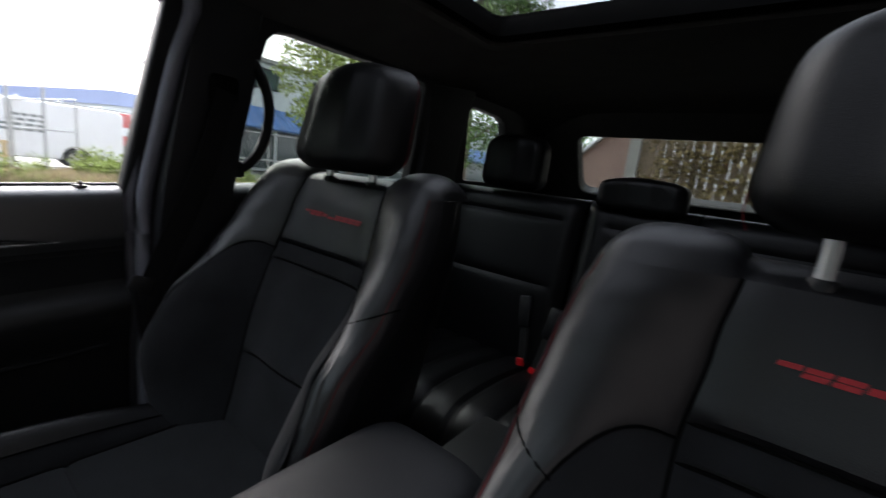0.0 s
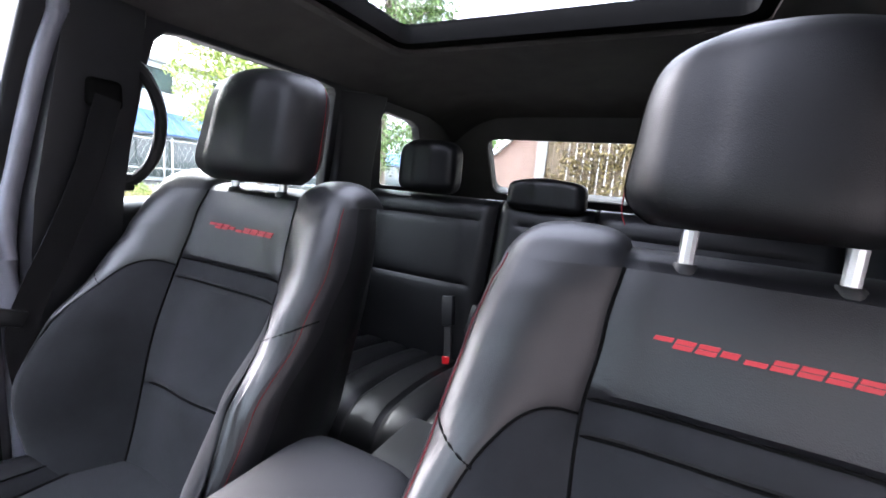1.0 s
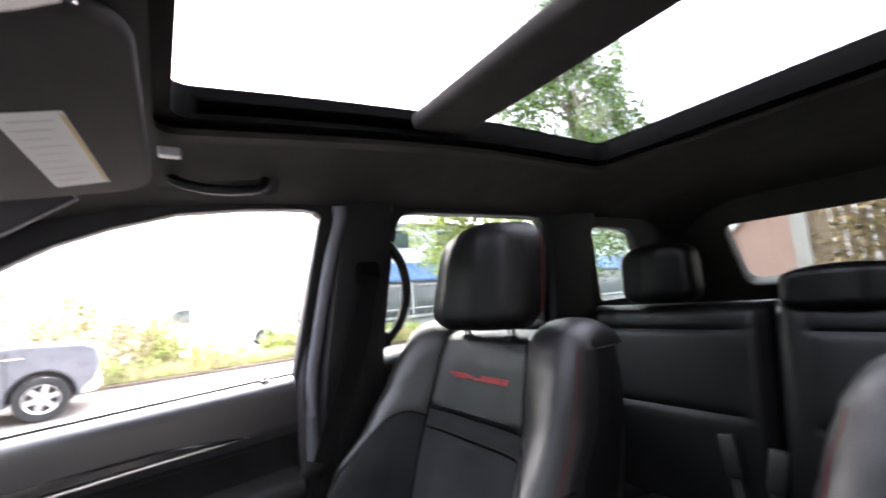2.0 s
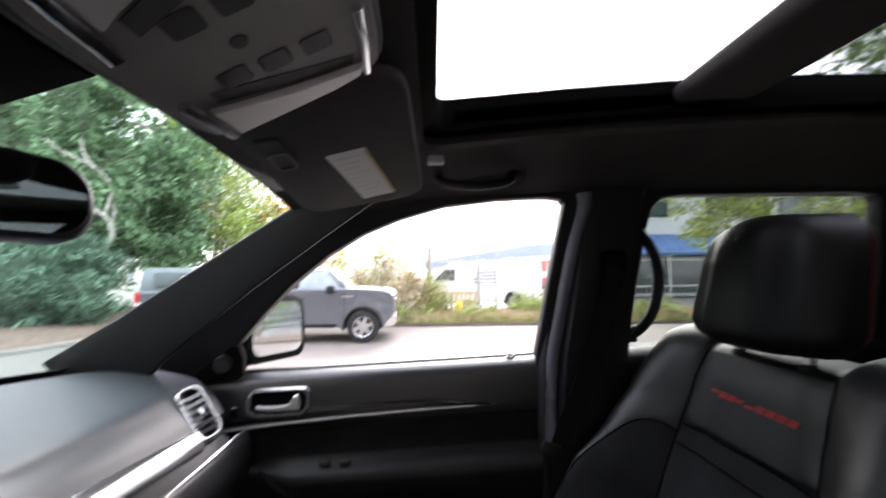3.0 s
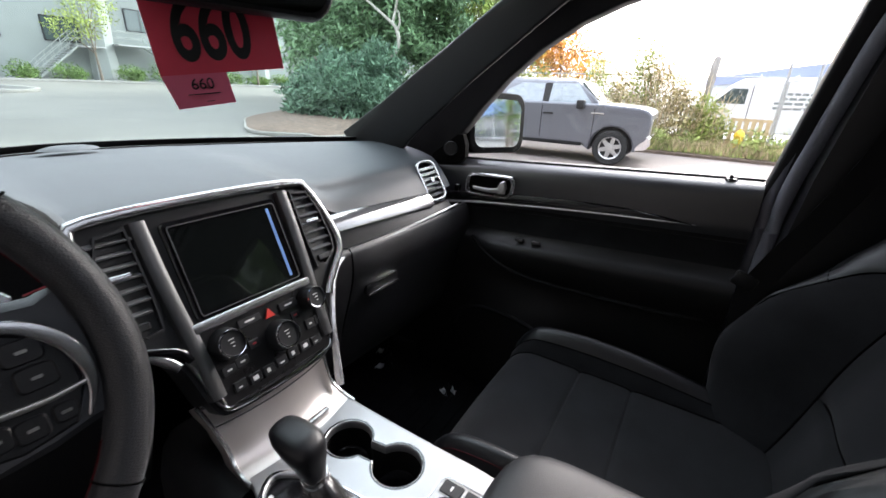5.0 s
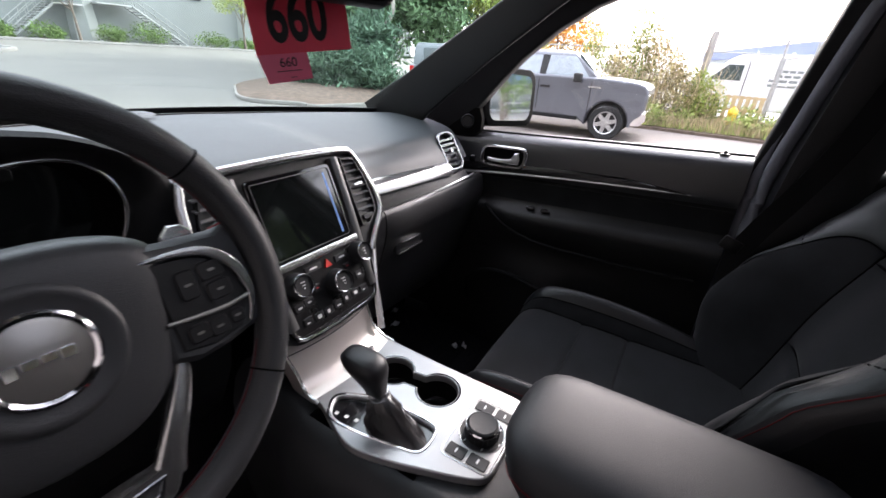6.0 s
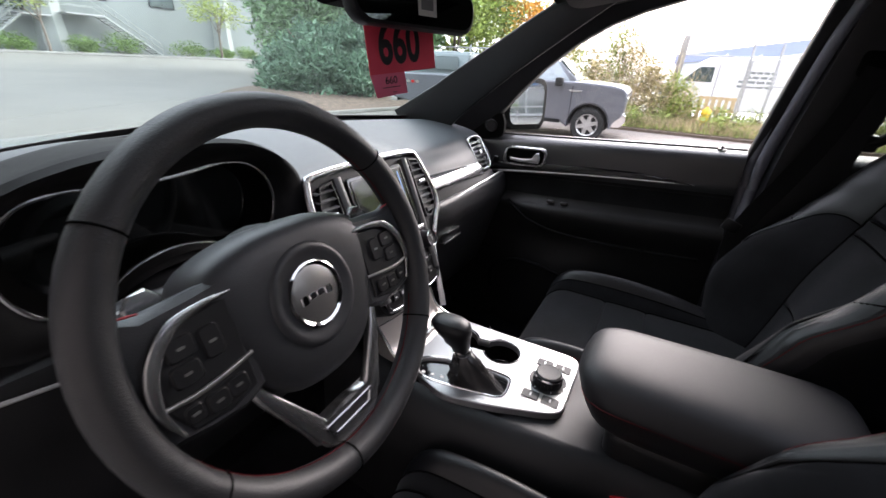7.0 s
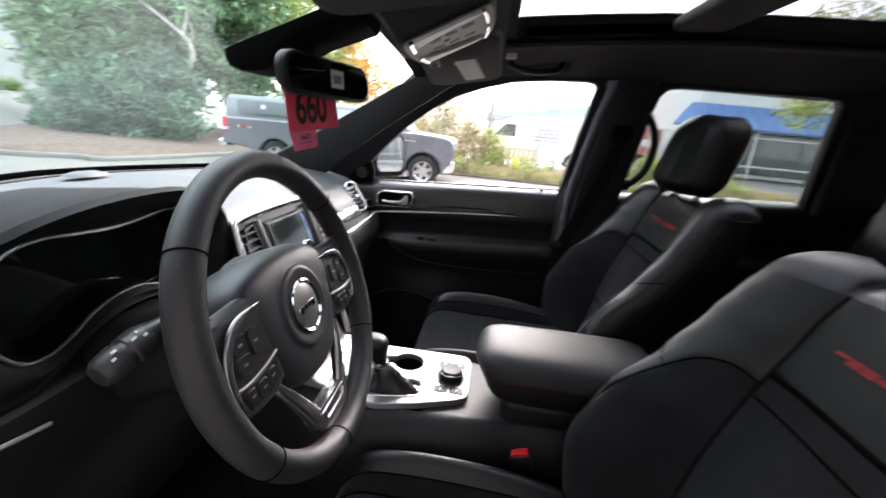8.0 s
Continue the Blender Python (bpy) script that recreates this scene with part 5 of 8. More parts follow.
prof = [(-0.13, 0.5), (-0.145, 0.6), (-0.15, 0.72), (-0.145, 0.8), (-0.13, 0.845), (-0.112, 0.862), (-0.1, 0.866), (-0.096, 0.8655), (0.096, 0.8655), (0.1, 0.866), (0.118, 0.862), (0.128, 0.845), (0.135, 0.8), (0.138, 0.72), (0.135, 0.6), (0.13, 0.5)]
rows = []
for y, top, wide in ((0.98, 0.88, 0.82), (0.86, 0.87, 0.9), (0.802, 0.866, 1.0), (0.8, 0.866, 1.0), (0.7, 0.866, 1.02), (0.6, 0.866, 1.02), (0.598, 0.866, 1.02), (0.5, 0.866, 0.97), (0.44, 0.86, 0.86), (0.38, 0.86, 0.78), (0.1, 0.86, 0.76), (-0.12, 0.85, 0.76), (-0.15, 0.8, 0.74)):
    # open trough under the cup holders
    low = 0.7 if 0.599 < y < 0.801 else 0.8655
    rows.append([(x * wide, y, 0.5 + ((low if z == 0.8655 else z) - 0.5) * (top - 0.5) / 0.366) for x, z in prof])
part("console_body", loft(rows), M_PLASTIC, console, "grained black plastic console body")
PANEL = smooth_path([(-0.06, 0.835, 0), (-0.08, 0.79, 0), (-0.1, 0.745, 0), (-0.112, 0.7, 0), (-0.1, 0.64, 0), (-0.08, 0.58, 0), (-0.06, 0.53, 0), (-0.042, 0.513, 0), (0.0, 0.512, 0), (0.08, 0.512, 0), (0.104, 0.52, 0), (0.11, 0.545, 0), (0.11, 0.62, 0), (0.111, 0.72, 0), (0.114, 0.82, 0), (0.11, 0.85, 0), (0.03, 0.855, 0)], 4, True)
PANEL = [(p.x, p.y) for p in PANEL]
CUPS = ((0.05, 0.746, 0.037), (0.053, 0.656, 0.038))
SHIFT_HOLE = [(p.x, p.y) for p in smooth_path([(-0.055, 0.785, 0), (-0.03, 0.75, 0), (-0.018, 0.69, 0), (-0.016, 0.625, 0), (-0.03, 0.612, 0), (-0.066, 0.614, 0), (-0.078, 0.65, 0), (-0.09, 0.72, 0), (-0.088, 0.765, 0)], 4, True)]


# two round wells joined by a short neck
CUP_HOLE = [(cx + r * math.cos(radians(a)), cy + r * math.sin(radians(a))) for (cx, cy, r), a0, a1 in zip(CUPS, (-64, 116), (244, 424)) for a in spaced(a0, a1, 24)]


M_PANEL = mat("satin_panel_silver", (0.34, 0.34, 0.345), 0.38, metal=0.8, bump=0.05, bscale=1500, var=0.05)
panel = plate("shift_panel", PANEL, [CUP_HOLE, SHIFT_HOLE], 0.01, Matrix.Translation((0, 0, 0.871)), M_PANEL, console, "satin silver shift panel", 0.0025)
edge = [(x, y, 0.869) for x, y in PANEL]
part("panel_edge", sweep(bmesh.new(), edge, ring(0.0028, 6), True), M_PANEL, panel)
def cup_loop(grow, z):
    return [(0.0515 + (x - 0.0515) * (1 + grow / 0.037), 0.701 + (y - 0.701) * (1 + grow / 0.082), z) for x, y in CUP_HOLE]


well = bmesh.new()
add_loft(well, [cup_loop(g, z) for g, z in ((-0.001, 0.876), (-0.002, 0.85), (-0.004, 0.79), (-0.007, 0.75))], caps=False)
well.faces.new([well.verts.new(p) for p in cup_loop(-0.006, 0.752)])
cup = part("cup_holder", well, M_FRAME, panel, "deep black double cup holder")
part("cup_ring", sweep(bmesh.new(), cup_loop(0.001, 0.8765), ring(0.0026, 6), True), M_PIANO, cup, "glossy black cup holder edge")
for cx, cy, r in CUPS:
    part("cup_step", lathe([(r - 0.004, 0.83), (r - 0.009, 0.834), (r - 0.012, 0.83), (r - 0.013, 0.8)], 28, Matrix.Translation((cx, cy, 0))), M_PIANO, cup, "glossy ring inside the cup holder")
hole = [(x, y) for x, y in SHIFT_HOLE]
cxs, cys = sum(p[0] for p in hole) / len(hole), sum(p[1] for p in hole) / len(hole)
part("gate_ring", flat_frame([(cxs + (x - cxs) * 1.12, cys + (y - cys) * 1.05) for x, y in hole], hole, 0.8765, 0.8805, None, 0.3), M_CHROME, panel, "chrome ring round the shift gate")
part("gate_plate", prism(hole, 0.868, 0.8715), M_PIANO, panel)
for k in range(4):
    part("gate_mark", box(-0.079 + 0.003 * k, -0.073 + 0.003 * k, 0.762 - 0.018 * k, 0.768 - 0.018 * k, 0.8716, 0.8722), M_WHITE, panel)
shifter = thing("gear_shifter", (-0.05, 0.68, 0.87), "black leather gear lever with gaiter", "gear lever")
boot = [(0.036, 0.0), (0.03, 0.012), (0.031, 0.02), (0.024, 0.032), (0.025, 0.038), (0.018, 0.052), (0.014, 0.062)]
loops = []
for r, h in boot:
    t = h / 0.062
    loops.append([(lerp(-0.05, -0.053, t) + (r * 0.85 + 0.0015 * math.sin(9 * a + h * 200)) * math.cos(a), lerp(0.67, 0.698, t) + (r * 1.55 * (1 - 0.3 * t) + 0.002 * math.sin(7 * a + h * 120)) * math.sin(a), 0.872 + h) for a in spaced(0, 2 * math.pi, 32)[:-1]])
part("gaiter", loft(loops), mat("glossy_gaiter_leather", (0.02, 0.019, 0.019), 0.25, bump=0.25, bscale=600), shifter, "soft glossy leather gaiter", 60)
part("collar", loft([[(-0.054 + r * math.cos(a), y + r * math.sin(a), z) for a in spaced(0, 2 * math.pi, 20)[:-1]] for r, y, z in ((0.0165, 0.698, 0.928), (0.018, 0.699, 0.933), (0.0165, 0.7, 0.939))]), M_SATIN, shifter, "silver lever collar")
loops = []
for z, y, rx, ry in ((0.937, 0.7, 0.014, 0.015), (0.946, 0.703, 0.016, 0.0175), (0.956, 0.709, 0.019, 0.023), (0.967, 0.716, 0.0225, 0.031), (0.977, 0.721, 0.0245, 0.036), (0.986, 0.724, 0.024, 0.036), (0.993, 0.725, 0.0185, 0.03), (0.996, 0.725, 0.01, 0.018)):
    loops.append([(-0.056 + rx * math.copysign(abs(math.cos(a)) ** 0.75, math.cos(a)), y + ry * math.copysign(abs(math.sin(a)) ** 0.75, math.sin(a)), z) for a in spaced(0, 2 * math.pi, 28)[:-1]])
part("knob", loft(loops), M_LEATHER, shifter, "rounded black leather knob", 60)
part("release_key", box(-0.066, -0.046, 0.752, 0.761, 0.97, 0.983, 0.003), M_PLASTIC, shifter)
# terrain dial and its keys
DIAL = Matrix.Translation((0.013, 0.552, 0.876))
DPL = round_rect(0.124, 0.074, 0.01, 4)
dp = part("dial_plate", prism(DPL, 0, 0.0022, DIAL, 0.0008), M_PLASTIC, console, "black plate of the terrain dial")
part("plate_edge", flat_frame(round_rect(0.13, 0.08, 0.012, 4), DPL, 0, 0.0032, DIAL, 0.2), M_SATIN, dp, "bright silver plate edge")
part("dial_well", lathe([(0.0345, 0.002), (0.034, 0.0038), (0.032, 0.0034), (0.0, 0.0034)], 34, DIAL), M_PLASTIC, dp)
part("well_ring", lathe([(0.0335, 0.002), (0.0358, 0.002), (0.0354, 0.0042), (0.034, 0.004)], 34, DIAL), M_SATIN, dp, "silver ring round the dial")
kn = part("dial_knob", lathe([(0.0255, 0.003), (0.0255, 0.018), (0.024, 0.0235), (0.021, 0.0255), (0.017, 0.0248), (0, 0.0245)], 36, DIAL), M_PLASTIC, dp, "black ribbed terrain knob")
part("dial_ring", lathe([(0.0245, 0.018), (0.0258, 0.018), (0.0262, 0.02), (0.0248, 0.0225), (0.0236, 0.0222)], 36, DIAL), M_CHROME, kn)
for k in range(24):
    a = 2 * math.pi * k / 24
    part("knob_rib", box(-0.0008, 0.0008, -0.0006, 0.0006, 0.004, 0.017, 0, 1, DIAL @ Matrix.Rotation(a, 4, "Z") @ Matrix.Translation((0.0258, 0, 0))), M_PLASTIC, kn)
for kx, ky, w, h in ((-0.0485, -0.0175, 0.021, 0.03), (-0.0485, 0.0175, 0.021, 0.03), (0.0485, -0.0175, 0.021, 0.03), (0.0485, 0.0175, 0.021, 0.03)):
    kb = part("dial_key", prism(round_rect(w, h, 0.002, 2, kx, ky), 0.002, 0.0045, DIAL, 0.001), M_PLASTIC, dp)
    part("key_mark", prism(round_rect(w * 0.36, min(0.003, h * 0.25), 0.0005, 1, kx, ky), 0.0045, 0.005, DIAL), M_WHITE, kb)
    part("key_edge", flat_frame(round_rect(w + 0.003, h + 0.003, 0.003, 2, kx, ky), round_rect(w + 0.0012, h + 0.0012, 0.002, 2, kx, ky), 0.0022, 0.0034, DIAL), M_DIM, kb)
for k in range(5):
    a = radians(150 + k * 55)
    part("dial_mark", box(-0.002, 0.002, -0.0008, 0.0008, 0.0036, 0.0042, 0, 1, DIAL @ Matrix.Translation((0.0295 * math.cos(a), 0.032 * math.sin(a), 0))), M_WHITE, dp)
# brushed metal apron between stack and panel
def apron(x, v):
    pr = [(0.868, 0.972), (0.862, 0.955), (0.85, 0.93), (0.838, 0.908), (0.828, 0.894), (0.815, 0.884), (0.798, 0.8785), (0.785, 0.8772)]
    k = v * (len(pr) - 1)
    i = min(int(k), len(pr) - 2)
    y, z = lerp(pr[i][0], pr[i + 1][0], k - i), lerp(pr[i][1], pr[i + 1][1], k - i)
    w = table([(0.877, 0.097), (0.9, 0.092), (0.93, 0.095), (0.975, 0.106)], z)
    return (0.017 + x * w, y + 0.012 * x * x, z)
part("apron", surface(apron, spaced(-1, 1, 18), spaced(0, 1, 20), thick=Vector((0, 0.03, -0.02))), M_BRUSH, console, "brushed metal apron under the controls", 60)
part("apron_line", tube([apron(x, 0.03) for x in spaced(-1, 1, 16)], 0.003, 6), M_CHROME, console)
part("apron_groove", tube([apron(x, 0.24) for x in spaced(-1, 1, 16)], 0.0012, 6), M_GRAPHITE, console, "fine line across the apron")
part("slot_lid", box(0.0, 0.07, 0.806, 0.816, 0.878, 0.892, 0.003), M_SATIN, console)
for sg in (-1, 1):
    pts = smooth_path([apron(sg * 1.02, v) for v in spaced(0, 1, 6)] , 3)
    part("apron_edge", tube(pts, 0.0032, 6), M_SATIN, console, "rounded silver edge of the apron")
# armrest
ARM = [(p.x, p.z) for p in smooth_path([(0, 0, 0.058), (0.06, 0, 0.055), (0.088, 0, 0.042), (0.1, 0, 0.018), (0.1, 0, 0.004), (0.094, 0, -0.02), (0.08, 0, -0.044), (0.06, 0, -0.056), (0, 0, -0.058), (-0.06, 0, -0.056), (-0.08, 0, -0.044), (-0.094, 0, -0.02), (-0.1, 0, 0.004), (-0.1, 0, 0.018), (-0.088, 0, 0.042), (-0.06, 0, 0.055)], 4, True)]
rows = []
for y, sx, sz in ((0.501, 0.4, 0.35), (0.499, 0.55, 0.52), (0.494, 0.7, 0.7), (0.486, 0.82, 0.83), (0.474, 0.91, 0.92), (0.457, 0.97, 0.97), (0.435, 1.0, 0.99), (0.4, 1.01, 1.0), (0.3, 1.01, 1.02), (0.2, 1.0, 1.01), (0.175, 0.97, 0.97), (0.16, 0.9, 0.9), (0.15, 0.75, 0.75)):
    rows.append([(-0.004 + x * sx, y + (0.014 * (z / 0.058) if y > 0.4 else 0) - 0.012, 0.95 + z * sz) for x, z in ARM])
arm = part("armrest_lid", loft(rows), M_ARM, console, "padded black leather armrest lid", 60)
for sg in (-1, 1):
    pts = [(-0.004 + sg * 0.1015, y - 0.012, 0.96) for y in spaced(0.2, 0.43, 6)]
    part("lid_stitch", tube(smooth_path(pts + [(-0.004 + sg * 0.0985, 0.449, 0.9595), (-0.004 + sg * 0.092, 0.466, 0.959), (-0.004 + sg * 0.0825, 0.478, 0.958), (-0.004 + sg * 0.055, 0.4895, 0.956), (-0.004, 0.494, 0.956)], 4), 0.0008, 5), M_THREAD, arm, "dark red stitching")
part("armrest_box", box(-0.082, 0.076, 0.14, 0.44, 0.84, 0.91, 0.02, 3), M_PLASTIC, console)
part("rear_console", box(-0.1, 0.09, -0.15, 0.15, 0.84, 0.87, 0.01, 2), M_PLASTIC, console)

# ---- passenger door ----
door = thing("front_door", (0.76, 0.65, 0.45), "closed black passenger door with silver handle and trim blade", "car door")
DOORP = smooth_path([(0.8, 0.002, 0), (0.788, 0.001, 0), (0.775, -0.0015, 0), (0.762, -0.006, 0), (0.751, -0.0135, 0), (0.7445, -0.025, 0), (0.742, -0.042, 0), (0.741, -0.075, 0), (0.741, -0.1, 0), (0.745, -0.118, 0), (0.748, -0.135, 0), (0.746, -0.17, 0), (0.74, -0.192, 0), (0.726, -0.207, 0), (0.713, -0.216, 0), (0.706, -0.228, 0), (0.706, -0.245, 0), (0.713, -0.275, 0), (0.724, -0.305, 0), (0.733, -0.36, 0), (0.736, -0.42, 0), (0.735, -0.5, 0), (0.73, -0.6, 0), (0.735, -0.72, 0)], 3)


def door_pt(y, k):
    p = DOORP[int(k)]
    x = p.x
    # the armrest swells out of the panel behind the front third
    a = math.exp(-((p.y + 0.235) / 0.05) ** 2)
    grow = max(0.0, min(1.0, (0.93 - y) / 0.1))
    x += 0.03 * a * (1 - grow)
    # map pocket bulge
    if p.y < -0.33:
        x -= 0.03 * math.exp(-((y - 0.72) / 0.2) ** 2) * min(1, (-0.33 - p.y) / 0.1)
    return (x, y, sill_z(y) + p.y)


ysd = spaced(1.1, 0.262, 36)
nd = len(DOORP)
kt = next(k for k in range(nd) if DOORP[k].y < -0.117)
part("upper_panel", surface(door_pt, ysd, range(kt + 1), thick=Vector((0.02, 0, 0))), M_DOORTOP, door, "soft dark grey upper door panel")
part("inner_panel", surface(door_pt, ysd, range(kt, nd), thick=Vector((0.02, 0, 0))), M_PLASTIC, door, "grained black door lining")
ins = [k for k in range(nd) if -0.19 < DOORP[k].y < -0.125]
part("insert_panel", surface(lambda y, k: (door_pt(y, k)[0] - 0.003, y, door_pt(y, k)[2]), spaced(1.0, 0.263, 24), ins, thick=Vector((0.002, 0, 0))), M_SUEDE, door, "dark cloth door insert")
tl = smooth_path([(0.731, 1.04, 1.062), (0.73, 0.984, 1.073), (0.731, 0.9, 1.084), (0.732, 0.803, 1.093), (0.733, 0.68, 1.104), (0.734, 0.557, 1.113), (0.736, 0.45, 1.119), (0.744, 0.362, 1.122)], 4)
part("trim_blade", sweep(bmesh.new(), tl, lambda t: round_rect(0.006, lerp(0.008, 0.004, t), 0.0016, 2)), M_BRIGHT, door, "slim chrome trim blade")
M_WEDGE = mat("dark_gloss_door_trim", (0.008, 0.008, 0.009), 0.22, bump=0.15, bscale=500)
ut = [(1.02, 1.098), (0.95, 1.107), (0.8, 1.12), (0.65, 1.131), (0.52, 1.136), (0.43, 1.13), (0.37, 1.1225)]
bt = [(1.02, 1.071), (0.95, 1.08), (0.8, 1.096), (0.65, 1.1085), (0.52, 1.1165), (0.43, 1.1205), (0.37, 1.122)]
part("trim_wedge", loft([[(0.738, y, a), (0.735, y, lerp(a, b, 0.2)), (0.735, y, lerp(a, b, 0.8)), (0.742, y, b), (0.75, y, b), (0.75, y, a)] for (y, a), (_, b) in zip(ut, bt)]), M_WEDGE, door, "glossy black tapering door trim")
HND = Matrix(((0, 0, -1, 0.738), (-1, 0, 0, 0.866), (0, 1, 0, 1.135), (0, 0, 0, 1)))
HNDS = HND @ Matrix(((1, 0.12, 0, 0), (0.03, 1, 0, 0), (0, 0, 1, 0), (0, 0, 0, 1)))
hb = part("pull_bezel", flat_frame(round_rect(0.15, 0.066, 0.024, 5), round_rect(0.124, 0.044, 0.016, 5), -0.004, 0.008, HNDS, 0.3), M_SATIN, door, "satin silver handle surround")
part("pull_cup", prism(round_rect(0.128, 0.048, 0.016, 4), -0.02, 0.001, HNDS), M_FRAME, hb)
part("lever", sweep(bmesh.new(), [HNDS @ Vector(q) for q in smooth_path([(-0.046, -0.009, 0.004), (-0.02, -0.011, 0.008), (0.01, -0.011, 0.009), (0.032, -0.008, 0.008)], 4)], lambda t: round_rect(0.008, lerp(0.009, 0.013, t), 0.003, 3), up=Vector((0, 0, 1))), M_BRIGHT, hb, "silver door lever")
part("lever_root", prism([(0.016, -0.018), (0.052, -0.018), (0.054, 0.0), (0.046, 0.018), (0.036, 0.016)], 0.002, 0.011, HNDS, 0.003), M_BRIGHT, hb)
part("lock_key", prism(round_rect(0.018, 0.022, 0.005, 3, -0.098, -0.018), -0.002, 0.004, HNDS, 0.001), M_PIANO, door)
for k in range(2):
    part("window_switch", box(0.717, 0.731, 0.7 + k * 0.045, 0.722 + k * 0.045, 1.0, 1.008, 0.002), M_GRAPHITE, door)
part("armrest_edge", tube(smooth_path([(0.722, 0.9, 0.985), (0.712, 0.86, 0.955), (0.709, 0.8, 0.925), (0.712, 0.71, 0.905), (0.717, 0.55, 0.9), (0.722, 0.42, 0.902), (0.727, 0.3, 0.908)], 6), 0.005, 10), M_WEB, door, "rounded lower edge of the armrest")
part("pocket_lip", tube(smooth_path([(0.712, 0.93, 0.64), (0.708, 0.935, 0.7), (0.704, 0.9, 0.755), (0.7, 0.82, 0.78), (0.7, 0.7, 0.765), (0.706, 0.55, 0.7), (0.715, 0.4, 0.66)], 6), 0.007, 8), M_WEB, door, "rounded map pocket lip")
part("lock_pin", lathe([(0.0035, 0.0), (0.004, 0.004), (0.0035, 0.022), (0.0042, 0.026), (0.0036, 0.03), (0, 0.031)], 10, Matrix.Translation((0.779, 0.321, 1.203))), M_RUBBER, door, "small black lock pin")
part("pin_collar", lathe([(0.0042, 0.004), (0.011, 0.003), (0.012, 0.0)], 14, Matrix.Translation((0.779, 0.321, sill_z(0.321) - 0.001))), M_PLASTIC, door)
part("sill_seal", sweep(bmesh.new(), [(0.79, y, sill_z(y) + 0.001) for y in (1.06, 0.8, 0.5, 0.262)], round_rect(0.012, 0.008, 0.003, 2)), M_RUBBER, door, "rubber window seal")
# sail panel with tweeter at the mirror foot
sail = part("sail_panel", prism([(1.07, 1.17), (0.965, 1.185), (0.952, 1.2), (0.952, 1.235), (0.962, 1.262), (0.978, 1.262), (1.06, 1.2)], 0, 0.02, Matrix(((0, 0, 1, 0.745), (1, 0, 0, 0), (0, 1, 0, 0), (0, 0, 0, 1))), 0.0), M_FRAME, door, "black sail panel")
part("tweeter_ring", lathe([(0.02, -0.02), (0.021, 0.004), (0.018, 0.006), (0.0155, 0.002)], 26, look((0.738, 0.995, 1.222), (1.3, 1.28, 1.16))), M_PLASTIC, sail, "round tweeter ring")
part("tweeter_grille", lathe([(0.0155, 0.002), (0, 0.005)], 26, look((0.738, 0.995, 1.222), (1.3, 1.28, 1.16))), M_RUBBER, sail)

# rear door
rdoor = thing("rear_door", (0.76, -0.3, 0.45), "closed black rear passenger door", "car door")
part("inner_panel", surface(lambda y, k: (DOORP[int(k)].x, y, sill_z(y) + DOORP[int(k)].y), spaced(0.06, -0.62, 12), range(nd), thick=Vector((0.02, 0, 0))), M_PLASTIC, rdoor)

# exterior mirror
em = thing("door_mirror", (0.9, 0.95, 1.2), "black door mirror with rain drops on the glass", "mirror")
EM = Matrix(((0.95, 0.05, -0.3, 0.908), (-0.29, 0.05, -0.945, 0.935), (-0.05, 0.995, 0.025, 1.287), (0, 0, 0, 1)))
mo = round_rect(0.216, 0.15, 0.035, 5)
part("housing", loft([[EM @ Vector((x * s, y * s, z)) for x, y in mo] for z, s in ((0.005, 1.12), (0.0, 1.18), (-0.03, 1.19), (-0.07, 1.05), (-0.1, 0.78), (-0.11, 0.4))]), M_FRAME, em, "black mirror housing", 60)
part("mirror_glass", prism([(x * 0.95, y * 0.93) for x, y in mo], 0.003, 0.006, EM), M_MIRROR, em, "silver mirror glass")
bm = bmesh.new()
for _ in range(120):
    x, y = random.uniform(-0.1, 0.1), random.uniform(-0.068, 0.068)
    r = random.uniform(0.0008, 0.0022)
    lathe([(r, 0.0), (r * 0.8, r * 0.5), (0, r * 0.7)], 6, EM @ Matrix.Translation((x, y, 0.0062)), bm)
dr = part("rain_drops", bm, glass_mat("water", (0.9, 0.92, 0.92)), em)
dr["kind"] = "stuff"
part("mirror_foot", loft([[(x, y, z) for y, z in ((1.0 - d, 1.2), (1.06, 1.195), (1.07, 1.235), (0.99 - d, 1.24))] for x, d in ((0.765, 0.02), (0.8, 0.02), (0.84, 0.03))]), M_PLASTIC, em)

# ---- pillar trims and belt ----
bp_ = part("pillar_center", loft([[(x0, ya, z), (x0 - d, ya - 0.012, z), (x0 - d - 0.006, (ya + yb) / 2, z), (x0 - d, yb + 0.012, z), (x0, yb, z)] for z, x0, d, ya, yb in
    ((0.5, 0.775, 0.075, 0.235, 0.06), (0.9, 0.77, 0.07, 0.23, 0.06), (1.15, 0.765, 0.06, 0.222, 0.055), (1.25, 0.755, 0.055, 0.214, 0.05), (1.45, 0.715, 0.045, 0.19, 0.035), (1.58, 0.69, 0.035, 0.172, 0.025), (1.64, 0.675, 0.02, 0.165, 0.02))]), M_PILLAR)
tagged(bp_, "dark grained centre pillar cover", "pillar", kind="structure")
SEAL = round_rect(0.03, 0.024, 0.009, 3)
FRAME_EDGE = [(0.768, 0.252, 0.6), (0.768, 0.25, 0.9), (0.774, 0.245, 1.18), (0.752, 0.228, 1.32), (0.714, 0.205, 1.48), (0.692, 0.186, 1.565), (0.684, 0.188, 1.605)]
bm = sweep(bmesh.new(), smooth_path(FRAME_EDGE, 5), round_rect(0.026, 0.022, 0.009, 3))
sweep(bm, smooth_path([(x - 0.026, y - 0.018, z) for x, y, z in FRAME_EDGE], 5), round_rect(0.03, 0.026, 0.011, 3))
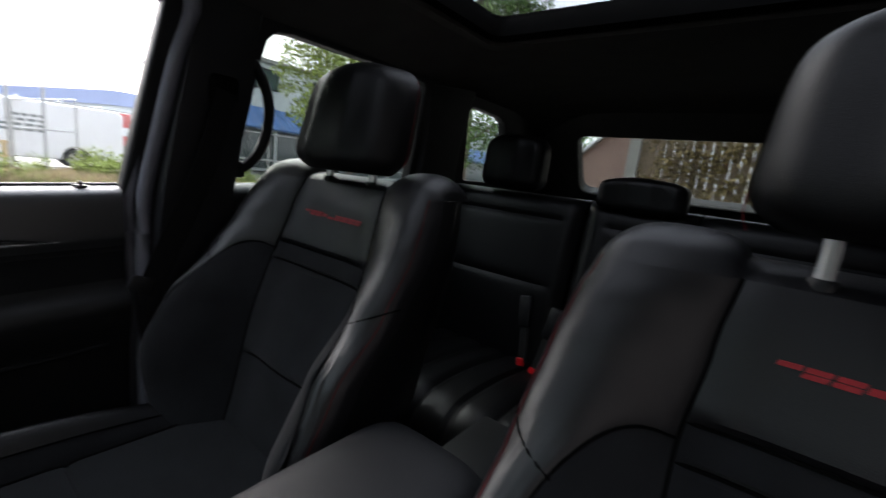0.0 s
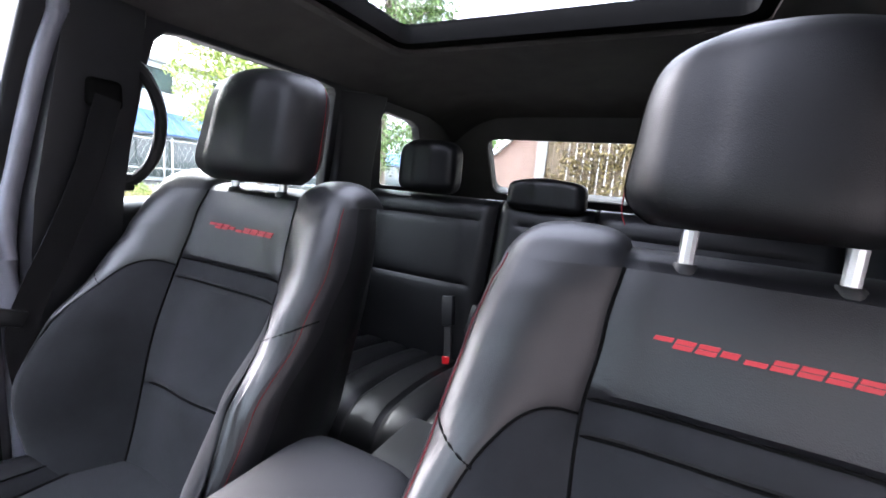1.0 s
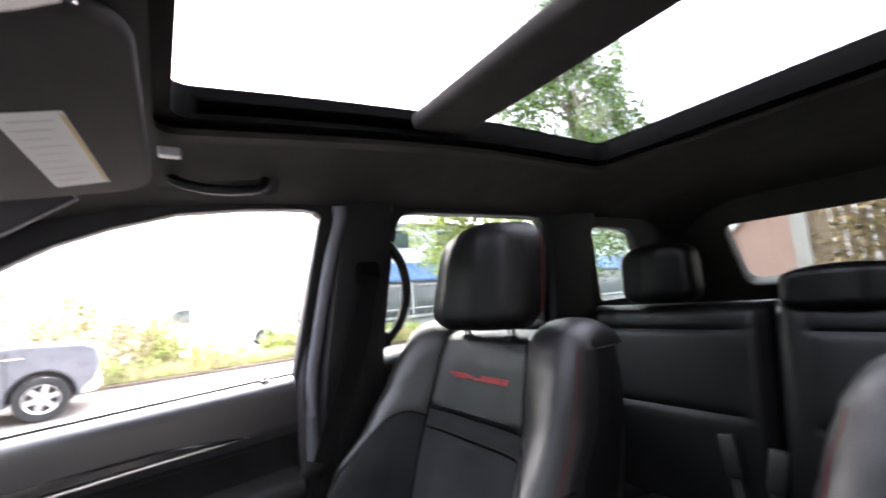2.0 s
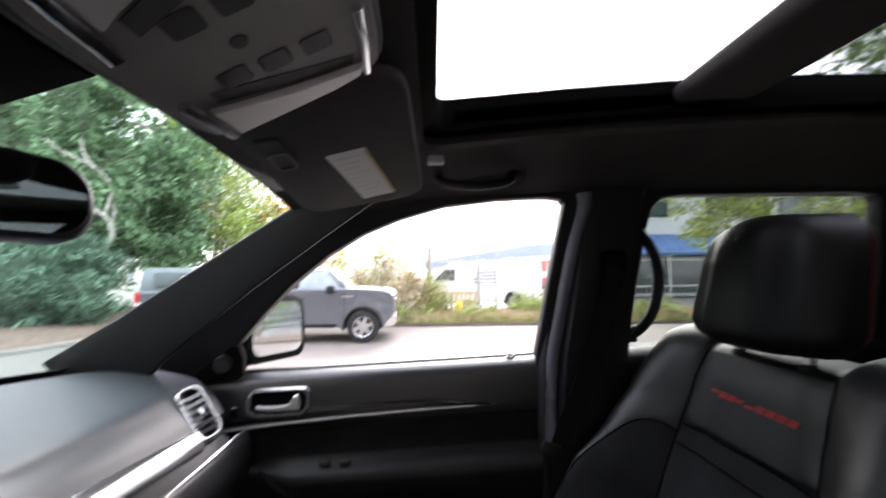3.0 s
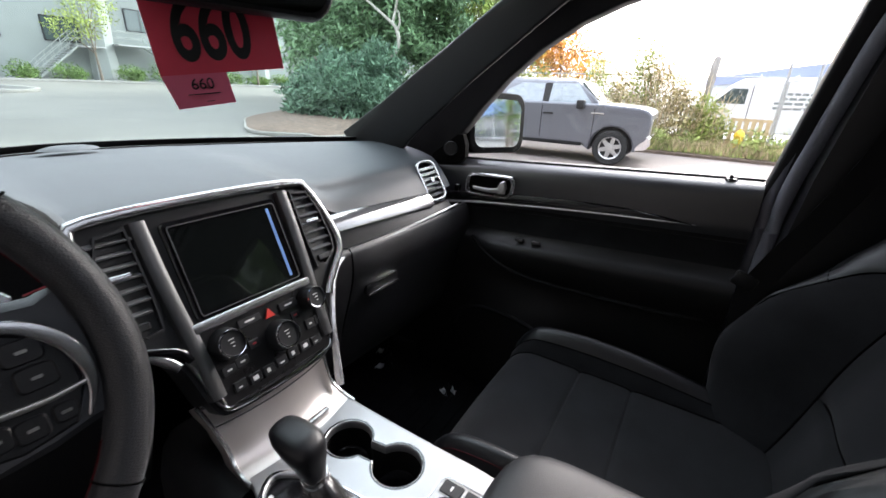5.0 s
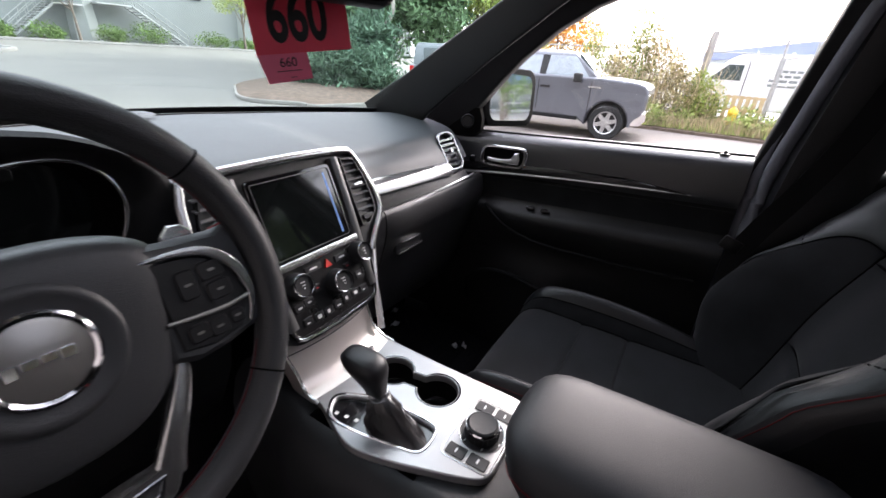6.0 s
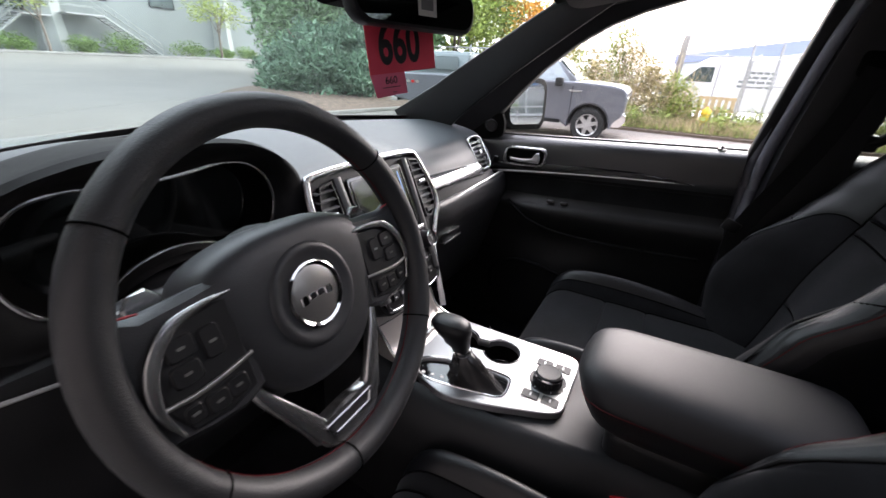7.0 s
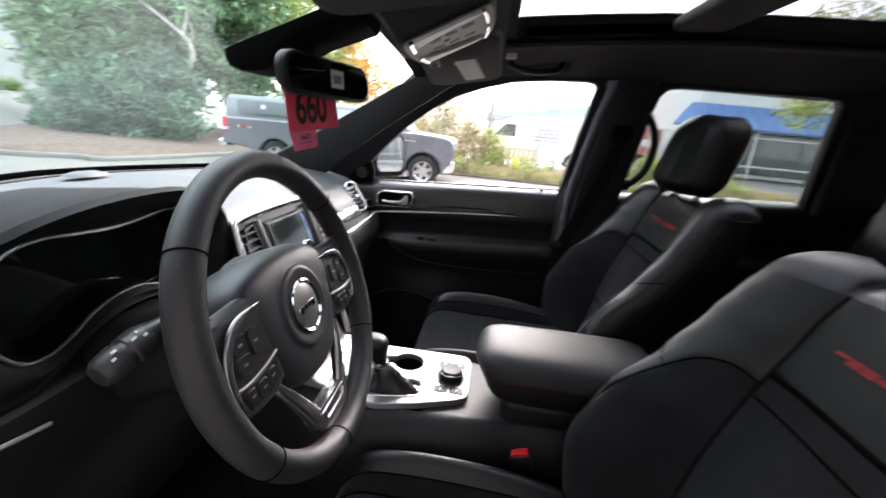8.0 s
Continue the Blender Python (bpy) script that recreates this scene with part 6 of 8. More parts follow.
# lighter, bluer than the roof seal: sky sheen from the window as base colour
seal = part("door_seal", bm, mat("skylit_door_seal", (0.17, 0.175, 0.21), 0.34, metal=0.1, bump=0.1))
tagged(seal, "door frame edge on the centre pillar, sky sheen in its grey", "door seal", kind="structure")
seal = part("door_seal", sweep(bmesh.new(), smooth_path([(0.684, 0.189, 1.606), (0.68, 0.21, 1.622), (0.678, 0.28, 1.627), (0.68, 0.4, 1.622), (0.686, 0.52, 1.604), (0.7, 0.63, 1.57), (0.718, 0.752, 1.51), (0.74, 0.865, 1.425), (0.765, 0.965, 1.325)], 5), SEAL), M_TRIM)
tagged(seal, "black rubber door seal along the roof", "door seal", kind="structure")
pc = pillar("pillar_rear", [(0.735, -0.69, 1.25), (0.715, -0.68, 1.4), (0.69, -0.67, 1.55), (0.67, -0.66, 1.62)], [(0.2, 0.04), (0.2, 0.04), (0.22, 0.04), (0.24, 0.03)], "dark rear roof pillar cover")
belt = thing("seat_belt", (0.7, 0.15, 1.3), "black seat belt with silver latch on the pillar", "seat belt")
strap = [(0.65, 0.105, 1.44), (0.668, 0.135, 1.3), (0.668, 0.18, 1.18), (0.662, 0.225, 1.08), (0.66, 0.245, 1.0), (0.668, 0.225, 0.8), (0.68, 0.2, 0.56)]
part("strap", sweep(bmesh.new(), smooth_path(strap, 6), [(-0.0008, -0.022), (0.0008, -0.022), (0.0008, 0.022), (-0.0008, 0.022)], up=Vector((0, 1, 0))), M_WEB, belt, "black woven strap")
part("anchor_cover", box(0.655, 0.7, 0.075, 0.135, 1.42, 1.475, 0.012, 3), M_FRAME, belt)
lt = part("latch_plate", box(-0.0025, 0.0025, -0.008, 0.008, -0.022, 0.022, 0.002, 2, Matrix.Translation((0.664, 0.25, 1.0)) @ Matrix.Rotation(radians(20), 4, "X")), M_BRIGHT, belt, "silver latch plate")
part("latch_grip", box(-0.006, 0.006, -0.02, 0.022, -0.014, 0.016, 0.004, 2, Matrix.Translation((0.66, 0.258, 1.047)) @ Matrix.Rotation(radians(20), 4, "X")), M_PLASTIC, belt)
grab = thing("pillar_grip", (0.73, 0.02, 1.4), "black grab handle on the centre pillar", "grab handle")
part("grip", tube(smooth_path([(0.7, 0.06, 1.525), (0.69, 0.03, 1.515), (0.695, -0.005, 1.46), (0.708, -0.018, 1.4), (0.725, -0.01, 1.335), (0.742, 0.02, 1.288), (0.75, 0.06, 1.275)], 6), 0.0125, 10), M_PLASTIC, grab)
part("grip_foot", box(0.735, 0.76, 0.02, 0.075, 1.26, 1.3, 0.008), M_PLASTIC, grab)

# ---- overhead ----
over = thing("overhead_console", (0, 0.62, 1.6), "dark grey overhead console with silver edged lamps", "console")
OV = Matrix.Translation((0, 0.615, 1.575)) @ Matrix.Rotation(radians(153.5), 4, "X")
ovo = [(p.x, p.y) for p in smooth_path([(-0.09, 0.075, 0), (-0.1, 0.05, 0), (-0.103, 0.0, 0), (-0.1, -0.06, 0), (-0.085, -0.083, 0), (0, -0.088, 0), (0.085, -0.083, 0), (0.1, -0.06, 0), (0.103, 0.0, 0), (0.1, 0.05, 0), (0.09, 0.075, 0), (0, 0.08, 0)], 4, True)]
M_WARM = mat("warm_grey_plastic", (0.17, 0.158, 0.154), 0.5, bump=0.2, bscale=900)
part("housing", loft([[OV @ Vector((x * s, y * s, z)) for x, y in ovo] for z, s in ((-0.09, 1.3), (-0.03, 1.08), (-0.006, 1.04), (0.0, 0.98))]), M_TRIM, over, "dark plastic housing", 60)
part("face", prism([(x * 0.95, y * 0.95) for x, y in ovo], -0.002, 0.003, OV, 0.001), M_WARM, over, "warm grey console face")
oz = OV.to_3x3() @ Vector((0, 0, 1))
for sg in (-1, 1):
    part("silver_lip", prism([(sg * x, y) for x, y in ((0.094, -0.062), (0.096, -0.03), (0.096, 0.03), (0.092, 0.054), (0.082, 0.056), (0.07, 0.0), (0.056, -0.05), (0.05, -0.062))], 0.002, 0.008, OV, 0.003), mat("pale_silver_paint", (0.55, 0.54, 0.53), 0.4, metal=0.2, bump=0.0, var=0.04), over, "broad satin silver lip")
    part("chrome_edge", sweep(bmesh.new(), [OV @ Vector((sg * x, y, 0.006)) for x, y in ((0.095, -0.064), (0.07, -0.067), (0.03, -0.07))], round_rect(0.009, 0.006, 0.0025, 3), up=oz), M_CHROME, over, "bright chrome edge")
    part("chrome_edge", sweep(bmesh.new(), [OV @ Vector((sg * x, y, 0.006)) for x, y in ((0.093, 0.058), (0.06, 0.062), (0.014, 0.064))], round_rect(0.007, 0.006, 0.0025, 3), up=oz), M_CHROME, over, "bright chrome edge")
    part("slot", prism([(sg * x, y) for x, y in ((0.034, -0.052), (0.049, -0.052), (0.067, 0.002), (0.077, 0.05), (0.066, 0.052), (0.054, 0.01), (0.046, -0.014))], 0.002, 0.0036, OV), M_RUBBER, over, "dark lamp slot")
    for y in (-0.03, 0.0, 0.03):
        part("press_key", prism(round_rect(0.02, 0.022, 0.003, 2, sg * (0.03 + 0.2 * (y + 0.03) * 0.3), y), 0.002, 0.0038, OV, 0.001), M_TRIM, over, "dark press key")
part("microphone", lathe([(0.006, 0.003), (0.0055, 0.0042), (0, 0.0042)], 14, OV @ Matrix.Translation((0, -0.012, 0))), M_RUBBER, over)

visor = thing("sun_visor", (0.27, 0.62, 1.57), "dark grey folded sun visor with white warning label", "sun visor", "sun visors")
VIS = Matrix.Translation((0.375, 0.618, 1.55)) @ Matrix.Rotation(radians(170), 4, "X") @ Matrix.Rotation(radians(-10), 4, "Y")
M_VISOR = mat("visor_cloth", (0.075, 0.069, 0.066), 0.9, bump=0.4, bscale=1500, spec=0.15)
vo = round_rect(0.31, 0.19, 0.035, 6, -0.11, 0.003)
part("flap", loft([[VIS @ Vector((-0.11 + (x + 0.11) * s, y * s, z)) for x, y in vo] for z, s in ((-0.013, 0.95), (-0.009, 0.99), (-0.002, 1.0), (0.004, 0.985), (0.007, 0.95))]), M_VISOR, visor, "grey cloth covered flap", 60)
LB = VIS @ Matrix.Translation((-0.066, 0.021, 0.007)) @ Matrix.Rotation(radians(7), 4, "Z")
lab = part("label", prism(round_rect(0.15, 0.05, 0.002, 2), 0, 0.0006, LB), M_PAPER, visor, "white paper warning label")
for k in range(9):
    part("text_bar", box(-0.062 + k * 0.015, -0.06 + k * 0.015, -0.019, 0.015 - 0.006 * (k % 3), 0.0006, 0.0009, 0, 1, LB), mat("faint_grey_print", (0.6, 0.59, 0.55), 0.6, bump=0), lab)
part("label_edge", box(-0.07, 0.07, 0.021, 0.0245, 0.0006, 0.0009, 0, 1, LB), mat("yellow_print", (0.6, 0.48, 0.2), 0.6, bump=0), lab)
part("mirror_latch", prism(round_rect(0.055, 0.03, 0.006, 3, -0.17, -0.06), 0.005, 0.011, VIS, 0.002), M_RUBBER, visor)
part("latch_rim", flat_frame(round_rect(0.04, 0.024, 0.004, 3, -0.15, -0.058), round_rect(0.034, 0.018, 0.003, 3, -0.15, -0.058), 0.01, 0.0125, VIS), M_GRAPHITE, visor)
part("hinge_rod", tube([VIS @ Vector((x, -0.085, 0.0)) for x in (-0.285, -0.22)], 0.005, 8), M_CHROME, visor)
visor_l = copy_thing(visor, pose(-0.375 - 0.06, 0.64, 1.575, 0, 0, 2))
tagged(visor_l, "dark grey folded sun visor on the driver side")
clipv = thing("visor_clip", (0.451, 0.497, 1.62), "small white visor clip", "clip")
part("hook", box(0.441, 0.459, 0.486, 0.514, 1.613, 1.627, 0.003), M_WHITE, clipv, "pale plastic hook")
roofgrip = thing("roof_grip", (0.6, 0.42, 1.63), "black folding roof grab handle", "grab handle")
part("grip", tube(smooth_path([(0.59, 0.5, 1.635), (0.57, 0.485, 1.61), (0.565, 0.42, 1.6), (0.57, 0.355, 1.61), (0.59, 0.34, 1.635)], 6), 0.009, 10), M_PLASTIC, roofgrip)
part("recess", prism(round_rect(0.21, 0.06, 0.02, 4, 0.42, 0), 0, 0.012, Matrix(((0, 0.75, -0.66, 0.6), (1, 0, 0, 0), (0, -0.66, -0.75, 1.637), (0, 0, 0, 1)))), M_RUBBER, roofgrip)

# ---- mirror and tag ----
mirror = thing("rear_view_mirror", (-0.03, 0.83, 1.49), "black rear-view mirror with white sticker", "mirror")
MR = Matrix.Translation((-0.006, 0.834, 1.485)) @ Matrix.Rotation(radians(-16), 4, "Z") @ Matrix.Rotation(radians(84), 4, "X")
mo = [(x, y) for x, y in round_rect(0.25, 0.068, 0.03, 6)]
part("housing", loft([[MR @ Vector((x * s, y * s, z)) for x, y in mo] for z, s in ((0.004, 0.96), (0.0, 1.0), (-0.014, 1.02), (-0.03, 0.86), (-0.042, 0.5))]), M_PLASTIC, mirror, "black mirror housing", 60)
part("mirror_glass", prism([(x * 0.93, y * 0.84) for x, y in mo], 0.004, 0.0055, MR), mat("dim_mirror", (0.12, 0.14, 0.13), 0.02, metal=1.0, bump=0, var=0), mirror, "dimmed mirror glass")
st = part("sticker", box(-0.008, 0.03, -0.016, 0.016, 0.0055, 0.006, 0, 1, MR), M_PAPER, mirror, "white printed sticker")
part("text_bar", box(-0.002, 0.023, -0.008, 0.007, 0.006, 0.0063, 0, 1, MR), mat("grey_print", (0.2, 0.2, 0.2), 0.6, bump=0), st)
part("stem", tube([(0.0, 0.857, 1.492), (0.003, 0.885, 1.528), (0.005, 0.93, 1.56)], 0.014, 10), M_PLASTIC, mirror)
def glass_z(y):
    v = (1.53 - y) / 0.76
    return 1.235 + 0.377 * v + 0.035 * math.sin(math.pi * min(1.0, v)) - 0.006


cover = []
for y, low, w in ((1.014, 1.505, 0.05), (1.01, 1.49, 0.054), (0.985, 1.482, 0.057), (0.94, 1.488, 0.06), (0.9, 1.512, 0.064), (0.86, 1.54, 0.07), (0.8, 1.565, 0.08), (0.77, 1.578, 0.085)):
    t = glass_z(y)
    cover.append([(-w, y, t), (-w, y, lerp(t, low, 0.55)), (-w * 0.82, y, low), (w * 0.82, y, low), (w, y, lerp(t, low, 0.55)), (w, y, t)])
part("sensor_cover", loft(cover), M_FRAME, mirror, "black sensor cover tapering down the glass", 50)
tag = thing("hang_tag", (0, 0.88, 1.45), "red card tag with black number hanging from the mirror", "tag")
TG = Matrix.Translation((0.01, 0.876, 1.427)) @ Matrix.Rotation(radians(-22), 4, "Z") @ Matrix.Rotation(radians(87), 4, "X") @ Matrix.Rotation(radians(6.5), 4, "Z")
card = part("card", prism([(-0.066, -0.037), (0.066, -0.037), (0.066, 0.045), (0.03, 0.085), (-0.03, 0.085), (-0.066, 0.045)], 0, 0.0008, TG), M_TAG, tag, "red card")
text_part("number", "660", 0.066, TG @ Matrix.Translation((-0.005, 0.003, 0.0012)) @ Matrix.Diagonal((0.82, 1.25, 1, 1)), M_INK, card, "large black number", 0.0003, 1.0, 0.0017)
stub = part("stub", prism([(-0.066, -0.037), (0.0, -0.037), (0.002, -0.07), (-0.058, -0.072)], 0, 0.0008, TG @ Matrix.Rotation(radians(0), 4, "X")), M_TAG2, tag, "pink tear-off stub")
text_part("number", "660", 0.016, TG @ Matrix.Translation((-0.028, -0.048, 0.0012)) @ Matrix.Diagonal((1, 1, 1, 1)), M_INK, stub, "small black number", 0.0003)
part("text_bar", box(-0.045, -0.012, -0.0585, -0.0575, 0.0008, 0.0012, 0, 1, TG), M_INK, stub)
part("text_bar", box(-0.028, -0.02, -0.0665, -0.0658, 0.0008, 0.0012, 0, 1, TG), M_INK, stub)

# clear wrapping left in the footwell
M_FILM = mat("clear_crumpled_film", (0.55, 0.55, 0.56), 0.12, bump=0.0, coat=0.5)
for cx, cy, sc, sd in ((0.6, 1.13, 0.05, 3), (0.61, 0.86, 0.04, 8)):
    wrap = thing("plastic_wrapper", (cx, cy, 0.505), "crumpled clear plastic wrapping on the carpet", "wrapper", "plastic wrappers")
    rr = random.Random(sd)
    for k in range(6):
        x, y, a, w, h = cx + rr.uniform(-1, 1) * sc, cy + rr.uniform(-1, 1) * sc, rr.uniform(0, 3), rr.uniform(0.002, 0.005), rr.uniform(0.008, 0.022)
        zz = 0.512 + rr.uniform(0, 0.02)
        part("fold", surface(lambda u, v: (x + math.cos(a) * u * w - math.sin(a) * v * h, y + math.sin(a) * u * w + math.cos(a) * v * h, zz + 0.008 * math.sin(u * 2 + v * 3) + 0.006 * abs(u)), spaced(-1, 1, 4), spaced(-1, 1, 5), thick=Vector((0, 0, -0.0008))), M_FILM if k % 5 == 0 else M_GLASS, wrap)
mat_ = thing("floor_mat", (0.4, 0.95, 0.5), "black ribbed floor mat in the passenger footwell", "floor mat")
part("mat_sheet", prism(round_rect(0.46, 0.55, 0.06, 5, 0.42, 0.93), 0.5005, 0.507, None, 0.002), M_CARPET, mat_)
for k in range(9):
    part("rib", box(0.25, 0.6, 0.72 + k * 0.05, 0.728 + k * 0.05, 0.507, 0.5095, 0.001, 1), M_CARPET, mat_)

# ---- outside: materials ----
M_TRUCK = mat("grey_truck_paint", (0.145, 0.153, 0.175), 0.3, metal=0.4, bump=0.0, coat=0.6, var=0.05, scale=2)
M_CANOPY = mat("grey_canopy_paint", (0.16, 0.19, 0.2), 0.4, metal=0.1, bump=0.0, coat=0.3, var=0.05, scale=2)
M_VAN = mat("white_van_paint", (0.72, 0.72, 0.72), 0.35, bump=0.0, coat=0.3, var=0.04, scale=2)
M_CARGLASS = mat("dark_car_glass", (0.05, 0.07, 0.07), 0.04, bump=0.0, coat=0.5)
# pale blue base colour stands for the sky mirrored in the truck's glass
M_SKYGLASS = mat("painted_sky_glass", (0.29, 0.34, 0.37), 0.05, bump=0.0, coat=0.5)
M_TYRE = mat("tyre_rubber", (0.02, 0.02, 0.02), 0.8, bump=0.5, bscale=120)
M_ALLOY = mat("alloy_wheel", (0.55, 0.55, 0.55), 0.3, metal=0.8, bump=0.0)
M_LAMP_R = mat("red_lamp", (0.5, 0.02, 0.02), 0.2, bump=0.0, coat=0.5)
M_LAMP_W = mat("clear_lamp", (0.7, 0.72, 0.74), 0.15, bump=0.0, coat=0.5)
M_STEEL = mat("galvanised_steel", (0.42, 0.425, 0.425), 0.5, metal=0.35, bump=0.2, bscale=80)
M_WALLW = mat("white_rendered_wall", (0.55, 0.57, 0.57), 0.9, bump=0.4, bscale=12, scale=0.4, var=0.08)
M_WALLG = mat("grey_rendered_wall", (0.215, 0.235, 0.225), 0.9, bump=0.4, bscale=12, scale=0.4, var=0.1)
M_PIER = mat("pale_rendered_pier", (0.3, 0.32, 0.305), 0.9, bump=0.4, bscale=12, scale=0.4, var=0.08)
M_BLUE = mat("blue_metal_roof", (0.06, 0.14, 0.32), 0.45, bump=0.0, var=0.12, scale=1)
# paler, greyer blue than M_BLUE
M_PALEBLUE = mat("pale_blue_roof", (0.27, 0.31, 0.46), 0.6, bump=0.0, var=0.08, scale=0.3)
M_BARK = mat("grey_brown_bark", (0.16, 0.13, 0.1), 0.95, bump=1.0, bscale=20, scale=5, var=0.35)
M_JUNIPER = mat("juniper_needles", (0.1, 0.18, 0.115), 0.8, var=0.3, scale=1.5, bump=0.0, island=0.55)
M_CONIFER = mat("conifer_needles", (0.115, 0.2, 0.095), 0.8, var=0.4, scale=0.8, bump=0.0, island=0.6)
M_LEAFY = mat("yellow_green_leaves", (0.26, 0.32, 0.07), 0.7, var=0.35, scale=0.8, bump=0.0, island=0.5)
M_GREEN = mat("green_leaves", (0.12, 0.2, 0.05), 0.7, var=0.35, scale=0.8, bump=0.0, island=0.5)
M_AUTUMN = mat("orange_leaves", (0.66, 0.33, 0.06), 0.7, var=0.4, scale=1.5, bump=0.0, island=0.5)
M_WEED = mat("dry_weed_leaves", (0.42, 0.36, 0.17), 0.85, var=0.45, scale=2, bump=0.0, island=0.6)
M_STRAW = mat("straw_grass", (0.46, 0.36, 0.22), 0.9, var=0.4, scale=3, bump=0.0, island=0.5)
M_GRASS = mat("green_grass", (0.28, 0.34, 0.1), 0.9, var=0.4, scale=3, bump=0.0, island=0.5)
M_VINE = mat("brown_vine_leaves", (0.17, 0.13, 0.055), 0.85, var=0.5, scale=1.2, bump=0.0, island=0.6)
M_BRICKRED = mat("faded_red_cladding", (0.27, 0.18, 0.145), 0.85, bump=0.3, bscale=30, var=0.12, scale=1)

rng = np.random.default_rng(7)


def leaf_mesh(name, blobs, n, size, material, parent=None, long=1.6, up=0.0, gap=0.0, label=""):
    """Many small leaf blades spread through overlapping clumps, denser at their outsides."""
    bl = np.array(blobs, float)
    vol = bl[:, 3] * bl[:, 4] * bl[:, 5]
    which = rng.choice(len(bl), n, p=vol ** 0.67 / (vol ** 0.67).sum())
    d = rng.normal(size=(n, 3))
    d /= np.linalg.norm(d, axis=1)[:, None]
    r = rng.random(n) ** 0.4
    lump = 1 + 0.22 * np.sin(d[:, 0] * 5 + which) * np.sin(d[:, 1] * 6 + which * 2) + 0.15 * np.sin(d[:, 2] * 9 + which)
    c = bl[which, :3] + d * bl[which, 3:6] * (r * lump)[:, None]
    if gap:
        keep = np.sin(c[:, 0] * gap) * np.sin(c[:, 1] * gap + 1) * np.sin(c[:, 2] * gap + 2) < 0.25
        c, d = c[keep], d[keep]
        n = len(c)
    a = rng.normal(size=(n, 3)) + d * 0.6 + np.array([0, 0, up])
    a /= np.linalg.norm(a, axis=1)[:, None]
    b = np.cross(a, rng.normal(size=(n, 3)))
    b /= np.linalg.norm(b, axis=1)[:, None]
    s = size * (0.5 + rng.random(n))[:, None]
    a, b = a * s * long, b * s * 0.5
    v = np.empty((n, 4, 3))
    v[:, 0], v[:, 1], v[:, 2], v[:, 3] = c - a * 0.5, c + b * 0.5, c + a * 0.5, c - b * 0.5
    me = bpy.data.meshes.new(name)
    me.from_pydata(v.reshape(-1, 3).tolist(), [], np.arange(n * 4).reshape(-1, 4).tolist())
    return link_mesh(name, me, material, parent, label, 180)


def limb(bm, pts, r0, r1, n=7):
    pts = smooth_path(pts, 4)
    sweep(bm, pts, lambda t: ring(lerp(r0, r1, t), n), up=Vector((0.3, 1, 0.1)))


def tree(base, height, blobs, n, size, leaf, label, category="tree", trunk_r=0.14, gap=0.0, long=1.6, branches=6, seed=1, up=0.0):
    rr = random.Random(seed)
    x, y, z = base
    t = thing("tree", base, label, category)
    bm = bmesh.new()
    topc = blobs[0]
    limb(bm, [(x, y, z - 0.1), (x + rr.uniform(-0.1, 0.1), y + rr.uniform(-0.1, 0.1), z + height * 0.35), (topc[0], topc[1], z + height * 0.92)], trunk_r, trunk_r * 0.2, 9)
    part("trunk", bm, M_BARK, t)
    for k in range(branches):
        b = blobs[k % len(blobs)]
        h = z + height * rr.uniform(0.25, 0.7)
        e = (b[0] + rr.uniform(-0.7, 0.7) * b[3], b[1] + rr.uniform(-0.7, 0.7) * b[4], b[2] + rr.uniform(-0.3, 0.7) * b[5])
        bm = bmesh.new()
        limb(bm, [(x, y, h), ((x + e[0]) / 2, (y + e[1]) / 2, (h + e[2]) / 2 + 0.2), e], trunk_r * 0.4, trunk_r * 0.08, 6)
        part("limb", bm, M_BARK, t)
    leaf_mesh("crown", blobs, n, size, leaf, t, long, up, gap)
    return t


# ---- planted island with juniper ----
ISLAND = [(6.55, 10.0), (6.7, 10.8), (7.3, 11.75), (8.1, 12.9), (9.3, 13.9), (11.5, 15.2), (13.5, 15.9), (18, 17), (18, 8.4), (8.3, 8.5), (7.2, 9.2)]
isl = [(p.x, p.y) for p in smooth_path([(x, y, 0) for x, y in ISLAND], 4, True)]
kerb = part("kerb", sweep(bmesh.new(), [(x, y, ground_z(x, y) + 0.03) for x, y in isl], round_rect(0.13, 0.12, 0.025, 2), True), M_CONCRETE)
tagged(kerb, "pale concrete kerb round the planting bed", "kerb", kind="structure")
bed = bmesh.new()
cxy = (11.5, 11.6)
add_loft(bed, [[(x, y, ground_z(x, y) + 0.1) for x, y in isl], [(lerp(x, cxy[0], 0.35), lerp(y, cxy[1], 0.35), ground_z(x, y) + 0.28) for x, y in isl], [(lerp(x, cxy[0], 0.9), lerp(y, cxy[1], 0.9), 0.42) for x, y in isl]])
bd = part("planting_bed", bed, M_SOIL)
tagged(bd, "brown mulch bed with fallen leaves", "planting bed", kind="structure")
jun = [(10.6, 12.4, 0.9, 1.1, 1.2, 0.9), (10.2, 11.0, 1.0, 1.1, 1.1, 1.0), (10.9, 10.0, 0.8, 0.9, 1.0, 0.9), (11.6, 11.6, 1.5, 1.2, 1.3, 1.0), (11.2, 13.4, 0.7, 0.9, 0.9, 0.7), (11.3, 12.3, 1.75, 0.7, 0.8, 0.75), (11.8, 10.6, 1.9, 0.8, 0.9, 0.8), (9.6, 11.7, 0.6, 0.6, 0.9, 0.55)]
tree((11.0, 11.4, 0.15), 2.2, jun, 30000, 0.095, M_JUNIPER, "broad blue-green juniper bush on the mulch bed", "bush", 0.08, 0, 2.4, 8, 3, 0.5)
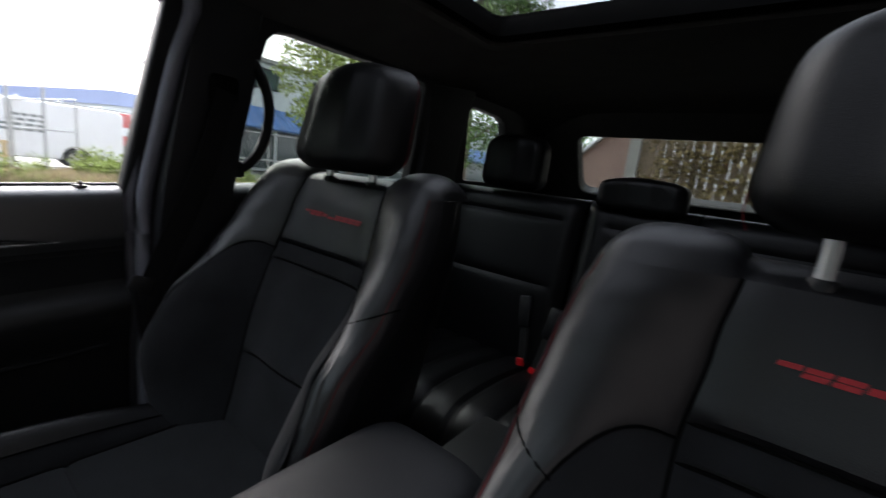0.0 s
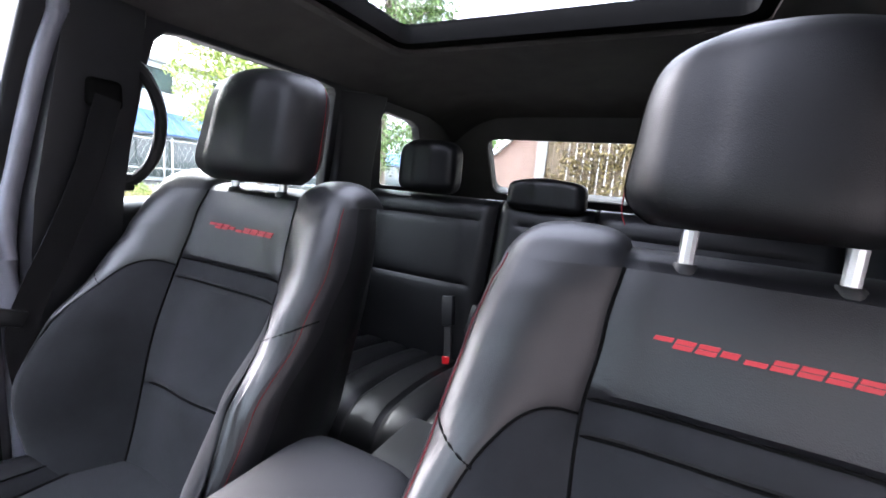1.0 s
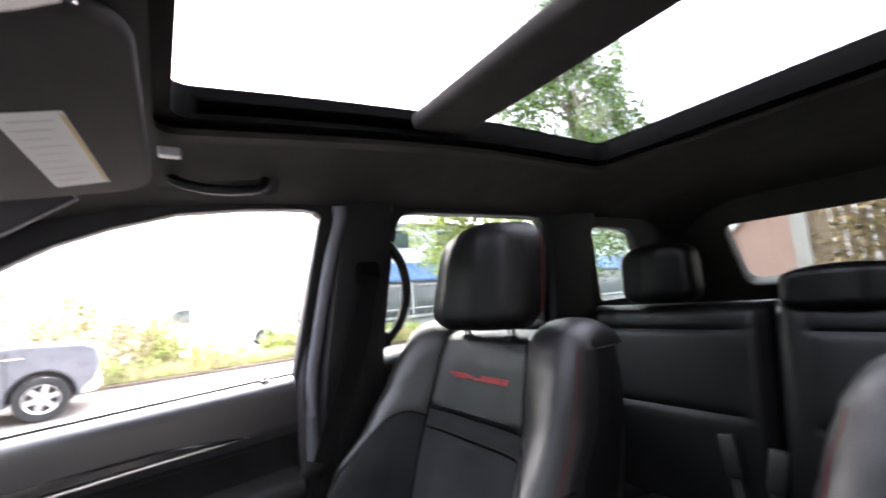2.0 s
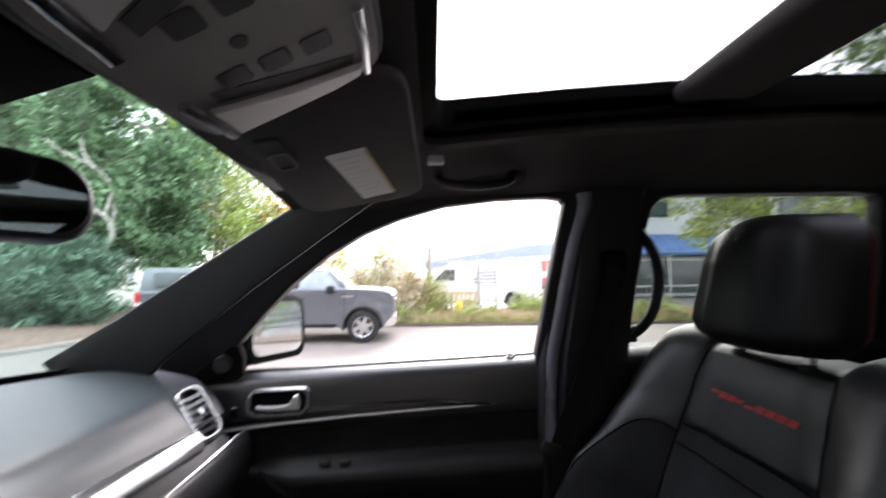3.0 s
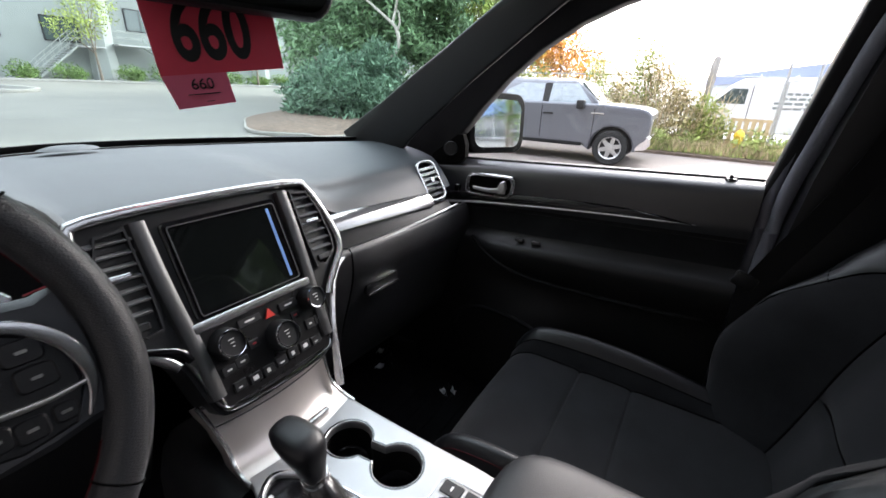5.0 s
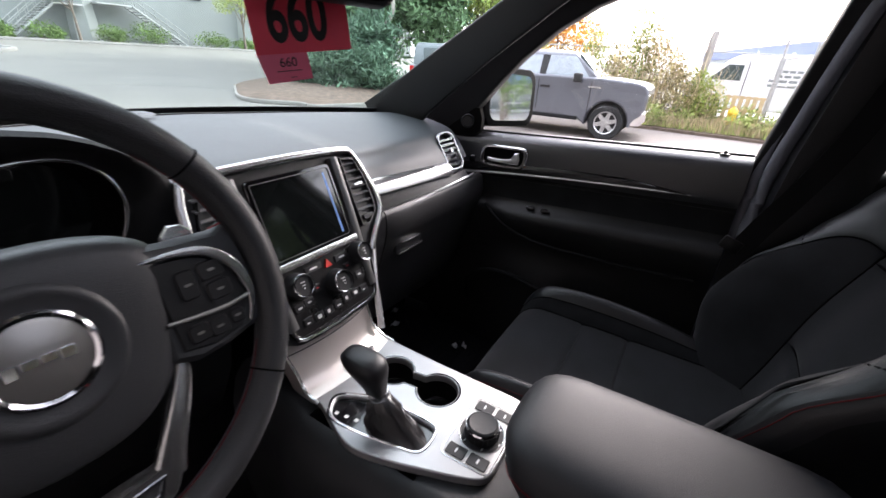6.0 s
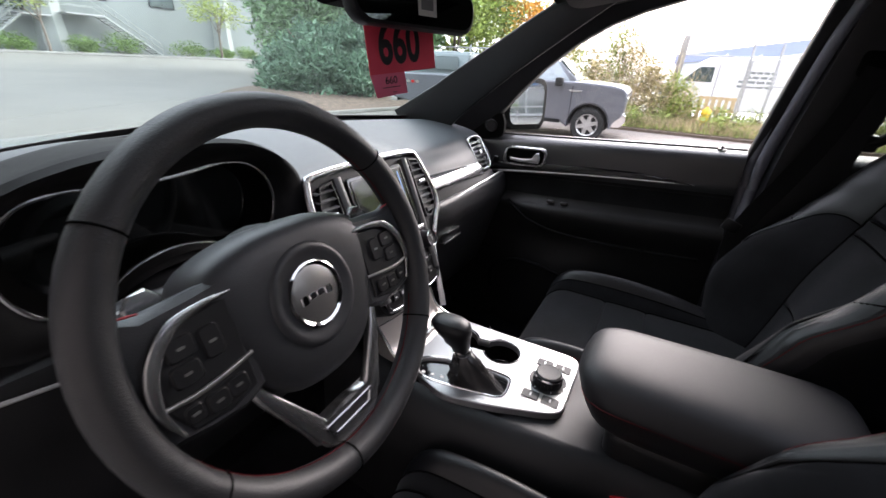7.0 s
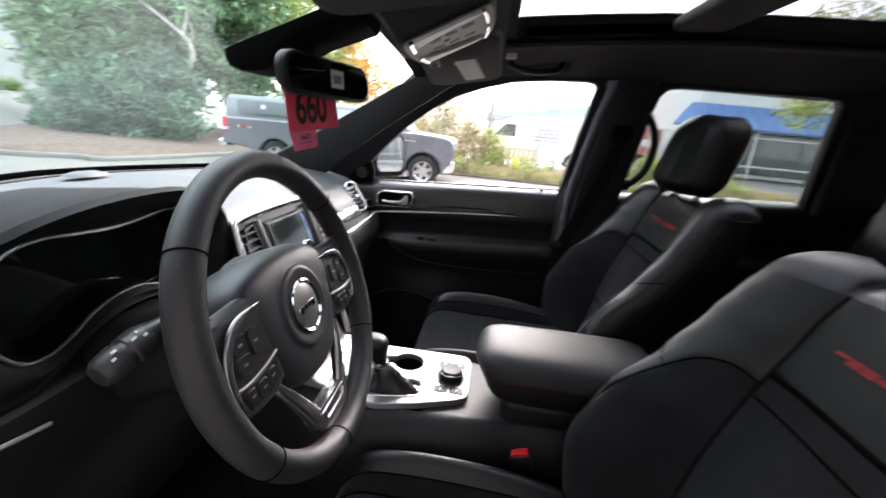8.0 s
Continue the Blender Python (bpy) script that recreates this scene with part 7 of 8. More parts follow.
con1 = [(14.5, 13.0, 6.5, 1.4, 1.5, 3.0), (14.0, 11.5, 4.0, 1.8, 2.2, 1.6), (14.8, 14.5, 4.2, 1.8, 2.0, 1.8), (13.8, 12.8, 2.6, 1.5, 2.2, 1.3), (14.5, 10.0, 3.0, 1.6, 1.6, 1.3), (15.0, 16.0, 2.5, 1.6, 1.6, 1.5), (14.4, 12.2, 8.6, 1.2, 1.4, 1.6), (14.6, 9.6, 5.5, 1.3, 1.4, 1.6)]
tree((14.6, 13.0, 0.2), 10.0, con1, 42000, 0.14, M_CONIFER, "tall dark green conifer behind the bed", "tree", 0.2, 1.7, 2.2, 14, 5, -0.4)
con2 = [(17.5, 18.5, 6.0, 2.0, 2.2, 3.5), (17.0, 17.5, 3.2, 2.2, 2.5, 1.8), (18.0, 20.5, 4.0, 2.0, 2.0, 2.5), (17.5, 18.0, 9.5, 1.5, 1.8, 2.0)]
tree((17.6, 18.6, 0.3), 11.0, con2, 15000, 0.17, M_CONIFER, "tall green conifer at the car park edge", "tree", 0.22, 1.3, 2.2, 8, 6, -0.4)
yel = [(17.0, 9.5, 4.6, 1.6, 1.8, 1.8), (16.6, 8.0, 3.4, 1.4, 1.5, 1.3), (17.5, 11.0, 5.5, 1.5, 1.6, 1.5), (17, 9.2, 6.6, 1.3, 1.4, 1.2)]
tree((17.2, 9.4, 0.1), 6.0, yel, 9000, 0.12, M_LEAFY, "yellow-green tree behind the truck", "tree", 0.1, 1.5, 1.5, 8, 8)
con3 = [(21, 22, 5, 3, 3.5, 4), (20.5, 16.5, 4.5, 2.6, 3, 4), (21, 19, 10, 2.6, 3.2, 4), (20.8, 14, 8.5, 2.4, 2.8, 3.5), (22, 25, 8, 3, 3.5, 5), (20.5, 13, 3.5, 2.2, 2.5, 3), (21.5, 16, 13, 2, 2.4, 3)]
tree((21, 18, 0.3), 13.0, con3, 20000, 0.26, M_CONIFER, "wide dark green tree belt beyond the car park", "tree", 0.25, 0.9, 1.8, 12, 15)
lf3 = [(21, 10.5, 5.5, 2.2, 2.4, 3), (20.5, 8.5, 4.2, 1.8, 1.6, 2), (21, 12, 9, 2.0, 2.2, 2.6), (20.6, 10, 2.6, 2, 2.4, 1.6)]
tree((21, 10.5, 0), 9.0, lf3, 10000, 0.2, M_LEAFY, "tall yellow-green tree behind the fence", "tree", 0.15, 1.1, 1.5, 9, 17)
orn = [(19.5, 6.9, 3.4, 1.1, 1.3, 1.1), (19.5, 5.7, 2.5, 0.9, 1.0, 0.8), (20, 8.0, 4.6, 1.0, 1.2, 1.0), (19.8, 7.2, 2.4, 0.9, 1.0, 0.8)]
tree((19.6, 6.6, 0.0), 4.6, orn, 6500, 0.11, M_AUTUMN, "small orange autumn tree behind the fence", "tree", 0.07, 0, 1.4, 7, 9)
birch = thing("tree", (11.9, 11.4, 0.2), "pale leaning trunk with bare limbs before the conifers", "tree")
M_PALEBARK = mat("pale_grey_bark", (0.33, 0.31, 0.27), 0.9, bump=0.8, bscale=25, scale=6, var=0.3)
bm = bmesh.new()
limb(bm, [(11.9, 11.4, 0.2), (12.0, 10.9, 1.5), (12.2, 10.1, 2.5), (12.3, 10.2, 3.15), (12.3, 10.7, 3.55), (12.3, 11.1, 3.82), (12.4, 11.9, 4.3)], 0.085, 0.035, 8)
part("trunk", bm, M_PALEBARK, birch)
for pts in ([(12.3, 10.15, 3.1), (12.3, 10.05, 3.35), (12.28, 10.1, 3.7)], [(12.35, 10.4, 3.3), (12.6, 10.4, 4.2), (12.4, 10.7, 4.75), (12.3, 11.64, 5.27), (12.35, 12.3, 5.7)], [(12.3, 10.7, 4.75), (12.25, 11.0, 5.2), (12.25, 11.1, 5.7)]):
    bm = bmesh.new()
    limb(bm, pts, 0.05, 0.022, 7)
    part("limb", bm, M_PALEBARK, birch)
lv = leaf_mesh("fallen_leaves", [(8.6, 11.0, 0.2, 1.4, 1.8, 0.05), (7.2, 10.6, 0.13, 0.5, 0.7, 0.03)], 420, 0.06, M_VINE, None, 1.2)
tagged(lv, "brown leaves lying on the mulch bed", "leaves", kind="stuff")

# ---- building across the car park ----
bldg = thing("stair_building", (20, 46, 0.7), "pale grey commercial building with outside stairs", "building")
part("wall", box(-6, 60, 43.0, 43.5, 0.3, 20), M_WALLG, bldg)
part("side_block", box(-30, -6, 41.0, 60, 0.3, 18), M_WALLG, bldg)
part("roof", box(-6, 60, 43.0, 62, 19.9, 20.3), M_CONCRETE, bldg)
for cx in (16.3, 30.5, 44.0):
    bm = bmesh.new()
    add_loft(bm, [[(cx + x * s, 42.9 + y * s, z) for x, y in ((-1.1, 0.3), (-0.9, -0.6), (0, -1.0), (0.9, -0.6), (1.1, 0.3))] for z, s in ((0.5, 0.95), (3, 0.8), (7, 0.95), (20, 1.2))])
    part("curved_pier", bm, M_PIER, bldg, "pale curved wall pier")
for wx, wz in ((14.0, 9.0), (19.5, 9.0), (25.0, 9.0), (36, 9.0), (8, 9.0), (14.0, 13.5), (19.5, 13.5), (25.0, 13.5), (36, 13.5), (14.0, 3.4), (19.5, 4.6), (25.0, 4.6), (36, 4.6), (9.5, 3.4), (5, 3.4)):
    w = part("window", box(wx - 1.1, wx + 1.1, 42.93, 42.99, wz, wz + 1.7), M_TRIM, bldg, "dark window in a metal frame")
    part("pane", box(wx - 1.0, wx - 0.04, 42.91, 42.93, wz + 0.1, wz + 1.6), M_CARGLASS, w)
    part("pane", box(wx + 0.04, wx + 1.0, 42.91, 42.93, wz + 0.1, wz + 1.6), M_CARGLASS, w)
for x0, z0, x1, z1, lx0, lx1 in ((23.3, 0.75, 19.3, 3.5, 16.9, 19.3), (11.4, 0.75, 14.2, 3.2, 14.2, 16.0)):
    st = thing("outside_stairs", ((x0 + x1) / 2, 42, 0.7), "grey steel outside stairs with railings", "stairs", "outside stairs")
    part("landing", box(min(lx0, lx1), max(lx0, lx1), 41.3, 42.9, z1 - 0.1, z1), M_STEEL, st)
    nst = 15
    for k in range(nst):
        t = k / (nst - 1)
        part("step", box(lerp(x0, x1, t) - 0.15, lerp(x0, x1, t) + 0.15, 41.3, 42.5, lerp(z0, z1, t) - 0.04, lerp(z0, z1, t)), M_STEEL, st)
    for yy in (41.28, 42.52):
        part("stringer", tube([(x0, yy, z0 - 0.05), (x1, yy, z1 - 0.1)], 0.08, 6), M_PIER, st)
        for dz in (0.5, 0.95):
            part("handrail", tube([(x0, yy, z0 + dz), (x1, yy, z1 + dz), (lx1 if x1 > x0 else lx0, yy, z1 + dz)], 0.03, 6), M_PIER, st)
        for k in range(6):
            t = k / 5
            part("baluster", tube([(lerp(x0, x1, t), yy, lerp(z0, z1, t)), (lerp(x0, x1, t), yy, lerp(z0, z1, t) + 0.95)], 0.025, 5), M_PIER, st)
for bx, w, h in ((17.2, 1.1, 0.65), (19.9, 1.7, 0.85), (25.5, 1.8, 0.7), (13.2, 1.1, 0.6), (10.6, 0.9, 0.6), (28.8, 1.2, 0.5), (31.5, 1.3, 0.6), (7, 1.4, 0.6)):
    sh = thing("clipped_shrub", (bx, 41, 0.7), "low rounded green shrub by the wall", "bush", "clipped shrubs")
    leaf_mesh("foliage", [(bx, 41, 0.75 + h * 0.9, w, 0.8, h), (bx + 0.4 * w, 40.9, 0.75 + h * 0.7, w * 0.6, 0.7, h * 0.8)], 1600, 0.12, M_GREEN, sh, 1.4)
    bm = bmesh.new()
    for k in range(5):
        limb(bm, [(bx, 41, 0.6), (bx + (k - 2) * w * 0.25, 41 + 0.1 * (k % 2), 0.9 + h * 0.5)], 0.03, 0.01, 5)
    part("stem", bm, M_BARK, sh)
tree((27.8, 39.6, 0.7), 5.5, [(27.6, 39.6, 4.9, 2.2, 1.6, 1.2), (26.2, 39.6, 4.4, 1.5, 1.3, 0.9), (29.3, 39.6, 4.3, 1.5, 1.3, 1.0), (27.8, 39.6, 6.2, 1.5, 1.3, 1.0)], 3600, 0.13, M_LEAFY, "small yellowing tree in front of the building", "tree", 0.12, 2.2, 1.5, 8, 12)
tree((14.9, 40.3, 0.7), 6, [(14.6, 40.3, 4.8, 1.8, 1.3, 1.5), (13.4, 40.3, 4.3, 1.2, 1.0, 1.0), (15.5, 40.3, 6.0, 1.5, 1.2, 1.2)], 2600, 0.13, M_LEAFY, "thin yellowing tree beside the stairs", "tree", 0.1, 2.2, 1.5, 7, 13)
kb2 = part("kerb", sweep(bmesh.new(), [(-6, 39.0, 0.74), (14, 39.4, 0.75), (28, 38.4, 0.73), (45, 37.5, 0.71)], round_rect(0.16, 0.16, 0.03, 2)), M_CONCRETE)
tagged(kb2, "pale concrete kerb along the building", "kerb", kind="structure")
kb3 = part("kerb", sweep(bmesh.new(), smooth_path([(7.6, 29.0, 0.5), (7.2, 27.4, 0.47), (6.0, 26.4, 0.46), (4.0, 26.3, 0.46), (2, 27.5, 0.48), (2.0, 31, 0.55), (6.4, 31.2, 0.55)], 4, True), round_rect(0.2, 0.2, 0.03, 2), True), M_CONCRETE)
tagged(kb3, "rounded concrete kerb of a parking island", "kerb", kind="structure")

# ---- pickup truck (built facing +x, front axle at 0) ----
def wheel_at(parent, x, y, r, out):
    m = Matrix.Translation((x, y, r)) @ Matrix.Rotation(radians(90 * out), 4, "X")
    w = part("wheel", lathe([(r * 0.6, -0.12), (r * 0.93, -0.13), (r, -0.09), (r, 0.09), (r * 0.93, 0.13), (r * 0.68, 0.125), (r * 0.62, 0.1)], 32, m), M_TYRE, parent, "black tyre on alloy rim")
    rim = part("rim", lathe([(r * 0.66, 0.11), (r * 0.63, 0.115), (r * 0.58, 0.07), (r * 0.2, 0.04), (0, 0.04)], 32, m), M_RUBBER, w)
    for k in range(6):
        a = radians(60 * k + 15)
        mm = m @ Matrix.Rotation(a, 4, "Z")
        part("spoke", prism([(0.03, -0.05), (r * 0.62, -0.035), (r * 0.62, 0.035), (0.03, 0.05)], 0.07, 0.1, mm, 0.006), M_ALLOY, w)
    part("rim_edge", lathe([(r * 0.58, 0.105), (r * 0.63, 0.118), (r * 0.66, 0.108)], 32, m), M_ALLOY, w)
    part("hub", lathe([(0.07, 0.09), (0.06, 0.108), (0, 0.11)], 16, m), M_ALLOY, w)


def arch(cx, r, a0=180, a1=0, n=10):
    return [(cx + r * math.cos(radians(a)), 0.37 + r * math.sin(radians(a))) for a in spaced(a0, a1, n)]


truck = thing("pickup_truck", (0, 0, 0), "grey extended-cab pickup with canopy parked beside the fence", "truck")
side = [(-4.95, 0.64), (-4.95, 1.17), (-2.9, 1.19), (-0.6, 1.19), (-0.25, 1.2), (0.1, 1.19), (0.35, 1.17), (0.52, 1.145), (0.61, 1.115), (0.66, 1.06), (0.675, 0.9), (0.67, 0.7), (0.62, 0.6), (0.52, 0.52)] + arch(0, 0.485, 10, 180) + [(-0.6, 0.45), (-3.1, 0.45)] + arch(-3.68, 0.46, 0, 180) + [(-4.3, 0.55)]
SIDE = Matrix(((1, 0, 0, 0), (0, 0, -1, 0), (0, 1, 0, 0), (0, 0, 0, 1)))
tb = plate("body", side, [], 1.86, SIDE, M_TRUCK, truck, "grey painted truck body", 0.05)
# cab
bot = [(-0.26, 0.93), (-2.88, 0.93), (-2.88, -0.93), (-0.26, -0.93)]
topo = [(-0.9, 0.76), (-2.75, 0.78), (-2.75, -0.78), (-0.9, -0.76)]
def cab_at(t, grow=0.0):
    return [(lerp(a[0], b[0], t) + (grow if i in (0, 3) else -grow), lerp(a[1], b[1], t) + (grow if i < 2 else -grow)) for i, (a, b) in enumerate(zip(bot, topo))]
bm = bmesh.new()
add_loft(bm, [[(x, y, z) for x, y in cab_at(t, g)] for z, t, g in ((1.15, 0.0, 0), (1.25, 0.12, 0.0), (1.63, 0.88, 0.0), (1.695, 1.0, -0.02), (1.722, 1.0, -0.08), (1.735, 1.0, -0.2))])
bmesh.ops.bevel(bm, geom=[e for e in bm.edges], offset=0.02, segments=2, affect="EDGES")
part("cab", bm, M_TRUCK, truck, "grey cab with slanted windscreen", 40)
def cabwin(x0, x1, x2, x3, z0, z1, sg, mt, off=0.006):
    q = []
    for x, z in ((x0, z0), (x1, z0), (x2, z1), (x3, z1)):
        t = table([(1.15, 0.0), (1.25, 0.12), (1.63, 0.88), (1.695, 1.0)], z)
        y = lerp(0.93, 0.77, t) + off
        q.append((x, sg * y, z))
    return loft([q, [(x, y - sg * 0.02, z) for x, y, z in q]])
for sg in (1, -1):
    part("side_window", cabwin(-1.45, -0.5, -0.86, -1.42, 1.23, 1.63, sg, None), M_SKYGLASS, truck, "front door glass with the sky's reflection painted in")
    part("side_window", cabwin(-2.5, -1.6, -1.6, -2.46, 1.23, 1.62, sg, None), M_SKYGLASS, truck, "rear cab glass with the sky's reflection painted in")
    part("pillar_blackout", cabwin(-1.59, -1.46, -1.43, -1.59, 1.22, 1.63, sg, None, 0.005), M_RUBBER, truck, "black pillar between the door windows")
    for x in (-1.56, -0.42, -2.68):
        part("door_gap", box(x - 0.006, x + 0.006, min(sg * 0.976, sg * 0.985), max(sg * 0.976, sg * 0.985), 0.5, 1.16), M_SEAM, truck)
    part("door_handle", box(-1.52, -1.3, min(sg * 0.97, sg * 1.005), max(sg * 0.97, sg * 1.005), 0.98, 1.025, 0.01), M_RUBBER, truck, "black door handle")
    part("body_crease", sweep(bmesh.new(), [(x, sg * 0.93, z) for x, z in ((-4.9, 0.94), (-2.9, 0.95), (-0.6, 0.95), (0.45, 0.93))], round_rect(0.018, 0.03, 0.008, 3)), M_TRUCK, truck)
    part("rocker", box(-3.05, -0.6, min(sg * 0.86, sg * 1.0), max(sg * 0.86, sg * 1.0), 0.36, 0.44, 0.02), M_PLASTIC, truck, "black running board")
    mm = part("door_mirror", box(-0.78, -0.62, min(sg * 1.0, sg * 1.2), max(sg * 1.0, sg * 1.2), 1.13, 1.31, 0.03, 3), M_RUBBER, truck, "black door mirror")
    part("fender_badge", box(-0.48, -0.22, min(sg * 0.98, sg * 0.992), max(sg * 0.98, sg * 0.992), 1.04, 1.07), M_CHROME, truck)
    part("headlight", loft([[(x, sg * y, z) for x, z in ((0.54, 0.99), (0.66, 0.97), (0.69, 0.92), (0.695, 0.74), (0.6, 0.78))] for y in (0.972, 0.7)]), M_LAMP_W, truck, "clear headlight")
    part("tail_light", box(-4.99, -4.85, min(sg * 0.82, sg * 0.985), max(sg * 0.82, sg * 0.985), 0.86, 1.2, 0.02), M_LAMP_R, truck, "red and white tail light")
    part("tail_lens", box(-4.985, -4.845, min(sg * 0.9, sg * 0.989), max(sg * 0.9, sg * 0.989), 0.9, 0.97, 0.01), M_LAMP_W, truck)
    for cx in (0, -3.68):
        pts = [(cx + 0.475 * math.cos(radians(a)), sg * 0.94, 0.37 + 0.475 * math.sin(radians(a))) for a in spaced(-5, 185, 18)]
        part("arch_lip", tube(pts, 0.035, 8, up=Vector((0, 1, 0))), M_TRUCK, truck)
        wheel_at(truck, cx, sg * 0.84, 0.365, -sg)
    part("canopy_window", box(-4.6, -3.2, min(sg * 0.93, sg * 0.945), max(sg * 0.93, sg * 0.945), 1.33, 1.62, 0.02), M_CANOPY, truck)
part("bonnet_crease", sweep(bmesh.new(), [(x, 0.0, z) for x, z in ((-0.25, 1.205), (0.1, 1.195), (0.35, 1.175), (0.52, 1.15))], [(-0.45, 0.0), (-0.4, 0.035), (0.4, 0.035), (0.45, 0.0)]), M_TRUCK, truck, "raised grey bonnet")
part("windscreen", loft([[(-0.36, -0.8, 1.21), (-0.36, 0.8, 1.21), (-0.84, 0.7, 1.66), (-0.84, -0.7, 1.66)], [(-0.3, -0.8, 1.22), (-0.3, 0.8, 1.22), (-0.78, 0.7, 1.67), (-0.78, -0.7, 1.67)]]), M_CARGLASS, truck)
part("wheel_well", box(-0.5, 0.5, -0.8, 0.8, 0.35, 0.92), M_RUBBER, truck)
part("wheel_well", box(-4.18, -3.18, -0.8, 0.8, 0.35, 0.92), M_RUBBER, truck)
part("grille", box(0.64, 0.73, -0.68, 0.68, 0.64, 0.98, 0.02), M_CHROME, truck, "chrome barred grille")
part("front_bumper", loft([[(x, y, z) for x, z in ((0.5, 0.36), (0.68, 0.38), (0.77, 0.48), (0.76, 0.62), (0.54, 0.62))] for y in (-0.95, -0.5, 0.5, 0.95)]), M_CHROME, truck, "chrome front bumper")
part("rear_bumper", box(-5.12, -4.9, -0.95, 0.95, 0.5, 0.68, 0.03), M_CHROME, truck, "chrome rear bumper")
bm = bmesh.new()
add_loft(bm, [[(x, y, z) for x, y in ((-2.95, w), (-4.93, w), (-4.93, -w), (-2.95, -w))] for z, w in ((1.2, 0.92), (1.26, 0.91), (1.62, 0.84), (1.71, 0.78), (1.745, 0.66))])
bmesh.ops.bevel(bm, geom=[e for e in bm.edges], offset=0.03, segments=2, affect="EDGES")
part("canopy", bm, M_CANOPY, truck, "grey fibreglass canopy")
part("canopy_gap", box(-4.95, -2.9, -0.934, 0.934, 1.19, 1.205), M_SEAM, truck)
for k in range(3):
    part("bed_mark", box(-4.6 + 0.13 * k, -4.51 + 0.13 * k, -0.99, -0.975, 0.98, 1.04), M_LAMP_R if k == 1 else M_CHROME, truck)
part("sticker", box(-4.0, -3.9, -0.955, -0.945, 1.45, 1.55), M_PAPER, truck, "white sticker")
truck.matrix_basis = Matrix.Translation((10.28, 2.17, -0.072)) @ Matrix.Rotation(radians(-87.5), 4, "Z")

# ---- white van behind the fence ----
van = thing("white_van", (0, 0, 0), "white panel van parked behind the fence", "van")
vs_ = [(0.95, 0.45), (1.0, 0.85), (0.85, 1.1), (0.35, 1.2), (-0.35, 1.85), (-0.6, 1.98), (-4.4, 2.0), (-4.5, 1.9), (-4.5, 0.5)] + arch(-3.3, 0.42, 180, 0, 8) + arch(0, 0.42, 180, 0, 8)
plate("body", vs_, [], 1.8, SIDE, M_VAN, van, "white van body", 0.06)
for sg in (1, -1):
    part("side_window", loft([[(x, sg * 0.975, z) for x, z in ((0.2, 1.22), (-0.75, 1.22), (-0.75, 1.72), (-0.3, 1.72))], [(x, sg * 0.95, z) for x, z in ((0.2, 1.22), (-0.75, 1.22), (-0.75, 1.72), (-0.3, 1.72))]]), M_CARGLASS, van, "dark cab glass")
    part("door_gap", box(-0.9, -0.88, min(sg * 0.962, sg * 0.972), max(sg * 0.962, sg * 0.972), 0.6, 1.85), M_SEAM, van)
    for k, (w, z) in enumerate(((0.8, 1.55), (0.95, 1.4), (1.1, 1.25), (1.1, 1.1))):
        for q in range(4):
            part("text_bar", box(-2.6 + q * w / 4, -2.6 + q * w / 4 + w / 5, min(sg * 0.962, sg * 0.968), max(sg * 0.962, sg * 0.968), z, z + 0.08), M_WALLG, van)
    for cx in (0, -3.3):
        wheel_at(van, cx, sg * 0.8, 0.34, -sg)
part("windscreen", loft([[(0.4, -0.75, 1.22), (0.4, 0.75, 1.22), (-0.3, 0.7, 1.85), (-0.3, -0.7, 1.85)], [(0.44, -0.75, 1.22), (0.44, 0.75, 1.22), (-0.26, 0.7, 1.87), (-0.26, -0.7, 1.87)]]), M_CARGLASS, van)
part("roof_rack", tube([(-0.8, -0.7, 2.14), (-4.2, -0.7, 2.14)], 0.03, 6), M_VAN, van)
for x in (-1.0, -2.0, -3.0, -4.0):
    part("rack_bar", tube([(x, -0.75, 2.0), (x, -0.75, 2.16), (x, 0.75, 2.16), (x, 0.75, 2.0)], 0.025, 6), M_VAN, van)
van.matrix_basis = Matrix.Translation((19.2, 0.25, 0)) @ Matrix.Rotation(radians(86), 4, "Z")

# ---- fence, gate and weeds ----
FX = 14.5
pole = thing("timber_post", (14.3, 0.75, 0), "weathered grey timber post beside the gate", "post")
part("shaft", loft([[(14.3 + 0.03 * z + r_ * math.cos(a), 0.75 - 0.05 * z + r_ * math.sin(a), z) for a in spaced(0, 2 * math.pi, 12)[:-1]] for z, r_ in ((-0.1, 0.1), (1.2, 0.095), (2.4, 0.09), (2.45, 0.07))]), mat("weathered_grey_timber", (0.3, 0.28, 0.26), 0.9, bump=0.6, bscale=30, stretch=(1, 1, 0.1), var=0.25), pole)
fence = thing("chain_link_fence", (FX, -4, 0), "galvanised chain-link fence with posts and rails", "fence")
for y in (16.5, 13.5, 10.5, 7.5, 4.07, 0.72, -1.05, -1.7, -4.7, -7.7, -10.7, -13.7, -16.7, -19.7):
    h = 2.3 if -2 < y < 1 else 2.05
    part("post", tube([(FX, y, -0.1), (FX, y, h)], 0.036 if -2 < y < 1 else 0.03, 8), M_STEEL, fence)
for z in (1.95, 0.12):
    part("rail", tube([(FX, 16.5, z), (FX, -1.05, z)], 0.022, 6), M_STEEL, fence)
    part("rail", tube([(FX, -1.7, z), (FX, -19.7, z)], 0.022, 6), M_STEEL, fence)
part("rail", tube([(FX, -4.7, 1.0), (FX, -19.7, 1.05)], 0.03, 6), M_STEEL, fence)
vv, ff = [], []
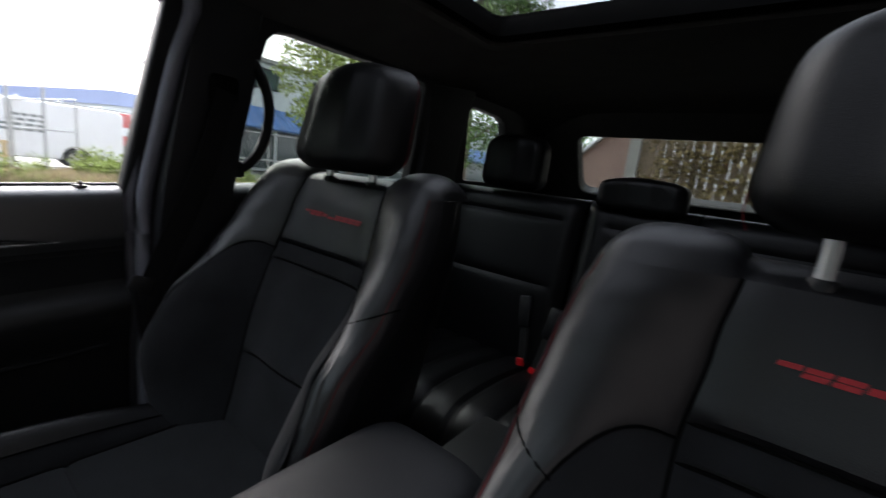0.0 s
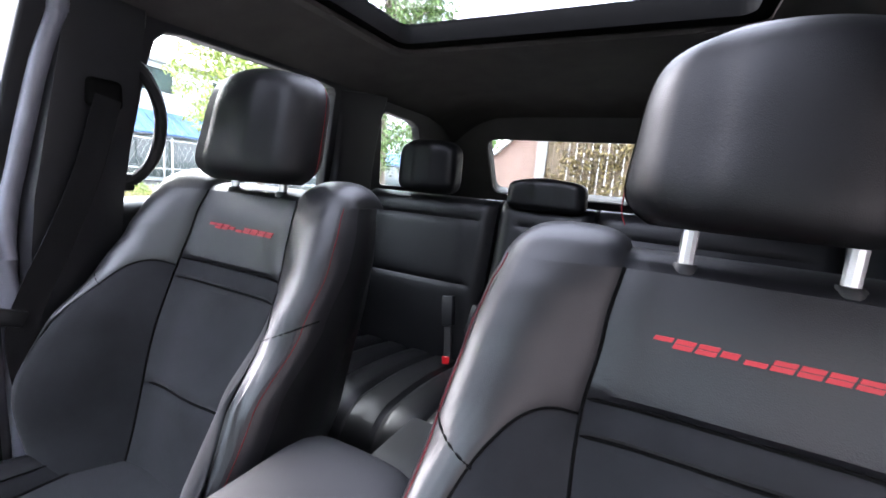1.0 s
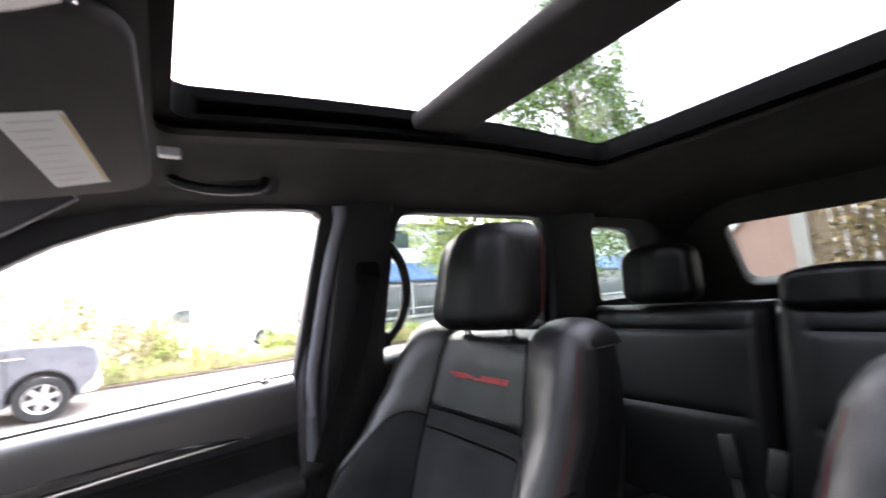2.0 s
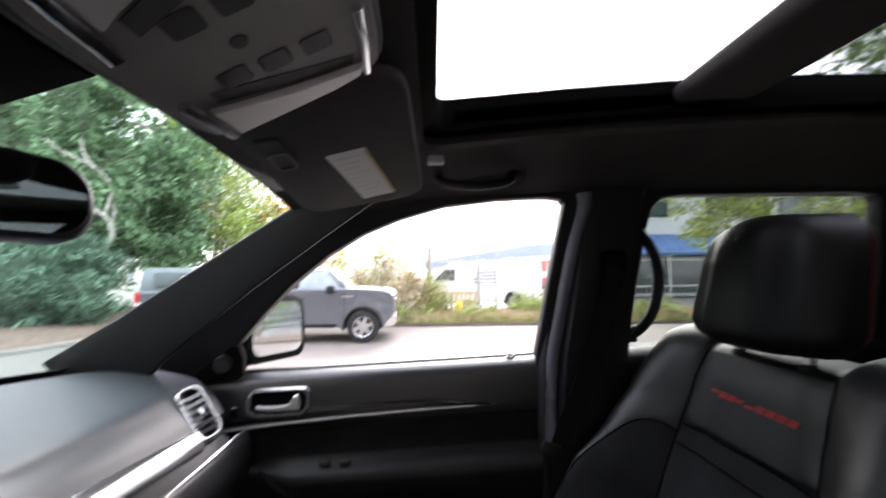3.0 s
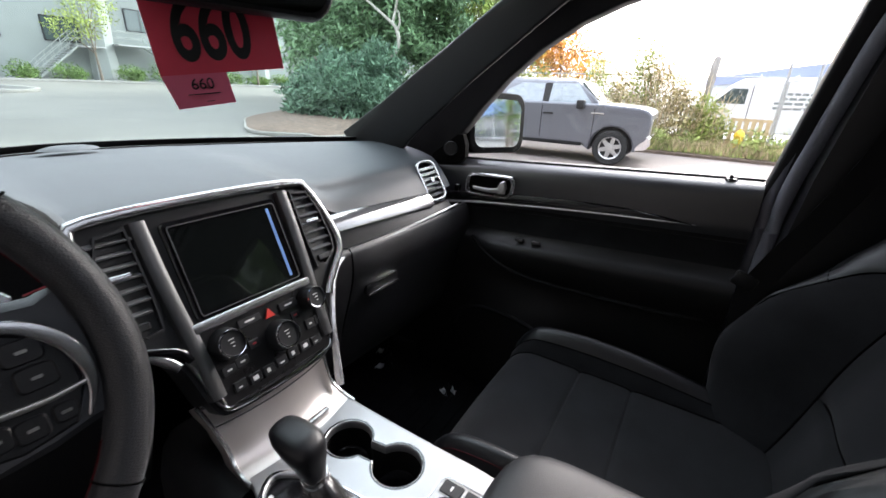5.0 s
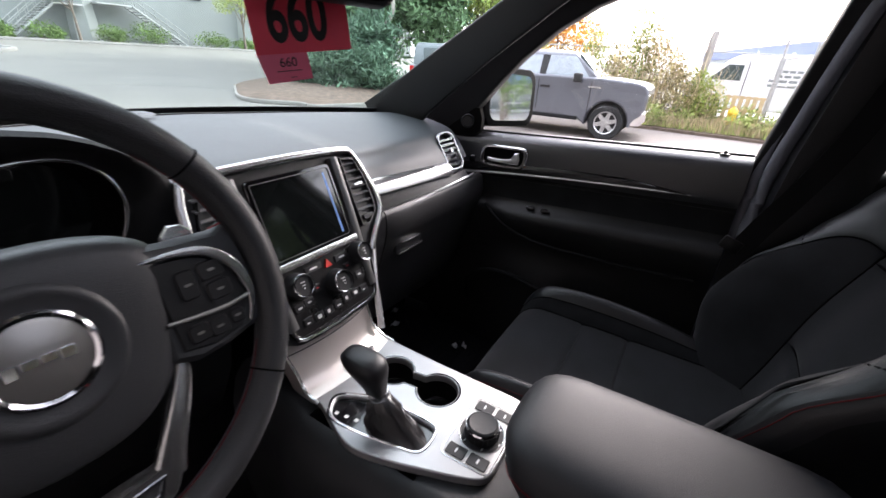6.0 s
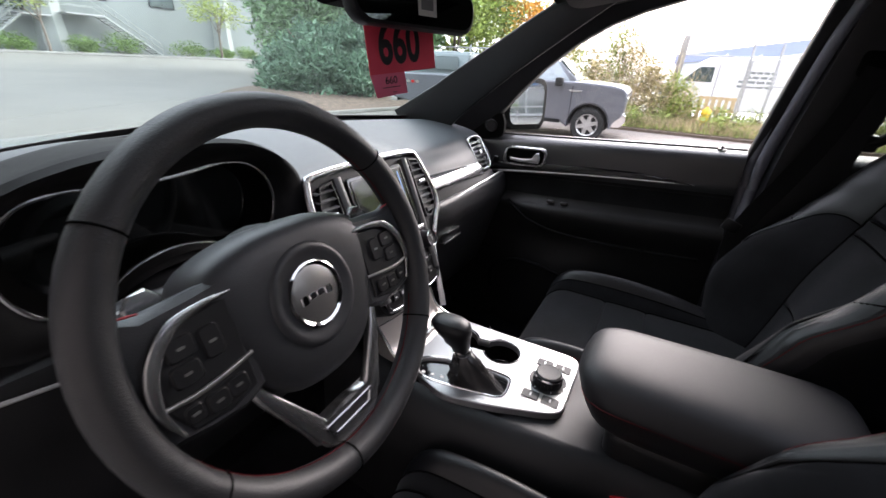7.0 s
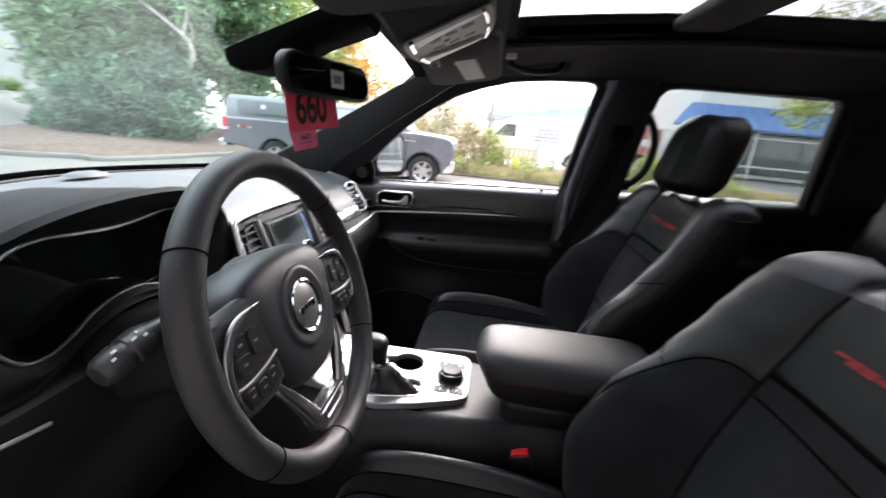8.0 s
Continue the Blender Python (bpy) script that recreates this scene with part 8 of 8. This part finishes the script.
for y in np.arange(-19.7, 16.5, 0.2):
    for s in (-1, 1):
        b = len(vv)
        vv += [(FX, y, 0.12), (FX, y + 0.006, 0.12), (FX, y + 0.006 + s * 1.0, 1.95), (FX, y + s * 1.0, 1.95)]
        ff.append((b, b + 1, b + 2, b + 3))
me = bpy.data.meshes.new("mesh_wire")
me.from_pydata(vv, [], ff)
wire = link_mesh("mesh_wire", me, M_STEEL, fence)
wire["kind"] = "stuff"
gate = thing("gate_leaf", (FX - 0.2, -1.7, 0), "galvanised tube gate leaf standing ajar", "gate")
part("gate_frame", tube([(FX - 0.1, -1.1, 0.25), (FX - 0.1, -1.1, 1.85), (FX + 0.4, -2.4, 2.1), (FX + 0.4, -2.4, 0.3)], 0.03, 8, True, Vector((1, 0.2, 0))), M_STEEL, gate)
part("gate_bar", tube([(FX - 0.1, -1.1, 1.2), (FX + 0.4, -2.4, 1.25)], 0.022, 6), M_STEEL, gate)
pallet = thing("leaning_pallet", (14.1, -0.5, 0), "pale wooden pallet leaning on the fence", "pallet")
M_WOODP = mat("pale_pallet_wood", (0.5, 0.38, 0.22), 0.8, bump=0.5, bscale=60, var=0.2)
for k in range(6):
    part("slat", box(13.98, 14.0, -0.95 + k * 0.16, -0.85 + k * 0.16, 0.1, 0.9), M_WOODP, pallet)
for z in (0.15, 0.5, 0.82):
    part("stringer", box(14.0, 14.08, -0.97, -0.03, z, z + 0.06), M_WOODP, pallet)
hyd = thing("yellow_hydrant", (13.4, -0.3, 0), "small yellow hydrant in the grass", "hydrant")
part("barrel", lathe([(0.14, 0), (0.14, 0.05), (0.1, 0.06), (0.1, 0.45), (0.13, 0.46), (0.13, 0.5), (0.09, 0.58), (0.03, 0.62), (0.03, 0.66), (0, 0.66)], 16, Matrix.Translation((13.4, -0.3, 0))), mat("hydrant_yellow", (0.7, 0.45, 0.03), 0.5, bump=0.2), hyd)
# sheet over the same asphalt; the wet reflection is painted as pale tan
lane = part("lane", surface(lambda x, y: (x, y, ground_z(x, y) + 0.006), [2.0, 4.0, 6.0, 8.0, 12.3], [-40, -20, -8, 0, 4, 5.2]), mat("wet_sheen_tarmac", (0.2, 0.172, 0.155), 0.85, scale=1.2, var=0.12, bump=0.6, bscale=60))
tagged(lane, "asphalt lane beside the verge, its wet sheen painted pale", "road", kind="structure")
strip_ = part("verge", box(12.3, 17.2, -22, 3.0, -0.1, 0.0), M_SOIL)
tagged(strip_, "brown earth verge along the fence", "verge", kind="structure")


def blades(name, x0, x1, y0, y1, n, h0, h1, material, label):
    px, py = rng.uniform(x0, x1, n), rng.uniform(y0, y1, n)
    h = rng.uniform(h0, h1, n)
    a = rng.uniform(0, 6.28, n)
    dx, dy = np.cos(a) * 0.012, np.sin(a) * 0.012
    lx, ly = rng.normal(0, 0.25, n) * h, rng.normal(0, 0.25, n) * h
    v = np.empty((n, 3, 3))
    v[:, 0] = np.stack([px - dx, py - dy, np.full(n, 0.02)], 1)
    v[:, 1] = np.stack([px + dx, py + dy, np.full(n, 0.02)], 1)
    v[:, 2] = np.stack([px + lx, py + ly, h], 1)
    me = bpy.data.meshes.new(name)
    me.from_pydata(v.reshape(-1, 3).tolist(), [], np.arange(n * 3).reshape(-1, 3).tolist())
    return tagged(link_mesh(name, me, material, None, "", 180), label, "grass", kind="stuff")


blades("straw_grass", 12.5, 14.6, -9, 3.0, 22000, 0.05, 0.4, M_STRAW, "dry straw-coloured grass on the verge")
blades("green_grass", 12.4, 14.3, -9, 2.6, 9000, 0.05, 0.3, M_GRASS, "green grass tufts along the kerb")
herb = [(random.uniform(12.7, 14.2), random.uniform(-8, 3.2)) for _ in range(46)]
hb_ = leaf_mesh("low_weeds", [(x, y, 0.16 + 0.1 * (k % 3), 0.25, 0.3, 0.14 + 0.09 * (k % 3)) for k, (x, y) in enumerate(herb)], 7000, 0.06, M_GRASS, None, 1.8, 0.4)
tagged(hb_, "patchy green and brown low weeds on the verge", "weeds", kind="stuff")
for cy, hz, w in ((4.3, 1.0, 0.8), (3.4, 1.25, 0.7), (2.7, 1.05, 0.6), (1.75, 1.35, 0.75), (1.1, 0.95, 0.6), (0.45, 0.75, 0.6), (5.2, 1.1, 0.8), (2.2, 1.5, 0.6), (-3.6, 0.5, 0.6), (-4.8, 0.55, 0.7)):
    wd = thing("tall_weeds", (13.7, cy, 0), "tall brown and green weeds by the fence", "weeds", "tall weeds")
    bm = bmesh.new()
    for k in range(34):
        limb(bm, [(13.6 + random.uniform(-0.3, 0.3), cy + random.uniform(-0.3, 0.3), 0), (13.6 + random.uniform(-0.5, 0.5), cy + random.uniform(-0.5, 0.5), hz), (13.6 + random.uniform(-0.7, 0.7), cy + random.uniform(-0.6, 0.6), hz * random.uniform(1.4, 2.2))], 0.011, 0.003, 4)
    part("stems", bm, M_STRAW, wd)
    leaf_mesh("foliage", [(13.7, cy, hz * 0.75, 0.6, w, hz * 0.8), (13.6, cy + 0.2, hz * 1.45, 0.4, w * 0.55, hz * 0.55)], 2600, 0.06, M_WEED if int(cy * 10) % 2 else M_LEAFY, wd, 1.6)
rb = thing("verge_bush", (13.9, -2.6, 0), "low green bush in front of the gate", "bush")
leaf_mesh("foliage", [(13.9, -2.6, 0.45, 0.5, 0.55, 0.45), (14.0, -3.1, 0.35, 0.4, 0.4, 0.35)], 1500, 0.06, M_GRASS, rb, 1.8)
cable = thing("overhead_cable", (20, 0, 5), "thin black overhead cable", "cable")
part("wire", tube(smooth_path([(20, 12, 4.6), (16, 5, 2.75), (14.5, 1.0, 2.95), (13, -5, 4.3), (12, -14, 7.5)], 6), 0.012, 5), M_RUBBER, cable)

# ---- buildings to the side ----
shop = thing("blue_awning_building", (27, -20, 0), "white office building with blue metal awning", "building")
part("wall", box(27.0, 40, -60, -11.5, 0, 6.9), M_WALLW, shop)
part("roof", box(26.8, 40.2, -60.2, -11.3, 6.9, 7.15), M_CONCRETE, shop)
bm = bmesh.new()
add_loft(bm, [[(26.98, y, 4.1), (26.98, y, 4.0), (24.9, y + e, 2.65), (24.9, y + e, 2.75)] for y, e in ((-60, 0), (-11.0, 1.6))])
aw = part("awning", bm, M_BLUE, shop, "blue ribbed metal awning")
for k in range(62):
    y = -11.0 - k * 0.4
    part("awning_rib", tube([(26.98, y, 4.12), (24.9, y, 2.78)], 0.025, 4), M_PALEBLUE if k % 2 else M_BLUE, aw)
part("storefront", box(26.9, 26.99, -58, -12, 0.2, 2.6), M_CARGLASS, shop, "dark storefront glazing")
for k in range(9):
    y = -14 - k * 5
    w = part("window", box(26.93, 26.99, y - 1.2, y + 1.2, 5.25, 6.55), M_TRIM, shop, "dark upper window")
    part("pane", box(26.9, 26.93, y - 1.1, y - 0.04, 5.35, 6.45), M_CARGLASS, w)
    part("pane", box(26.9, 26.93, y + 0.04, y + 1.1, 5.35, 6.45), M_CARGLASS, w)
    part("awning_post", tube([(25.0, y, 0), (25.0, y, 2.7)], 0.06, 8), M_WALLW, shop)
bt_ = thing("box_truck", (32, -7.5, 0), "faded red and white box truck parked in the yard", "truck")
M_BOXRED = mat("faded_red_panel", (0.5, 0.13, 0.12), 0.5, bump=0.0, var=0.12, scale=1.5)
body = part("cargo_body", box(32.0, 34.2, -11.5, -6.1, 0.65, 2.6, 0.05), M_BOXRED, bt_, "faded red cargo body")
part("side_band", box(31.98, 32.02, -11.4, -6.2, 1.25, 1.75), M_VAN, body, "white band along the cargo body")
for k in range(6):
    part("side_rib", box(31.97, 32.01, -11.2 + k * 0.95, -11.14 + k * 0.95, 0.7, 2.55), M_VAN, body)
part("chassis", box(32.1, 34.1, -11.4, -4.6, 0.35, 0.62), M_RUBBER, bt_)
part("cab", loft([[(x, y, z) for y, z in ((-6.0, 0.5), (-4.4, 0.5), (-4.3, 1.2), (-4.75, 1.3), (-5.1, 2.05), (-6.0, 2.1))] for x in (32.05, 34.15)]), M_VAN, bt_, "white truck cab")
part("cab_window", loft([[(x, y, z) for y, z in ((-5.8, 1.3), (-4.95, 1.3), (-5.25, 1.9), (-5.8, 1.9))] for x in (32.03, 32.06)]), M_CARGLASS, bt_, "dark cab window")
for y in (-5.2, -9.9):
    part("wheel", lathe([(0.2, -0.12), (0.36, -0.12), (0.4, -0.08), (0.4, 0.08), (0.36, 0.12), (0.2, 0.12)], 24, Matrix.Translation((32.15, y, 0.4)) @ Matrix.Rotation(radians(90), 4, "Y")), M_TYRE, bt_, "black tyre")
far = thing("warehouse", (62, -5, 0), "long pale warehouse with pale blue roof", "building")
part("wall", loft([[(60, y, -0.2), (80, y, -0.2), (80, y, z), (60, y, z)] for y, z in ((1.5, 2.7), (-14, 4.5), (-60, 5.6))]), M_WALLW, far)
part("roof", loft([[(59.8, y, z0), (80.2, y, z0), (80.2, y, z1), (59.8, y, z1)] for y, z0, z1 in ((2.0, 2.65, 3.5), (-14, 4.45, 6.05), (-60, 5.55, 7.3))]), M_PALEBLUE, far, "pale blue sloping roof edge")
for k in range(8):
    part("dock_door", box(59.9, 60.0, -4 - 6 * k, -1 - 6 * k, 0, 2.8), M_WALLG, far)

# ---- behind the car ----
rf = thing("overgrown_fence", (0, -14, 0), "tall board fence overgrown with brown vines", "fence")
for k in range(44):
    part("board", box(-7.6 + k * 0.25, -7.365 + k * 0.25, -14.05 - 0.01 * (k % 2), -14.02, 0, 4.6 + 0.05 * (k % 3)), mat("weathered_boards", (0.2, 0.15, 0.1), 0.9, bump=0.5, bscale=40, var=0.3) if k == 0 else bpy.data.materials["weathered_boards"], rf)
vn = leaf_mesh("vines", [(-6 + 2.0 * k, -13.9, 2.2 + 0.3 * (k % 2), 1.4, 0.22, 2.2) for k in range(5)], 7000, 0.13, M_VINE, rf, 1.3)
cp = part("corner_post", box(3.35, 3.7, -14.2, -13.9, 0, 5), M_CONCRETE, rf, "pale concrete corner post")
shed = thing("red_shed", (5.5, -15, 0), "faded red clad shed with sloping roof", "shed")
part("wall", loft([[(3.75, y, 0), (3.75, y, 3.9), (5.3, y, 2.5), (9, y, 1.9), (9, y, 0)] for y in (-14.3, -18)]), M_BRICKRED, shed)
part("roof", loft([[(3.7, y, 3.92), (3.7, y, 4.02), (5.3, y, 2.62), (9.1, y, 2.02), (9.1, y, 1.92), (5.3, y, 2.52)] for y in (-14.1, -18.2)]), M_WALLW, shed)
trA = [(15.5, -12.6, 5.6, 1.6, 1.7, 1.3), (15.5, -10.6, 5.5, 1.5, 1.4, 1.1), (15.4, -9.3, 4.6, 1.1, 0.9, 1.0), (15.2, -9.8, 3.1, 0.9, 0.8, 0.7), (15.5, -14.2, 6.3, 1.6, 1.6, 1.6), (15.4, -15.5, 4.6, 1.6, 1.7, 1.8), (15.6, -11.6, 4.0, 1.3, 1.2, 0.9)]
tree((15.6, -12.4, 0), 7.0, trA, 15000, 0.13, M_LEAFY, "tall yellow-green tree beside the lane", "tree", 0.16, 1.9, 1.5, 14, 21)
trC = [(15.5, -20.5, 9, 2.2, 3.4, 3.2), (15.5, -17.2, 12.2, 1.8, 2.2, 3.0), (15.5, -20, 15.5, 2.0, 2.8, 3.4), (15.5, -23.4, 14.5, 2.0, 3.0, 4.0), (15.5, -26.6, 12.6, 1.8, 2.2, 2.6), (15.5, -21.8, 19.6, 1.6, 2.4, 2.8), (15.5, -24.5, 9.5, 2.2, 3.2, 3.0), (15.2, -18.0, 6.5, 2.0, 2.6, 2.4), (15.5, -25.6, 16.6, 1.5, 1.8, 2.2), (15.5, -21, 23.5, 1.3, 1.8, 2.8)]
tree((15.6, -21.5, 0), 23, trC, 34000, 0.21, M_GREEN, "very tall green tree beside the lane", "tree", 0.28, 1.1, 1.6, 14, 23)
trB = [(9.5, -17.5, 4.0, 2.4, 2.0, 2.2), (8.0, -17.0, 5.5, 2.0, 1.8, 1.8), (11.5, -17, 3.0, 2.0, 1.8, 1.8), (7, -18, 3.4, 1.6, 1.5, 1.4), (12.5, -15.5, 2.2, 1.4, 1.6, 1.4)]
tree((9.6, -17.5, 0), 7, trB, 9000, 0.14, M_GREEN, "full green tree behind the shed", "tree", 0.16, 1.4, 1.5, 8, 22)

# wheels of the car itself
own = thing("road_wheels", (0, 0.4, 0), "black tyres with alloy rims under the car", "wheels")
for wx in (-0.78, 0.78):
    for wy in (2.1, -0.85):
        m = Matrix.Translation((wx, wy, 0.37)) @ Matrix.Rotation(radians(90 if wx > 0 else -90), 4, "Y")
        w = part("tyre", lathe([(0.22, -0.12), (0.34, -0.13), (0.37, -0.09), (0.37, 0.09), (0.34, 0.13), (0.24, 0.12)], 28, m), M_TYRE, own)
        part("rim", lathe([(0.24, 0.12), (0.22, 0.08), (0.06, 0.05), (0, 0.05)], 28, m), M_ALLOY, w)
